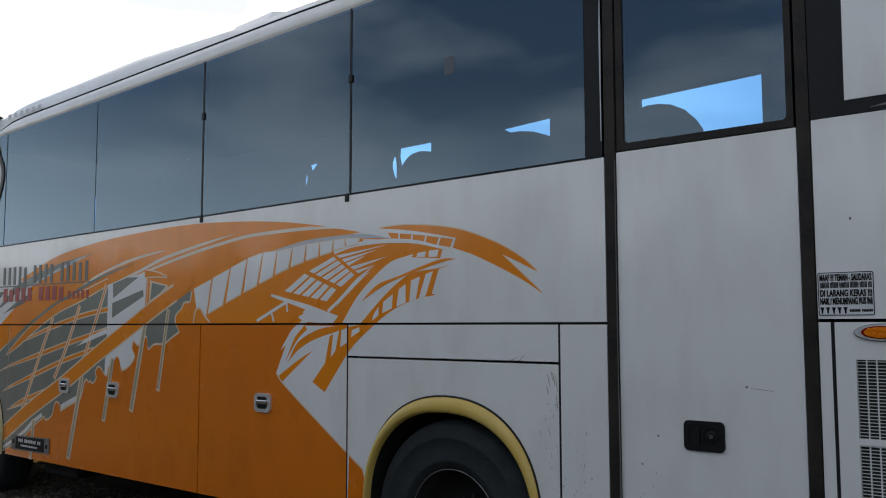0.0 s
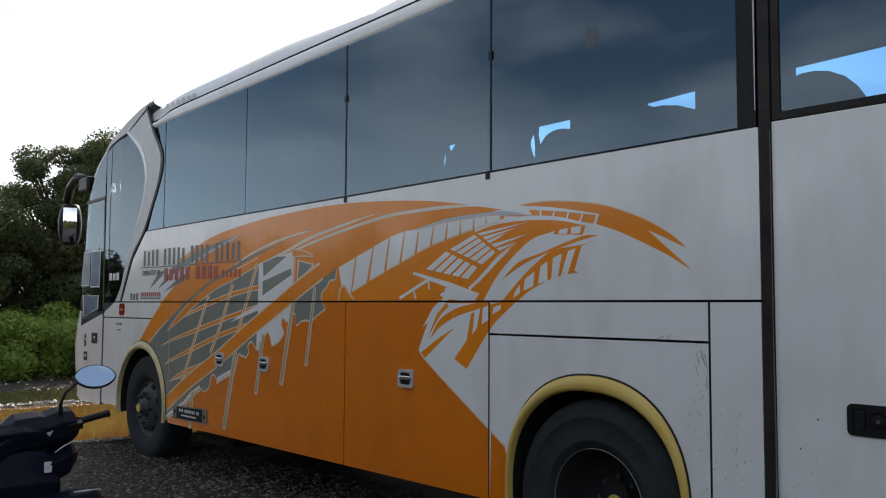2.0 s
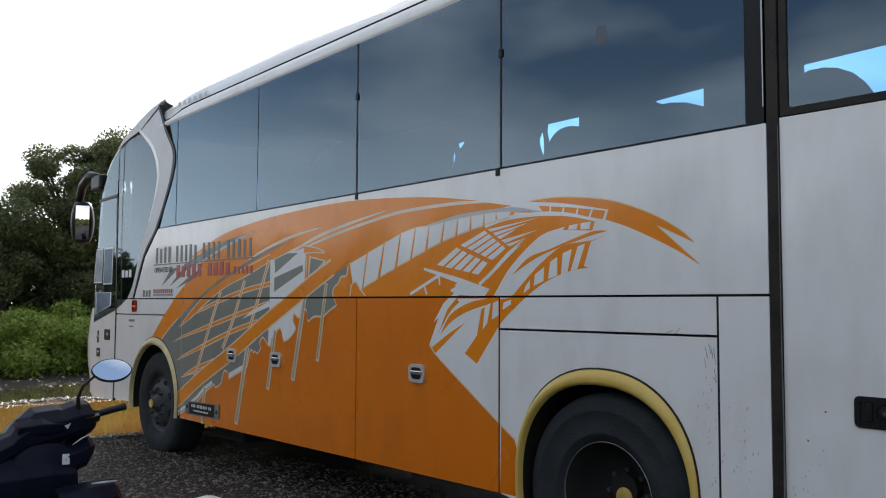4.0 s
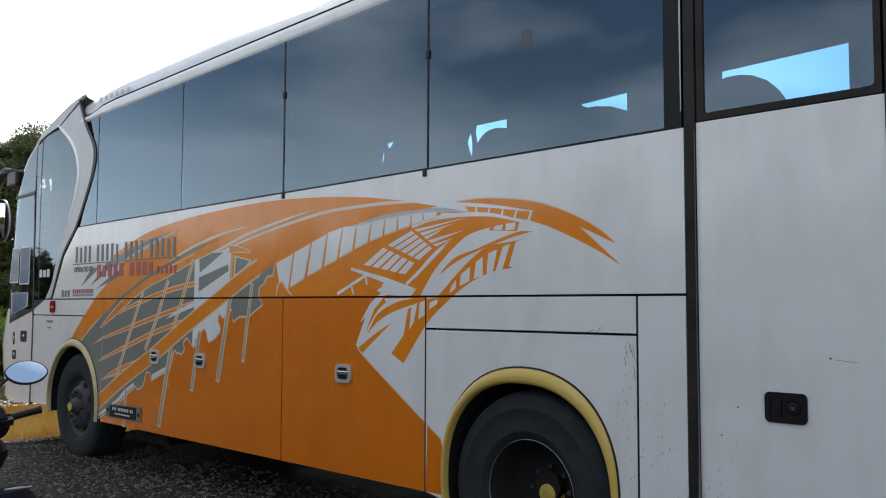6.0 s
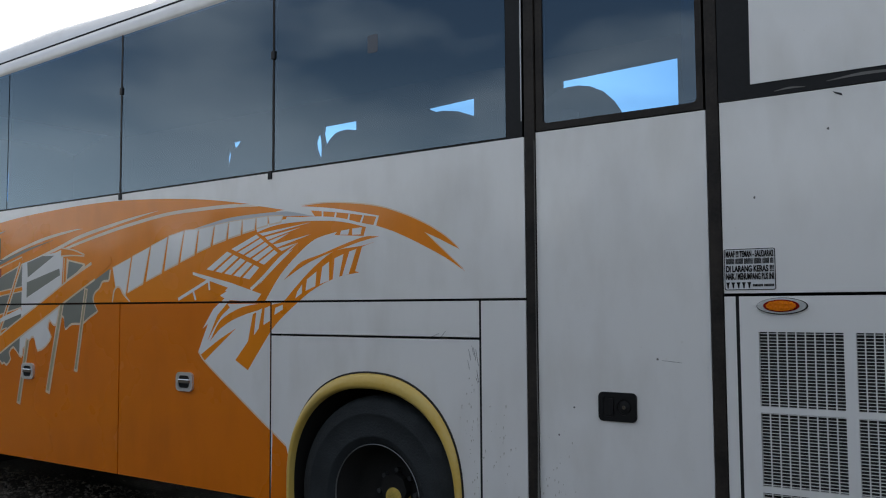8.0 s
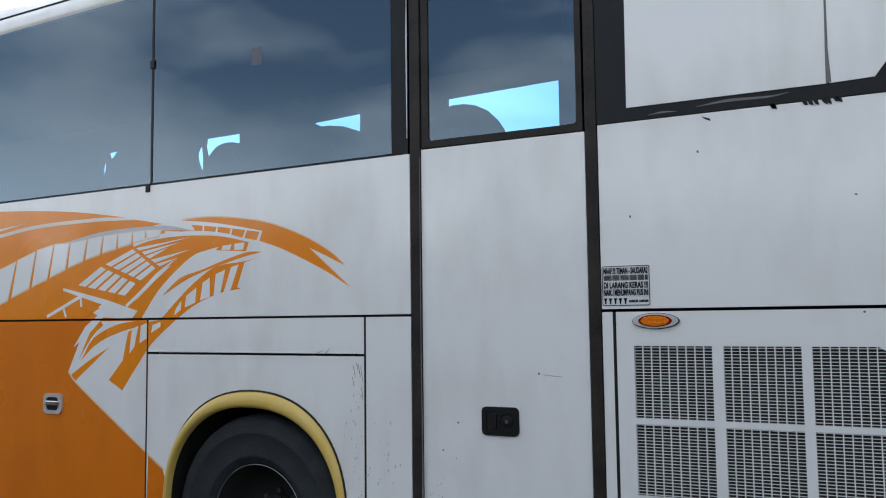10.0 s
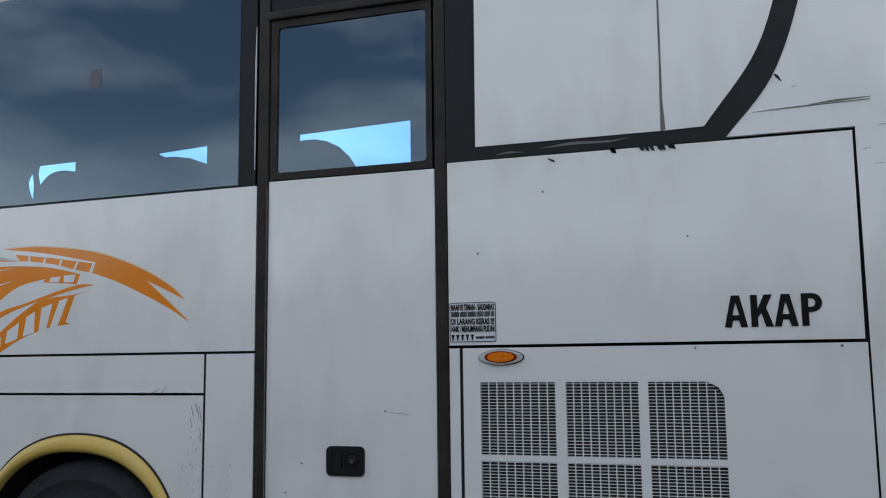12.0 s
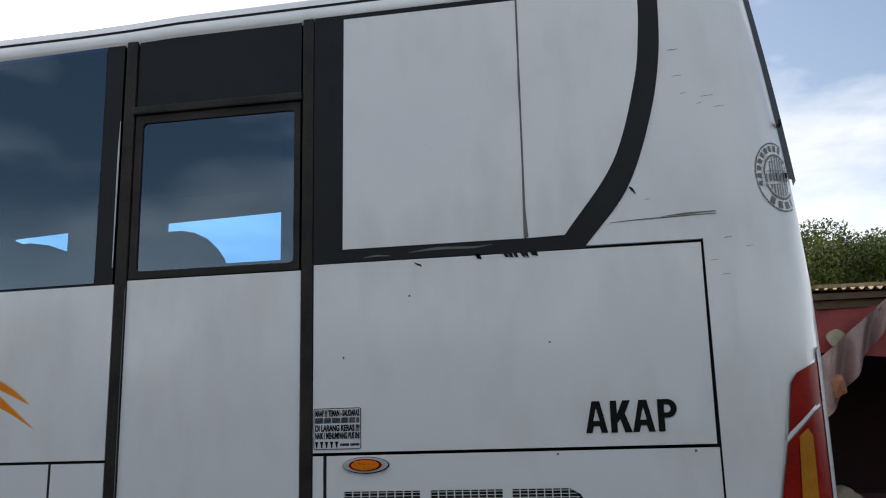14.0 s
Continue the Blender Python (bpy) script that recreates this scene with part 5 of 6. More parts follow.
# name plate by the front wheel
tag_ob = part("owner_plate", plate([(-5.68, 0.455), (-5.0, 0.465), (-5.0, 0.595), (-5.68, 0.575)], -0.010, 0.004), material("dull_plate", (0.20, 0.20, 0.19), 0.5, spread=0.3), bus, "small grey plate with black band")
part("plate_band", plate([(-5.60, 0.465), (-5.08, 0.473), (-5.08, 0.583), (-5.60, 0.567)], -0.0115, 0.001), INK, tag_ob)
bars("plate_writing", -5.55, -5.14, 0.528, 0.556, (3, 7, 2), STICKER, tag_ob, -0.0128, 0.35, split=True)
bars("plate_writing", -5.50, -5.2, 0.492, 0.506, (14,), STICKER, tag_ob, -0.0128, 0.2, split=True)
for x in (-5.64, -5.04):
    part("plate_hole", plate(arc(x, 0.523, 0.02, 0, 350, 14), -0.0115, 0.001), INK, tag_ob)

# ---- front of the bus ----
cap = new("front_end")
cap.parent = bus
tagged(cap, "rounded glazed bus front with entrance door")
FZ = [0.42, 0.6, 0.8, 1.05, 1.30, 1.44]
FX = [-8.25, -8.32, -8.40, -8.43, -8.36, -8.30]


def front_section(z, x):
    pts = [(-7.54, 0.0, z), ((x + 0.10 - 7.54) / 2, 0.0, z), (x + 0.10, 0.0, z)]
    for k in range(1, 11):
        a = math.pi / 2 * k / 10
        pts.append((x + 0.10 - 0.50 * math.sin(a), 0.55 - 0.55 * math.cos(a), z))
    return pts + [(x - 0.45, 1.25, z), (x - 0.40, 1.95, z), (x + 0.1, 2.5, z)]


loft([front_section(z, x) for z, x in zip(FZ, FX)], "bumper", WHITE, cap, "white lower front corner")
GZS = [1.44, 1.8, 2.26, 2.6, 2.85, 3.0]
GXS = [-8.30, -8.26, -8.20, -8.12, -8.04, -7.97]
loft([[p for p in front_section(z, x)[2:]] for z, x in zip(GZS, GXS)], "windscreen", SCREEN, cap, "dark wraparound windscreen")
outward(bpy.data.objects["windscreen"])
RZS, RXS = [3.0, 3.13, 3.32, 3.46, 3.56, 3.62], [-7.97, -7.83, -7.50, -7.05, -6.62, -6.35]
loft([front_section(z, x)[2:] for z, x in zip(RZS, RXS)], "front_dome", SILVER, cap, "grey roof dome over the windscreen")
part("door_post", plate(band([(-7.54, 0.42), (-7.53, 1.4), (-7.585, 2.7)], 0.03), -0.004, 0.02), FRAME, cap)
part("lower_door", plate([(-8.28, 0.45), (-7.56, 0.45), (-7.55, 1.40), (-8.24, 1.26)], -0.001, 0.01), WHITE, cap, "white lower entrance door")
dglass = [(-8.22, 1.27), (-7.54, 1.42), (-7.59, 2.69), (-8.10, 2.68)]
sheet("door_pane", dglass, -0.002, DOORGLASS, cap, "glazed entrance door")
part("door_rail", plate(band([(-8.13, 2.70), (-7.58, 2.715)], 0.03), -0.006, 0.02), FRAME, cap)
sheet("upper_pane", [(-8.09, 2.72), (-7.58, 2.73), (-7.56, 3.22), (-7.72, 3.16), (-7.90, 3.0)], -0.001, DOORGLASS, cap)
side_glass = [(-7.52, 1.43), (-7.20, 1.55)] + spline([(-7.05, 1.72), (-6.88, 2.07), (-6.68, 2.36), (-6.53, 2.64), (-6.49, 2.87), (-6.64, 3.13), (-6.97, 3.33)], 5) + [(-7.28, 3.30), (-7.55, 3.22)]
sheet("side_pane", side_glass, -0.001, DOORGLASS, cap, "tall side glass behind the entrance door")
swoosh_in = spline([(-7.20, 1.55), (-7.05, 1.72), (-6.88, 2.07), (-6.68, 2.36), (-6.53, 2.64), (-6.49, 2.87), (-6.64, 3.13), (-6.95, 3.36)], 5)
swoosh_out = spline([(-6.50, 3.52), (-6.33, 3.27), (-6.14, 3.03), (-6.15, 2.83), (-6.30, 2.56), (-6.52, 2.26), (-6.80, 2.0), (-7.05, 1.56)], 5)
part("swoosh_panel", plate(swoosh_in + swoosh_out, -0.004, 0.02), SILVER, cap, "curved silver pillar panel")
part("swoosh_seal", plate(band([(-6.50, 3.56), (-6.31, 3.28), (-6.10, 3.03), (-6.11, 2.83), (-6.27, 2.56), (-6.49, 2.26), (-6.78, 2.0), (-7.04, 1.56)], [0.03, 0.04, 0.042, 0.04, 0.036, 0.034, 0.03, 0.026]), -0.006, 0.02), FRAME, cap, "black curved pillar line")
part("swoosh_highlight", plate(band([(-6.99, 3.37), (-6.62, 3.13), (-6.47, 2.87), (-6.51, 2.64), (-6.66, 2.36)], [0.03, 0.05, 0.05, 0.03, 0.01]), -0.007, 0.01), WHITE, cap)
part("dome_side", plate([(-6.98, 3.37), (-6.52, 3.55), (-6.42, 3.60), (-6.7, 3.56), (-7.05, 3.47), (-7.45, 3.34), (-7.62, 3.25), (-7.28, 3.325)], 0.0, 0.03), SILVER, cap, "grey dome side")
part("pane_joint", plate(band([(-7.38, 1.48), (-7.42, 2.4), (-7.40, 3.28)], 0.012), -0.003, 0.002), FRAME, cap)
bars("fleet_mark", -7.40, -7.10, 1.78, 1.86, (3,), STICKER, cap, -0.003, 0.3)
for a, b, c, d in ((-8.24, -7.98, 1.76, 2.10), (-7.96, -7.72, 1.78, 2.12), (-8.16, -7.72, 1.42, 1.60)):
    part("door_notice", plate(rect(a, b, c, d), 0.008, 0.002), BLUEFILM if c < 1.77 else STICKER, cap, "poster inside the door glass")
part("door_notice", plate(rect(-7.95, -7.74, 1.86, 2.05), 0.0065, 0.001), BLUEFILM, cap)
part("driver_partition", boxed(-7.40, -7.36, 0.10, 2.42, 1.46, 3.42), INTERIOR, cap)
part("driver_dash", boxed(-8.5, -7.3, 0.5, 2.3, 1.5, 1.9, 0.05), INTERIOR, cap)
for x0, x1, z0, z1 in ((-7.86, -7.69, 1.08, 1.20), (-8.09, -7.99, 0.88, 0.98), (-8.08, -8.04, 1.04, 1.18)):
    lk = part("door_lock", plate(rounded(x0, x1, z0, z1, 0.012), -0.006, 0.008), PLASTIC, cap)
    part("lock_button", lathe([(0.0, -0.016), (0.018, -0.014), (0.022, -0.006)], 14, at=((x0 + x1) / 2, 0, (z0 + z1) / 2)), CHROME, lk)
lamp2 = part("side_lamp", plate(rounded(-7.06, -6.94, 1.405, 1.53, 0.03), -0.012, 0.014), REDLENS, bus, "red and orange side repeater")
part("lens", plate(rect(-7.05, -6.95, 1.45, 1.48), -0.014, 0.004), AMBER, lamp2)
bars("tyre_notice", -7.16, -6.99, 1.30, 1.325, (5,), GREYINK, bus, -0.002, 0.3)
bars("tyre_notice", -7.14, -7.02, 1.24, 1.255, (4,), GREYINK, bus, -0.002, 0.3)

# notices stuck inside the entrance door
POSTER_BLUE = material("blue_print", (0.02, 0.06, 0.14), 0.4, color2=(0.10, 0.17, 0.26), scale=6)
POSTER_PALE = material("pale_print", (0.30, 0.36, 0.40), 0.4, color2=(0.12, 0.17, 0.22), scale=6)
for k, poly in enumerate(([(-8.250, 1.730), (-8.180, 2.130), (-7.980, 2.130), (-7.990, 1.730)], [(-7.950, 1.710), (-7.940, 2.130), (-7.660, 2.130), (-7.670, 1.710)], [(-8.160, 1.370), (-8.180, 1.620), (-7.680, 1.620), (-7.690, 1.470)])):
    cx, cz = sum(p[0] for p in poly) / 4, sum(p[1] for p in poly) / 4
    notice = part("door_notice", plate(poly, -0.004, 0.001), STICKER, cap, "white-edged blue printed notice")
    part("print", plate([(cx + (x - cx) * 0.88, cz + (z - cz) * 0.93) for x, z in poly], -0.0055, 0.001), POSTER_BLUE if k else POSTER_PALE, notice)

# outside mirror
mirror = new("side_mirror")
mirror.parent = bus
tagged(mirror, "black bus mirror on a curved arm")
part("bracket", boxed(-8.42, -8.12, -0.02, 0.12, 2.84, 3.02, 0.03), PLASTIC, mirror)
part("arm", tube([(-8.25, 0.05, 2.98), (-8.55, 0.02, 3.04), (-8.85, 0.04, 2.96), (-9.02, 0.06, 2.82), (-9.08, 0.07, 2.70)], [0.055, 0.06, 0.055, 0.05, 0.045], 10), PLASTIC, mirror, smooth=True)
hbm = bmesh.new()
blob(hbm, (0, 0, 0), (0.16, 0.13, 0.25), 3)
for v in hbm.verts:
    v.co.x = max(-0.14, min(0.10, v.co.x))
    v.co.z = max(-0.24, min(0.24, v.co.z * 1.25))
head = part("mirror_head", hbm, PLASTIC, mirror, smooth=True)
head.matrix_local = pose(-8.95, 0.08, 2.50, 0, 3, -20) @ Matrix.Scale(1.08, 4)
gbm = bmesh.new()
grid = [[gbm.verts.new((0.120 - 0.016 * ((i - 4) ** 2 * 0.13 + (j - 6) ** 2 * 0.87 / 2.25) / 16, -0.072 + 0.018 * i, -0.195 + 0.0325 * j)) for j in range(13)] for i in range(9)]
for a, b in zip(grid, grid[1:]):
    for k in range(12):
        gbm.faces.new((a[k], b[k], b[k + 1], a[k + 1]))
gl = part("mirror_glass", gbm, MIRROR, head, "convex mirror glass", True)

# ---- saloon seen through the glass ----
far = plate([(-8.3, 1.4), (2.6, 1.4), (2.6, 3.50), (-8.3, 3.50)], 2.43, 0.03,
            [[(-0.77, 2.90), (0.16, 2.90), (0.16, 3.272), (-0.77, 3.243)],
             [(-2.06, 3.19)] + [(-1.98, 3.155), (-1.90, 3.155), (-1.75, 3.13), (-1.59, 3.07)] + [(-1.59, 3.225), (-2.06, 3.20)],
             spline([(-3.26, 2.99), (-3.20, 3.06), (-3.12, 3.11), (-3.0, 3.125), (-2.88, 3.105)], 4) + [(-2.88, 3.197), (-3.28, 3.19), (-3.29, 3.12)],
             spline([(-3.36, 3.12), (-3.39, 3.05), (-3.37, 2.96), (-3.32, 2.88), (-3.31, 3.0), (-3.325, 3.11)], 3),
             [(-4.55, 3.175), (-4.52, 3.10), (-4.47, 3.13), (-4.43, 3.17), (-4.43, 3.19), (-4.55, 3.18)],
             spline([(-4.60, 3.12), (-4.63, 3.03), (-4.61, 2.93), (-4.575, 3.03), (-4.58, 3.10)], 3)])
part("curtained_far_wall", far, INTERIOR, bus, "dark curtains over the far windows").location.z = 0.022
TEAL = material("teal_curtain", (0.05, 0.12, 0.15), 0.8, spread=0.4)
part("curtain_edge", boxed(1.02, 1.085, 0.06, 0.08, 2.40, 3.06, 0.004), TEAL, bus, "narrow teal curtain beside the door window")


def bus_seat(x, y, rz=0.0):
    s = new("reclining_seat")
    tagged(s, "dark cloth reclining coach seat")
    s.parent = bus
    bm = boxed(-0.08, 0.06, -0.23, 0.23, 0.05, 0.72, 0.05)
    part("backrest", bm, SEATCLOTH, s, smooth=True).matrix_local = pose(0.10, 0, 0.42, 0, 14, 0)
    bm = blob(bmesh.new(), (0, 0, 0), (0.35, 0.22, 0.35), 3)
    part("headrest", bm, SEATCLOTH, s, smooth=True).matrix_local = pose(0.20, 0, 0.97, 0, 4, 0)
    part("seat", boxed(-0.45, 0.05, -0.23, 0.23, 0.32, 0.46, 0.05), SEATCLOTH, s, smooth=True)
    part("base", boxed(-0.40, 0.02, -0.18, 0.18, 0.0, 0.33, 0.02), INTERIOR, s)
    s.matrix_world = pose(x, y, 1.46, 0, 0, rz)
    return s


s0 = bus_seat(-0.44, 1.62)
s0.matrix_world = pose(-0.46, 1.62, 1.66)
part("plinth", boxed(-0.45, 0.1, -0.25, 0.65, -0.20, 0.0, 0.01), INTERIOR, s0)
# sticker on the rear side window
part("window_sticker", plate(rounded(-0.72, -0.65, 2.90, 3.0, 0.012), 0.0005, 0.001), material("grey_window_sticker", (0.09, 0.10, 0.12), 0.5), bus)

# ---- plants ----
def leaf_material(name, color, color2):
    m = bpy.data.materials.new(name)
    m.use_nodes = True
    n, l = m.node_tree.nodes, m.node_tree.links
    b, out = n["Principled BSDF"], n["Material Output"]
    geo, ramp = n.new("ShaderNodeNewGeometry"), n.new("ShaderNodeValToRGB")
    ramp.color_ramp.elements[0].color, ramp.color_ramp.elements[1].color = (*color, 1), (*color2, 1)
    l.new(geo.outputs["Random Per Island"], ramp.inputs[0])
    l.new(ramp.outputs[0], b.inputs["Base Color"])
    b.inputs["Roughness"].default_value = 0.55
    tr, mix = n.new("ShaderNodeBsdfTranslucent"), n.new("ShaderNodeMixShader")
    l.new(ramp.outputs[0], tr.inputs[0])
    mix.inputs[0].default_value = 0.42
    l.new(b.outputs[0], mix.inputs[1])
    l.new(tr.outputs[0], mix.inputs[2])
    l.new(mix.outputs[0], out.inputs[0])
    return m


BARK = material("bark", (0.08, 0.06, 0.045), 0.9, spread=0.5, scale=6, bump=0.8)
LEAF_DARK = leaf_material("dark_leaves", (0.050, 0.066, 0.028), (0.15, 0.17, 0.055))
LEAF_LIGHT = leaf_material("fresh_leaves", (0.14, 0.215, 0.03), (0.30, 0.39, 0.07))
LEAF_MID = leaf_material("sunlit_leaves", (0.028, 0.045, 0.008), (0.14, 0.165, 0.03))


def leaves(name, clumps, count, size, mat, parent, seed, kind=""):
    """Many small folded leaves strewn over the shells of the clumps (centre, radii)."""
    rnd = np.random.RandomState(seed)
    weights = np.array([c[1][0] * c[1][2] for c in clumps])
    pick = rnd.choice(len(clumps), count, p=weights / weights.sum())
    cen = np.array([c[0] for c in clumps])[pick]
    rad = np.array([c[1] for c in clumps])[pick]
    d = rnd.normal(size=(count, 3))
    d /= np.linalg.norm(d, axis=1)[:, None]
    pos = cen + d * rad * (0.55 + 0.55 * rnd.rand(count, 1))
    u = rnd.normal(size=(count, 3))
    u /= np.linalg.norm(u, axis=1)[:, None]
    v = np.cross(u, d + 0.3 * rnd.normal(size=(count, 3)))
    v /= np.linalg.norm(v, axis=1)[:, None] + 1e-6
    s = size * (0.6 + 0.8 * rnd.rand(count, 1))
    co = np.stack([pos - u * s, pos + v * s * 0.45, pos + u * s, pos - v * s * 0.45], 1).reshape(-1, 3)
    me = bpy.data.meshes.new(name)
    me.from_pydata(co.tolist(), [], np.arange(4 * count).reshape(-1, 4).tolist())
    me.materials.append(mat)
    ob = new(name, me)
    ob.parent = parent
    return ob


def tree(at, height, spread, seed, mat, label, size=0.045, count=60000, low=0.3):
    rnd = random.Random(seed)
    t = thing("tree", label, "tree", at=at)
    clumps, bm = [], bmesh.new()
    tube([(0, 0, -0.1), (0.05, 0.04, height * 0.25), (-0.05, 0.0, height * 0.55), (0.0, 0.1, height * 0.8)], [0.17, 0.13, 0.09, 0.03], 8, bm)
    for k in range(52):
        a, h = rnd.uniform(0, 6.28), rnd.uniform(low, 0.93)
        r = spread * math.sqrt(max(0.05, 1 - ((h - 0.55) / 0.48) ** 2)) * rnd.uniform(0.35, 1.0)
        c = (r * math.cos(a), r * math.sin(a), height * h)
        q = spread * rnd.uniform(0.20, 0.38)
        clumps.append((c, (q, q, q * 0.75)))
        tube([(0, 0, height * h * 0.6), (c[0] * 0.6, c[1] * 0.6, height * h * 0.85), c], [0.05, 0.035, 0.01], 5, bm)
    part("trunk", bm, BARK, t)
    leaves("crown", clumps, count, size, mat, t, seed)
    return t


tree((-21.8, 2.4, 0), 4.0, 1.8, 3, LEAF_DARK, "dark backlit broadleaf tree beyond the pool", low=0.12)
tree((-21.6, 5.7, 0), 6.25, 2.0, 4, LEAF_DARK, "tall dark backlit broadleaf tree beyond the pool", low=0.10)
tree((-22.0, 4.2, 0), 6.4, 1.5, 6, LEAF_DARK, "slender dark broadleaf tree beyond the pool", low=0.10)
tree((-22.5, 8.2, 0), 6.6, 2.8, 7, LEAF_DARK, "dense dark broadleaf tree behind the bus front", low=0.10)
tree((-22.6, 0.2, 0), 3.3, 2.0, 9, LEAF_DARK, "low dark broadleaf tree beyond the pool", low=0.10)
tree((-26.0, 12.5, 0), 6.5, 3.2, 12, LEAF_DARK, "dark broadleaf tree far behind the bus", low=0.10)
tree((-24.4, 3.6, 0), 3.6, 2.5, 31, LEAF_DARK, "low dense dark tree in the thicket", low=0.06)
tree((-24.6, 7.2, 0), 3.8, 2.6, 32, LEAF_DARK, "low dense dark tree in the thicket", low=0.06)
tree((-24.8, 0.6, 0), 3.0, 2.4, 33, LEAF_DARK, "low dense dark tree in the thicket", low=0.06)
tree((-23.6, 11.0, 0), 4.2, 2.6, 34, LEAF_DARK, "low dense dark tree in the thicket", low=0.06)
tree((7.2, 15.0, 0), 5.7, 2.2, 21, LEAF_MID, "sunlit broadleaf tree behind the stall", size=0.040, count=80000, low=0.45)
tree((10.6, 15.6, 0), 5.2, 2.4, 22, LEAF_MID, "sunlit broadleaf tree behind the stall", size=0.042, count=80000, low=0.4)


def bush(at, w, h, seed, count=15000):
    rnd = random.Random(seed)
    b = thing("bush", "fresh green leafy shrub on the far bank", "shrub", "bank shrubs", at=at)
    clumps = [((rnd.uniform(-w, w), rnd.uniform(-w, w), rnd.uniform(0.1, h * 0.75)), (0.45, 0.45, 0.33)) for _ in range(16)]
    stems = bmesh.new()
    for c, _ in clumps:
        tube([(c[0] * 0.3, c[1] * 0.3, -0.05), (c[0] * 0.7, c[1] * 0.7, c[2] * 0.6), c], [0.02, 0.015, 0.005], 5, stems)
    part("stems", stems, BARK, b)
    leaves("foliage", clumps, count, 0.046, LEAF_LIGHT, b, seed)
    return b


for k, (x, y, w, h) in enumerate(((-15.4, 0.0, 1.0, 1.4), (-15.6, 1.8, 1.1, 1.6), (-15.2, 3.6, 1.1, 1.3), (-15.8, 5.6, 1.2, 1.5), (-15.6, -1.8, 1.0, 1.2), (-17.6, 0.9, 1.3, 1.7), (-17.8, 3.4, 1.3, 1.8), (-17.6, 6.6, 1.3, 1.7))):
    bush((x - 2.5, y + 0.9, 0), w, h, 40 + k)

# line of trees across the yard, which the paint and the glass mirror
grove = [((-46 + 1.6 * k, -14.5 + 0.9 * math.sin(k * 1.7) - 0.02 * max(0, -k), 1.9 + 0.4 * math.sin(k * 2.3)), (1.4, 1.0, 2.1 + 0.45 * math.sin(k * 3.1))) for k in range(-40, 66)]
# unseen row added past the rear end to darken the rear corner
grove += [((27 + 1.2 * math.sin(k * 1.9), -13 + 1.7 * k, 2.0 + 0.4 * math.sin(k * 2.3)), (1.2, 1.4, 2.3 + 0.5 * math.sin(k * 3.1))) for k in range(12)]
far_trees = leaves("far_treeline", grove, 85000, 0.26, LEAF_DARK, None, 91)
tagged(far_trees, "dark line of trees across the yard, plus an added unseen row past the rear", "trees", kind="stuff")

# weeds, mud and litter on the far bank
bank = [((-17.6 + 0.8 * math.sin(k * 2.1), -3.0 + 0.3 * k, -0.02), (0.35, 0.4, 0.05)) for k in range(40)]
weeds = leaves("bank_weeds", bank, 1500, 0.030, LEAF_LIGHT, None, 77)
tagged(weeds, "short weeds on the muddy far bank", "weeds", kind="stuff")


# ---- gravel ----
def gravel():
    rnd = np.random.RandomState(11)
    base = bmesh.new()
    bmesh.ops.create_icosphere(base, subdivisions=1, radius=1.0)
    shape = np.array([v.co[:] for v in base.verts])
    tris = np.array([[v.index for v in f.verts] for f in base.faces])
    base.free()
    verts, faces = [], []
    n = 0
    spots = [(rnd.uniform(-7.4, 0.8), rnd.uniform(-2.6, 0.9)) for _ in range(20000)] + [(rnd.normal(-2.5, 3.0), rnd.normal(-2.4, 1.6)) for _ in range(9000)] + [(rnd.uniform(-19.0, -14.6), rnd.uniform(-2.5, 7.0)) for _ in range(2500)]
    for x, y in spots:
        s = 0.006 + 0.016 * rnd.rand() ** 2.6
        sc = s * (0.6 + 0.7 * rnd.rand(3)) * np.array([1, 1, 0.6])
        a = rnd.uniform(0, 6.28)
        p = shape * (1 + 0.22 * rnd.normal(size=(len(shape), 1))) * sc
        rot = np.array([[math.cos(a), -math.sin(a), 0], [math.sin(a), math.cos(a), 0], [0, 0, 1]])
        verts.append(p @ rot.T + (x, y, zone(x, y) + s * 0.15))
        faces.append(tris + n)
        n += len(shape)
    me = bpy.data.meshes.new("gravel")
    me.from_pydata(np.concatenate(verts).tolist(), [], np.concatenate(faces).tolist())
    m = bpy.data.materials.new("loose_stones")
    m.use_nodes = True
    nd, l = m.node_tree.nodes, m.node_tree.links
    geo, ramp = nd.new("ShaderNodeNewGeometry"), nd.new("ShaderNodeValToRGB")
    ramp.color_ramp.elements[0].color, ramp.color_ramp.elements[1].color = (0.042, 0.034, 0.026, 1), (0.18, 0.152, 0.122, 1)
    l.new(geo.outputs["Random Per Island"], ramp.inputs[0])
    l.new(ramp.outputs[0], nd["Principled BSDF"].inputs["Base Color"])
    nd["Principled BSDF"].inputs["Roughness"].default_value = 0.6
    me.materials.append(m)
    tagged(new("gravel", me), "wet grey and brown loose stones", "gravel", kind="stuff")


gravel()


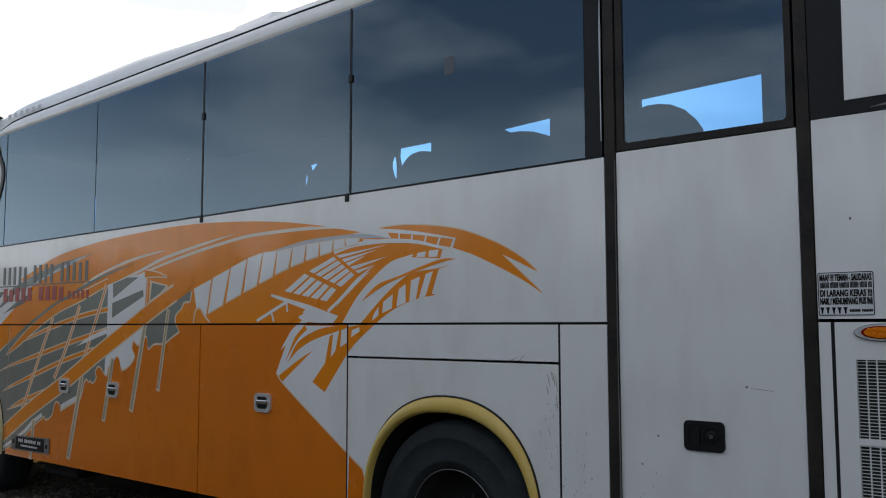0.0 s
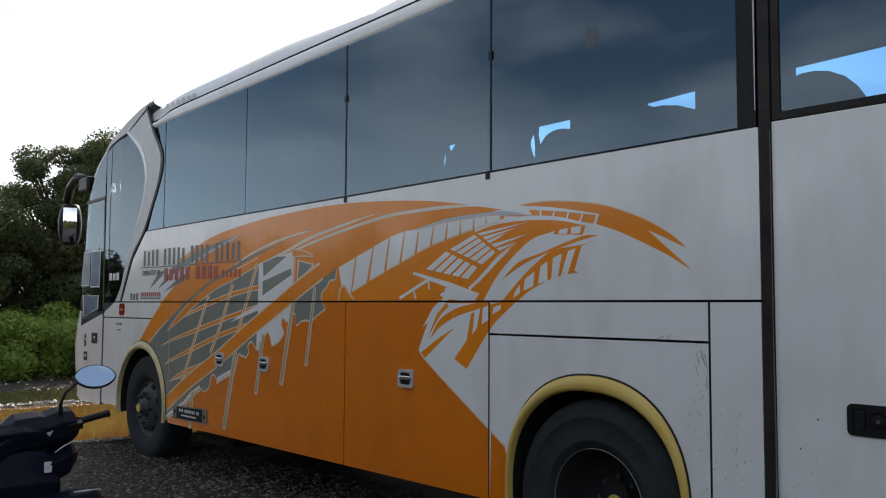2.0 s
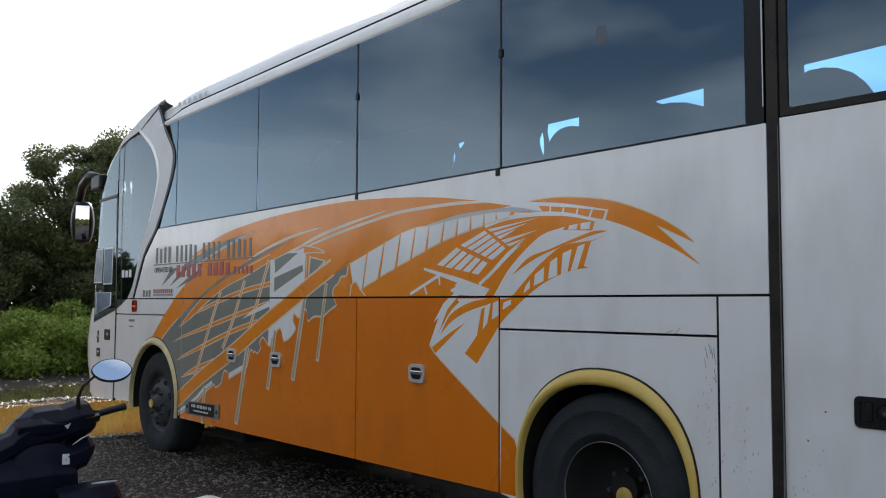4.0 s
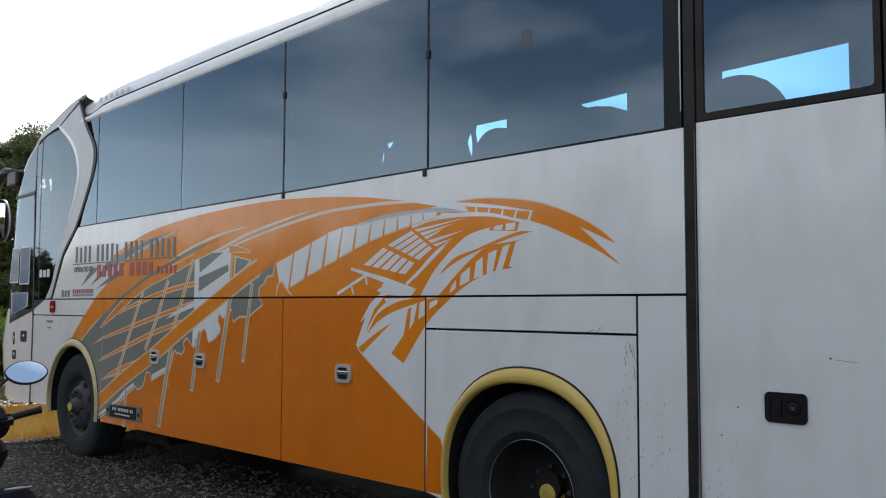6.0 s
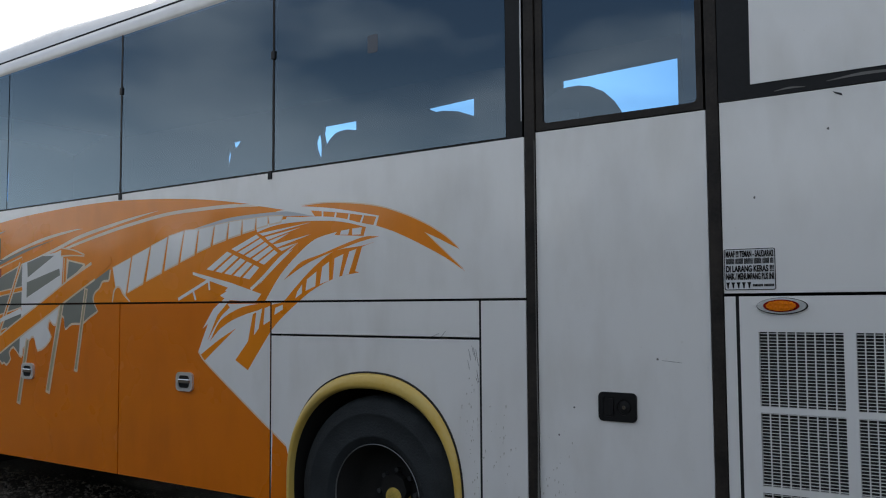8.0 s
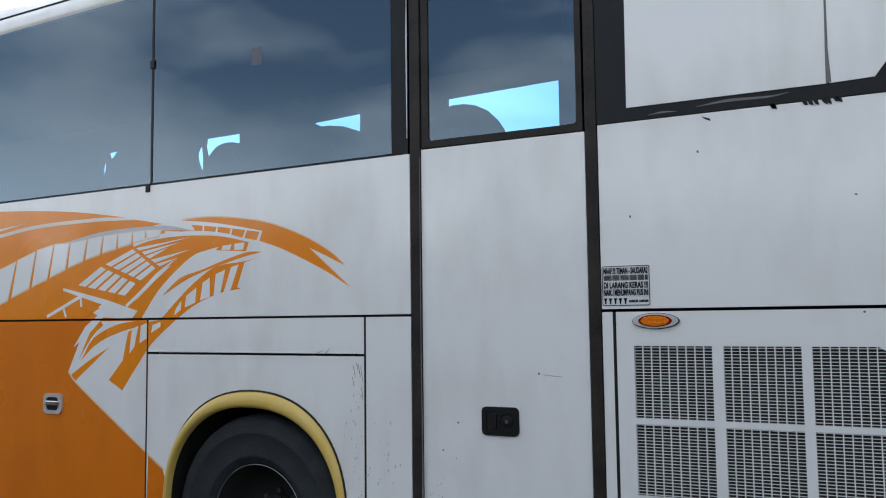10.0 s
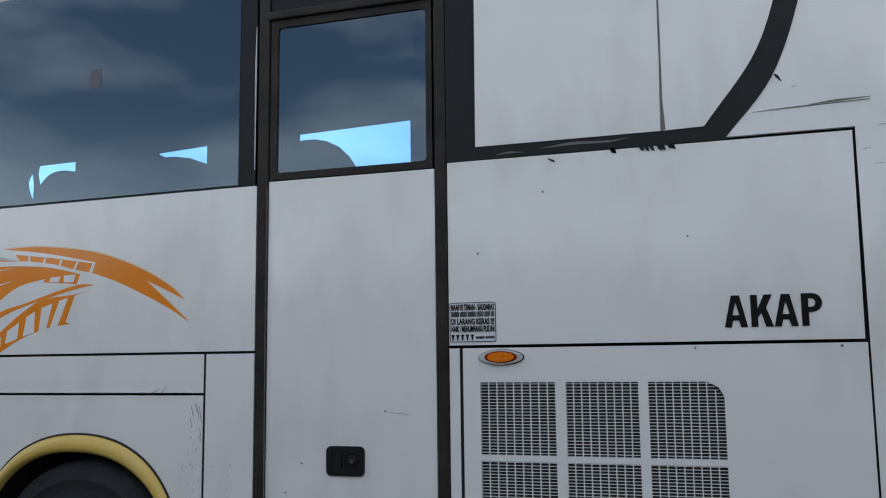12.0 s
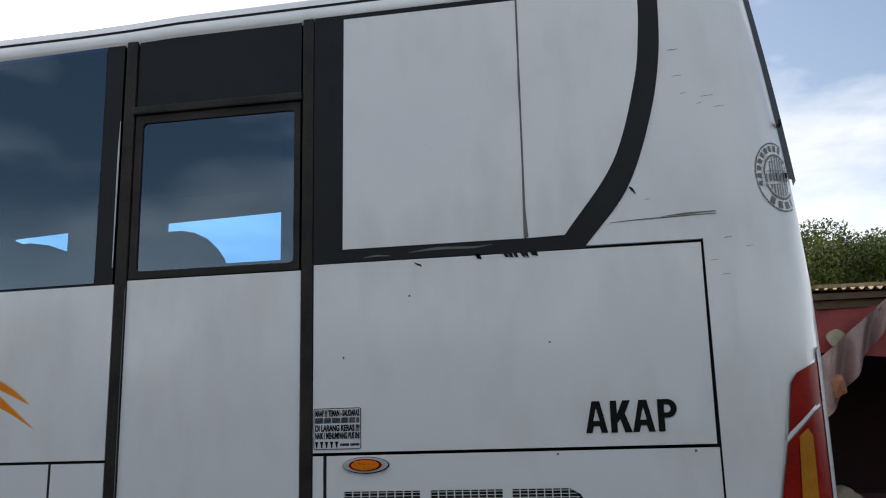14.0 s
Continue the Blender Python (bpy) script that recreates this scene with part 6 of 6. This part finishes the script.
def pebbles_and_shore_glint():
    """Washed pale stones on bar and bank; the near-shore row paints the wet-edge glint."""
    rnd = np.random.RandomState(23)
    spots = [(-12.25 + 0.20 * noise.noise(Vector((y * 0.6, 9, 2))) + rnd.normal() * 0.11, y) for y in rnd.uniform(-3.0, 7.0, 1000)]
    # glint of the wet near shore, put in as a row of pale stones
    spots += [(-7.72 + 0.10 * math.sin(y * 0.9) + 0.10 * noise.noise(Vector((y, 3, 1))) - 0.02 + rnd.normal() * 0.05, y) for y in rnd.uniform(-2.5, 3.5, 1500)]
    spots += [(rnd.uniform(-18.5, -14.8), rnd.uniform(-2.5, 7.0)) for _ in range(380)]
    octa = np.array([(1, 0, 0), (-1, 0, 0), (0, 1, 0), (0, -1, 0), (0, 0, 1), (0, 0, -1)], float)
    tri = np.array([(0, 2, 4), (2, 1, 4), (1, 3, 4), (3, 0, 4), (2, 0, 5), (1, 2, 5), (3, 1, 5), (0, 3, 5)])
    verts, faces = [], []
    for k, (x, y) in enumerate(spots):
        size = 0.010 + 0.024 * rnd.rand() ** 2
        verts.append(octa * (1 + 0.3 * rnd.normal(size=(6, 1))) * size * (1, 1.2, 0.7) + (x, y, max(zone(x, y), -0.058) + size * 0.3))
        faces.append(tri + 6 * k)
    me = bpy.data.meshes.new("pebbles_and_shore_glint")
    me.from_pydata(np.concatenate(verts).tolist(), [], np.concatenate(faces).tolist())
    me.materials.append(material("washed_stone_and_glint", (0.42, 0.39, 0.33), 0.5, spread=0.4, scale=9))
    tagged(new("pebbles_and_shore_glint", me), "pale washed pebbles on the bar and bank, with a row painting the near shore's glint", "pebbles", kind="stuff")


pebbles_and_shore_glint()

# ---- stall behind the bus ----
stall = thing("market_stall", "open stall with rusty corrugated roof and red awning", "stall", at=(0, 0, 0))
RUST = material("rusty_sheet", (0.55, 0.42, 0.20), 0.7, color2=(0.16, 0.09, 0.05), scale=4, bump=0.3)
WOOD = material("weathered_wood", (0.16, 0.10, 0.06), 0.8, spread=0.5, scale=5, bump=0.4)
REDCLOTH = material("faded_red_awning", (0.38, 0.06, 0.05), 0.8, color2=(0.22, 0.05, 0.05), scale=3, bump=0.2)
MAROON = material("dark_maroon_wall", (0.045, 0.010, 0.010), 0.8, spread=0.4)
TARP = material("milky_plastic_sheet", (0.20, 0.115, 0.10), 0.35, color2=(0.30, 0.21, 0.20), scale=4, bump=0.5, bump_scale=9)
bm = bmesh.new()
cols = []
for k in range(361):
    x = 4.2 + 0.01 * k
    w = 0.017 * math.sin(k * 0.01 * 2 * math.pi / 0.08)
    cols.append([bm.verts.new((x, y, 2.905 + w - 0.03 * (x - 4.5) + 0.16 * (y - 5.1))) for y in (5.1, 6.5, 8.0)]
                + [bm.verts.new((x, y, 2.900 + w - 0.03 * (x - 4.5) + 0.16 * (y - 5.1))) for y in (8.0, 6.5, 5.1)])
for a, b in zip(cols, cols[1:]):
    for k in range(6):
        bm.faces.new((a[k], a[(k + 1) % 6], b[(k + 1) % 6], b[k]))
part("roof_sheet", bm, RUST, stall, "rusty cream corrugated sheet")
part("fascia", boxed(4.2, 7.8, 5.14, 5.18, 2.80, 2.86), WOOD, stall)
part("ridge_sheet", boxed(4.2, 7.8, 5.075, 5.10, 2.902, 2.935), RUST, stall)
part("beam", boxed(4.2, 7.8, 5.22, 5.30, 2.72, 2.80, 0.008), WOOD, stall)
for x, y in ((4.3, 5.3), (7.7, 5.3), (4.3, 7.9), (7.7, 7.9)):
    part("post", boxed(x - 0.05, x + 0.05, y - 0.05, y + 0.05, -0.05, 2.85, 0.006), WOOD, stall)


def cloth(x0, x1, top, low, y, waves, name, mat, parent, label, depth=0.04):
    bm = bmesh.new()
    rows = []
    for i in range(33):
        u = i / 32
        x = x0 + (x1 - x0) * u
        row = []
        for j in range(13):
            v = j / 12
            z = top(u) + (low(u) - top(u)) * v
            row.append(bm.verts.new((x, y + depth * math.sin(waves * u * 6.28 + 2.0 * v) * (0.3 + v) + 0.02 * math.sin(17 * u + 5 * v), z)))
        rows.append(row)
    for a, b in zip(rows, rows[1:]):
        for k in range(12):
            bm.faces.new((a[k], a[k + 1], b[k + 1], b[k]))
    return part(name, bm, mat, parent, label, True)


cloth(4.25, 7.7, lambda u: 2.74, lambda u: 2.28 + 0.03 * math.sin(u * 19), 5.24, 12, "awning", REDCLOTH, stall, "faded red awning cloth")
part("awning_print", plate(spline([(4.55, 2.46), (4.64, 2.52), (4.72, 2.47), (4.70, 2.38), (4.60, 2.36)], 4, True), 5.17, 0.004), material("pale_print", (0.45, 0.40, 0.28), 0.8, spread=0.4), stall)
part("awning_print", plate(spline([(4.80, 2.50), (4.90, 2.54), (4.96, 2.45), (4.86, 2.39)], 4, True), 5.17, 0.004), material("green_print", (0.20, 0.22, 0.10), 0.8, spread=0.4), stall)
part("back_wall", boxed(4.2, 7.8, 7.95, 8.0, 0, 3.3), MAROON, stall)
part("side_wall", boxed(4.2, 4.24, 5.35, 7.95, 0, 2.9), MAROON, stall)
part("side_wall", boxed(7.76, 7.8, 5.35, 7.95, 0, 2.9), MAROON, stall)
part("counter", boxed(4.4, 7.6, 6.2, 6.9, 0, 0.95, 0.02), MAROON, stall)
tarp = thing("plastic_sheet", "torn milky plastic sheet hanging from the awning", "tarpaulin")
cloth(4.36, 5.16, lambda u: 2.18 + 0.66 * u, lambda u: 1.62 + 1.10 * u ** 1.15 + 0.012 * math.sin(u * 23), 5.02, 3, "sheet", TARP, tarp, "", 0.07)
part("rope", tube([(5.00, 5.02, 2.66), (5.12, 5.06, 2.80), (5.2, 5.14, 2.86)], 0.008, 6), WOOD, tarp)
part("patch", blob(bmesh.new(), (4.55, 4.97, 1.98), (0.075, 0.03, 0.10), 2, 0.5, 3), material("orange_bag", (0.42, 0.16, 0.06), 0.5, spread=0.5, scale=8), tarp, "orange bag in the fold")
sack = thing("sack", "pale sack on the stall's counter", "sack")
part("body", blob(bmesh.new(), (4.72, 5.95, 0.80), (0.20, 0.17, 0.22), 3, 0.3, 5), material("pale_sacking", (0.40, 0.34, 0.24), 0.9, spread=0.3, bump=0.4), sack, smooth=True)
part("crate", boxed(4.45, 5.0, 5.75, 6.15, 0.0, 0.62, 0.01), WOOD, stall)

# ---- scooter, seen from behind its handlebar ----
scooter = thing("scooter", "dark blue-black motor scooter parked beside the bus", "scooter", at=(-2.62, -2.1, 0))
NAVY = material("navy_black_plastic", (0.007, 0.009, 0.021), 0.45, spread=0.4, scale=6, bump=0.15, spec=0.13)
SEATV = material("black_vinyl", (0.006, 0.006, 0.007), 0.6, spread=0.3, spec=0.2, bump=0.3, bump_scale=80)


def hull(name, rings, mat, label="", parent=None):
    """A closed body lofted through rings of (x, half width, z low, z high, y centre)."""
    bm = bmesh.new()
    loops = []
    for x, w, z0, z1, yc in rings:
        ring = []
        for k in range(16):
            a = 2 * math.pi * k / 16
            cx, cz = math.copysign(abs(math.cos(a)) ** 0.7, math.cos(a)), math.copysign(abs(math.sin(a)) ** 0.7, math.sin(a))
            ring.append(bm.verts.new((x, yc + w * cx, (z0 + z1) / 2 + (z1 - z0) / 2 * cz)))
        loops.append(ring)
    for a, b in zip(loops, loops[1:]):
        for k in range(16):
            bm.faces.new((a[k], a[(k + 1) % 16], b[(k + 1) % 16], b[k]))
    bm.faces.new(loops[0])
    bm.faces.new(loops[-1][::-1])
    return part(name, bm, mat, parent or scooter, label, True)


def cowl(name, rings, mat, label=""):
    """A faceted body lofted along y through rings of (y, x front, x rear, z low, z high)."""
    bm = bmesh.new()
    loops = []
    for y, x0, x1, z0, z1 in rings:
        h = z1 - z0
        loops.append([bm.verts.new(p) for p in ((x1, y, z0 + 0.2 * h), (x1 + 0.01, y, z0 + 0.62 * h), (x1 - 0.05, y, z0 + 0.9 * h), ((x0 + x1) / 2, y, z1), (x0 + 0.03, y, z0 + 0.85 * h), (x0, y, z0 + 0.5 * h), (x0 + 0.04, y, z0), (x1 - 0.04, y, z0))])
    for a, b in zip(loops, loops[1:]):
        for k in range(8):
            bm.faces.new((a[k], a[(k + 1) % 8], b[(k + 1) % 8], b[k]))
    bm.faces.new(loops[0])
    bm.faces.new(loops[-1][::-1])
    bmesh.ops.bevel(bm, geom=bm.edges[:], offset=0.006, segments=2, affect="EDGES", profile=0.6)
    return part(name, bm, mat, scooter, label)


cowl("handlebar_cowl", [(-0.50, -0.06, 0.04, 0.62, 0.73), (-0.38, -0.10, 0.09, 0.64, 0.795), (-0.285, -0.14, 0.11, 0.70, 0.835), (-0.265, -0.15, 0.11, 0.71, 0.865), (-0.17, -0.17, 0.11, 0.74, 0.948), (-0.06, -0.17, 0.12, 0.76, 0.958), (-0.035, -0.14, 0.12, 0.77, 0.952), (0.03, -0.12, 0.13, 0.79, 0.975), (0.10, -0.10, 0.12, 0.80, 0.972), (0.125, -0.08, 0.10, 0.81, 0.94), (0.14, -0.05, 0.07, 0.83, 0.90)], NAVY, "dark handlebar cowl")
cowl("switch_housing", [(0.06, 0.03, 0.13, 0.83, 0.93), (0.10, 0.03, 0.125, 0.84, 0.925), (0.145, 0.04, 0.11, 0.86, 0.92)], PLASTIC)
cowl("instrument_pod", [(-0.26, -0.02, 0.10, 0.80, 0.90), (-0.15, -0.03, 0.13, 0.80, 0.92), (-0.04, -0.02, 0.125, 0.80, 0.91)], NAVY)
cowl("side_wing", [(-0.02, -0.06, 0.12, 0.62, 0.752), (0.04, -0.08, 0.12, 0.61, 0.782), (0.10, -0.08, 0.10, 0.63, 0.800), (0.14, -0.06, 0.05, 0.68, 0.765)], NAVY)
cowl("knee_pocket", [(-0.36, 0.02, 0.14, 0.46, 0.70), (-0.1, 0.04, 0.15, 0.44, 0.73), (0.02, 0.02, 0.13, 0.46, 0.70)], NAVY)
cowl("floor_edge", [(-0.1, 0.05, 0.30, 0.36, 0.55), (0.10, 0.05, 0.28, 0.36, 0.57), (0.20, 0.06, 0.24, 0.36, 0.56), (0.245, 0.08, 0.20, 0.36, 0.51)], NAVY)
hull("leg_shield", [(-0.18, 0.10, 0.35, 0.80, -0.14), (-0.06, 0.19, 0.28, 0.80, -0.14), (0.06, 0.20, 0.28, 0.79, -0.14), (0.12, 0.15, 0.32, 0.77, -0.12)], NAVY, "dark leg shield")
hull("front_cover", [(-0.42, 0.06, 0.42, 0.66, -0.08), (-0.30, 0.15, 0.38, 0.80, -0.08), (-0.15, 0.20, 0.36, 0.84, -0.08)], NAVY)
hull("footboard", [(0.05, 0.22, 0.27, 0.34, -0.08), (0.50, 0.22, 0.27, 0.34, -0.08)], PLASTIC)
hull("saddle", [(0.42, 0.11, 0.46, 0.54, -0.16), (0.56, 0.13, 0.46, 0.56, -0.18), (0.85, 0.12, 0.46, 0.55, -0.20), (1.05, 0.08, 0.48, 0.57, -0.20)], SEATV, "black vinyl saddle")
hull("rear_body", [(0.42, 0.13, 0.28, 0.47, -0.17), (0.75, 0.13, 0.30, 0.47, -0.19), (1.10, 0.06, 0.38, 0.50, -0.20)], NAVY)
part("grip", tube([(0.06, 0.10, 0.885), (0.07, 0.17, 0.905), (0.08, 0.26, 0.925), (0.08, 0.29, 0.93)], [0.018, 0.019, 0.019, 0.021], 10), PLASTIC, scooter, "black rubber grip")
part("grip", tube([(0.06, -0.36, 0.72), (0.08, -0.50, 0.70)], [0.018, 0.020], 10), PLASTIC, scooter)
part("brake_lever", tube([(0.0, 0.12, 0.90), (-0.05, 0.2, 0.90), (-0.06, 0.27, 0.905)], 0.006, 6), PLASTIC, scooter)
part("mirror_stem", tube([(0.09, 0.035, 0.94), (0.10, 0.03, 1.0), (0.11, 0.05, 1.055), (0.12, 0.11, 1.11)], [0.014, 0.009, 0.008, 0.007], 8), PLASTIC, scooter)
shape = [(0.098 * math.copysign(abs(math.cos(a)) ** 0.95, math.cos(a)), 0.057 * math.copysign(abs(math.sin(a)) ** 1.25, math.sin(a))) for a in [2 * math.pi * k / 28 for k in range(28)]]
mir = part("mirror", plate([(x * 1.06, z * 1.08) for x, z in shape], 0.0, 0.035), PLASTIC, scooter, "black rear-view mirror")
mir.matrix_local = pose(0.15, 0.185, 1.138, -18, 0, 72)
part("mirror_glass", plate(shape, -0.003, 0.002), MIRROR, mir)
part("warning_label", plate(rounded(-0.018, 0.018, -0.027, 0.027, 0.004), 0.0, 0.001), STICKER, scooter, "white warning label").matrix_local = pose(0.125, -0.03, 0.685, 0, 0, 80)
part("label_print", plate(rect(-0.012, 0.012, -0.015, 0.012), 0.0, 0.001), SILVER, scooter).matrix_local = pose(0.1265, -0.03, 0.685, 0, 0, 80)
part("badge", plate([(-0.016, 0.0), (0.0, -0.02), (0.016, 0.012), (0.002, 0.004)], 0.0, 0.001), SILVER, scooter).matrix_local = pose(0.135, -0.03, 0.86, 0, 0, 80)
# highlights on the scooter's edges, put in as thin silver rods
part("edge_trim_and_highlight", tube([(0.13, 0.0, 0.757), (0.128, 0.045, 0.786), (0.108, 0.10, 0.802)], [0.002, 0.004, 0.002], 6), SILVER, scooter)
part("edge_trim_and_highlight", tube([(0.25, 0.06, 0.568), (0.25, 0.13, 0.567), (0.23, 0.20, 0.562)], [0.003, 0.006, 0.003], 6), SILVER, scooter)
part("edge_trim_and_highlight", tube([(-0.450, 0.160, 0.650), (-0.300, 0.160, 0.700), (-0.080, 0.150, 0.740)], [0.003, 0.005, 0.003], 6), SILVER, scooter)
for x in (-0.42, 0.98):
    w = part("wheel", lathe([(0.16, -0.05), (0.22, -0.055), (0.255, -0.03), (0.26, 0.0), (0.255, 0.03), (0.22, 0.055), (0.16, 0.05), (0.16, -0.05)], 28, at=(x, -0.08, 0.26)), TYRE, scooter, smooth=True)
    part("rim", lathe([(0.0, -0.03), (0.06, -0.03), (0.15, -0.02), (0.165, -0.04), (0.165, 0.04), (0.0, 0.03)], 20, at=(x, -0.08, 0.26)), RIM, w)
part("fork", tube([(-0.20, -0.08, 0.8), (-0.42, -0.16, 0.26)], 0.02, 8), PLASTIC, scooter)
part("fork", tube([(-0.20, -0.08, 0.8), (-0.42, 0.0, 0.26)], 0.02, 8), PLASTIC, scooter)
part("stand", tube([(0.30, -0.22, 0.28), (0.26, -0.34, 0.0)], 0.012, 6), PLASTIC, scooter)

# front wheel of a second motorcycle with a white mudguard, lower edge of the view
bike = thing("motorcycle", "motorcycle front wheel under a white mudguard", "motorcycle", at=(-2.37, -1.38, -0.085))
part("tyre", lathe([(0.15, -0.04), (0.20, -0.045), (0.235, 0.0), (0.20, 0.045), (0.15, 0.04), (0.15, -0.04)], 28, at=(0, 0, 0.24)), TYRE, bike, smooth=True)
part("rim", lathe([(0.0, -0.02), (0.15, -0.03), (0.15, 0.03), (0.0, 0.02)], 20, at=(0, 0, 0.24)), RIM, bike)
WHITEP = material("white_plastic", (0.75, 0.75, 0.74), 0.3, spread=0.1)
bm = bmesh.new()
rings = []
for k in range(17):
    a = radians(15 + 150 * k / 16)
    rings.append([bm.verts.new((0.30 * math.cos(a) * (1 - 0.06 * j * j), 0.065 * j, 0.21 + 0.29 * math.sin(a) * (1 - 0.06 * j * j))) for j in (-1, -0.5, 0, 0.5, 1)])
for a, b in zip(rings, rings[1:]):
    for k in range(4):
        bm.faces.new((a[k], a[k + 1], b[k + 1], b[k]))
part("mudguard", bm, WHITEP, bike, "white front mudguard", True)
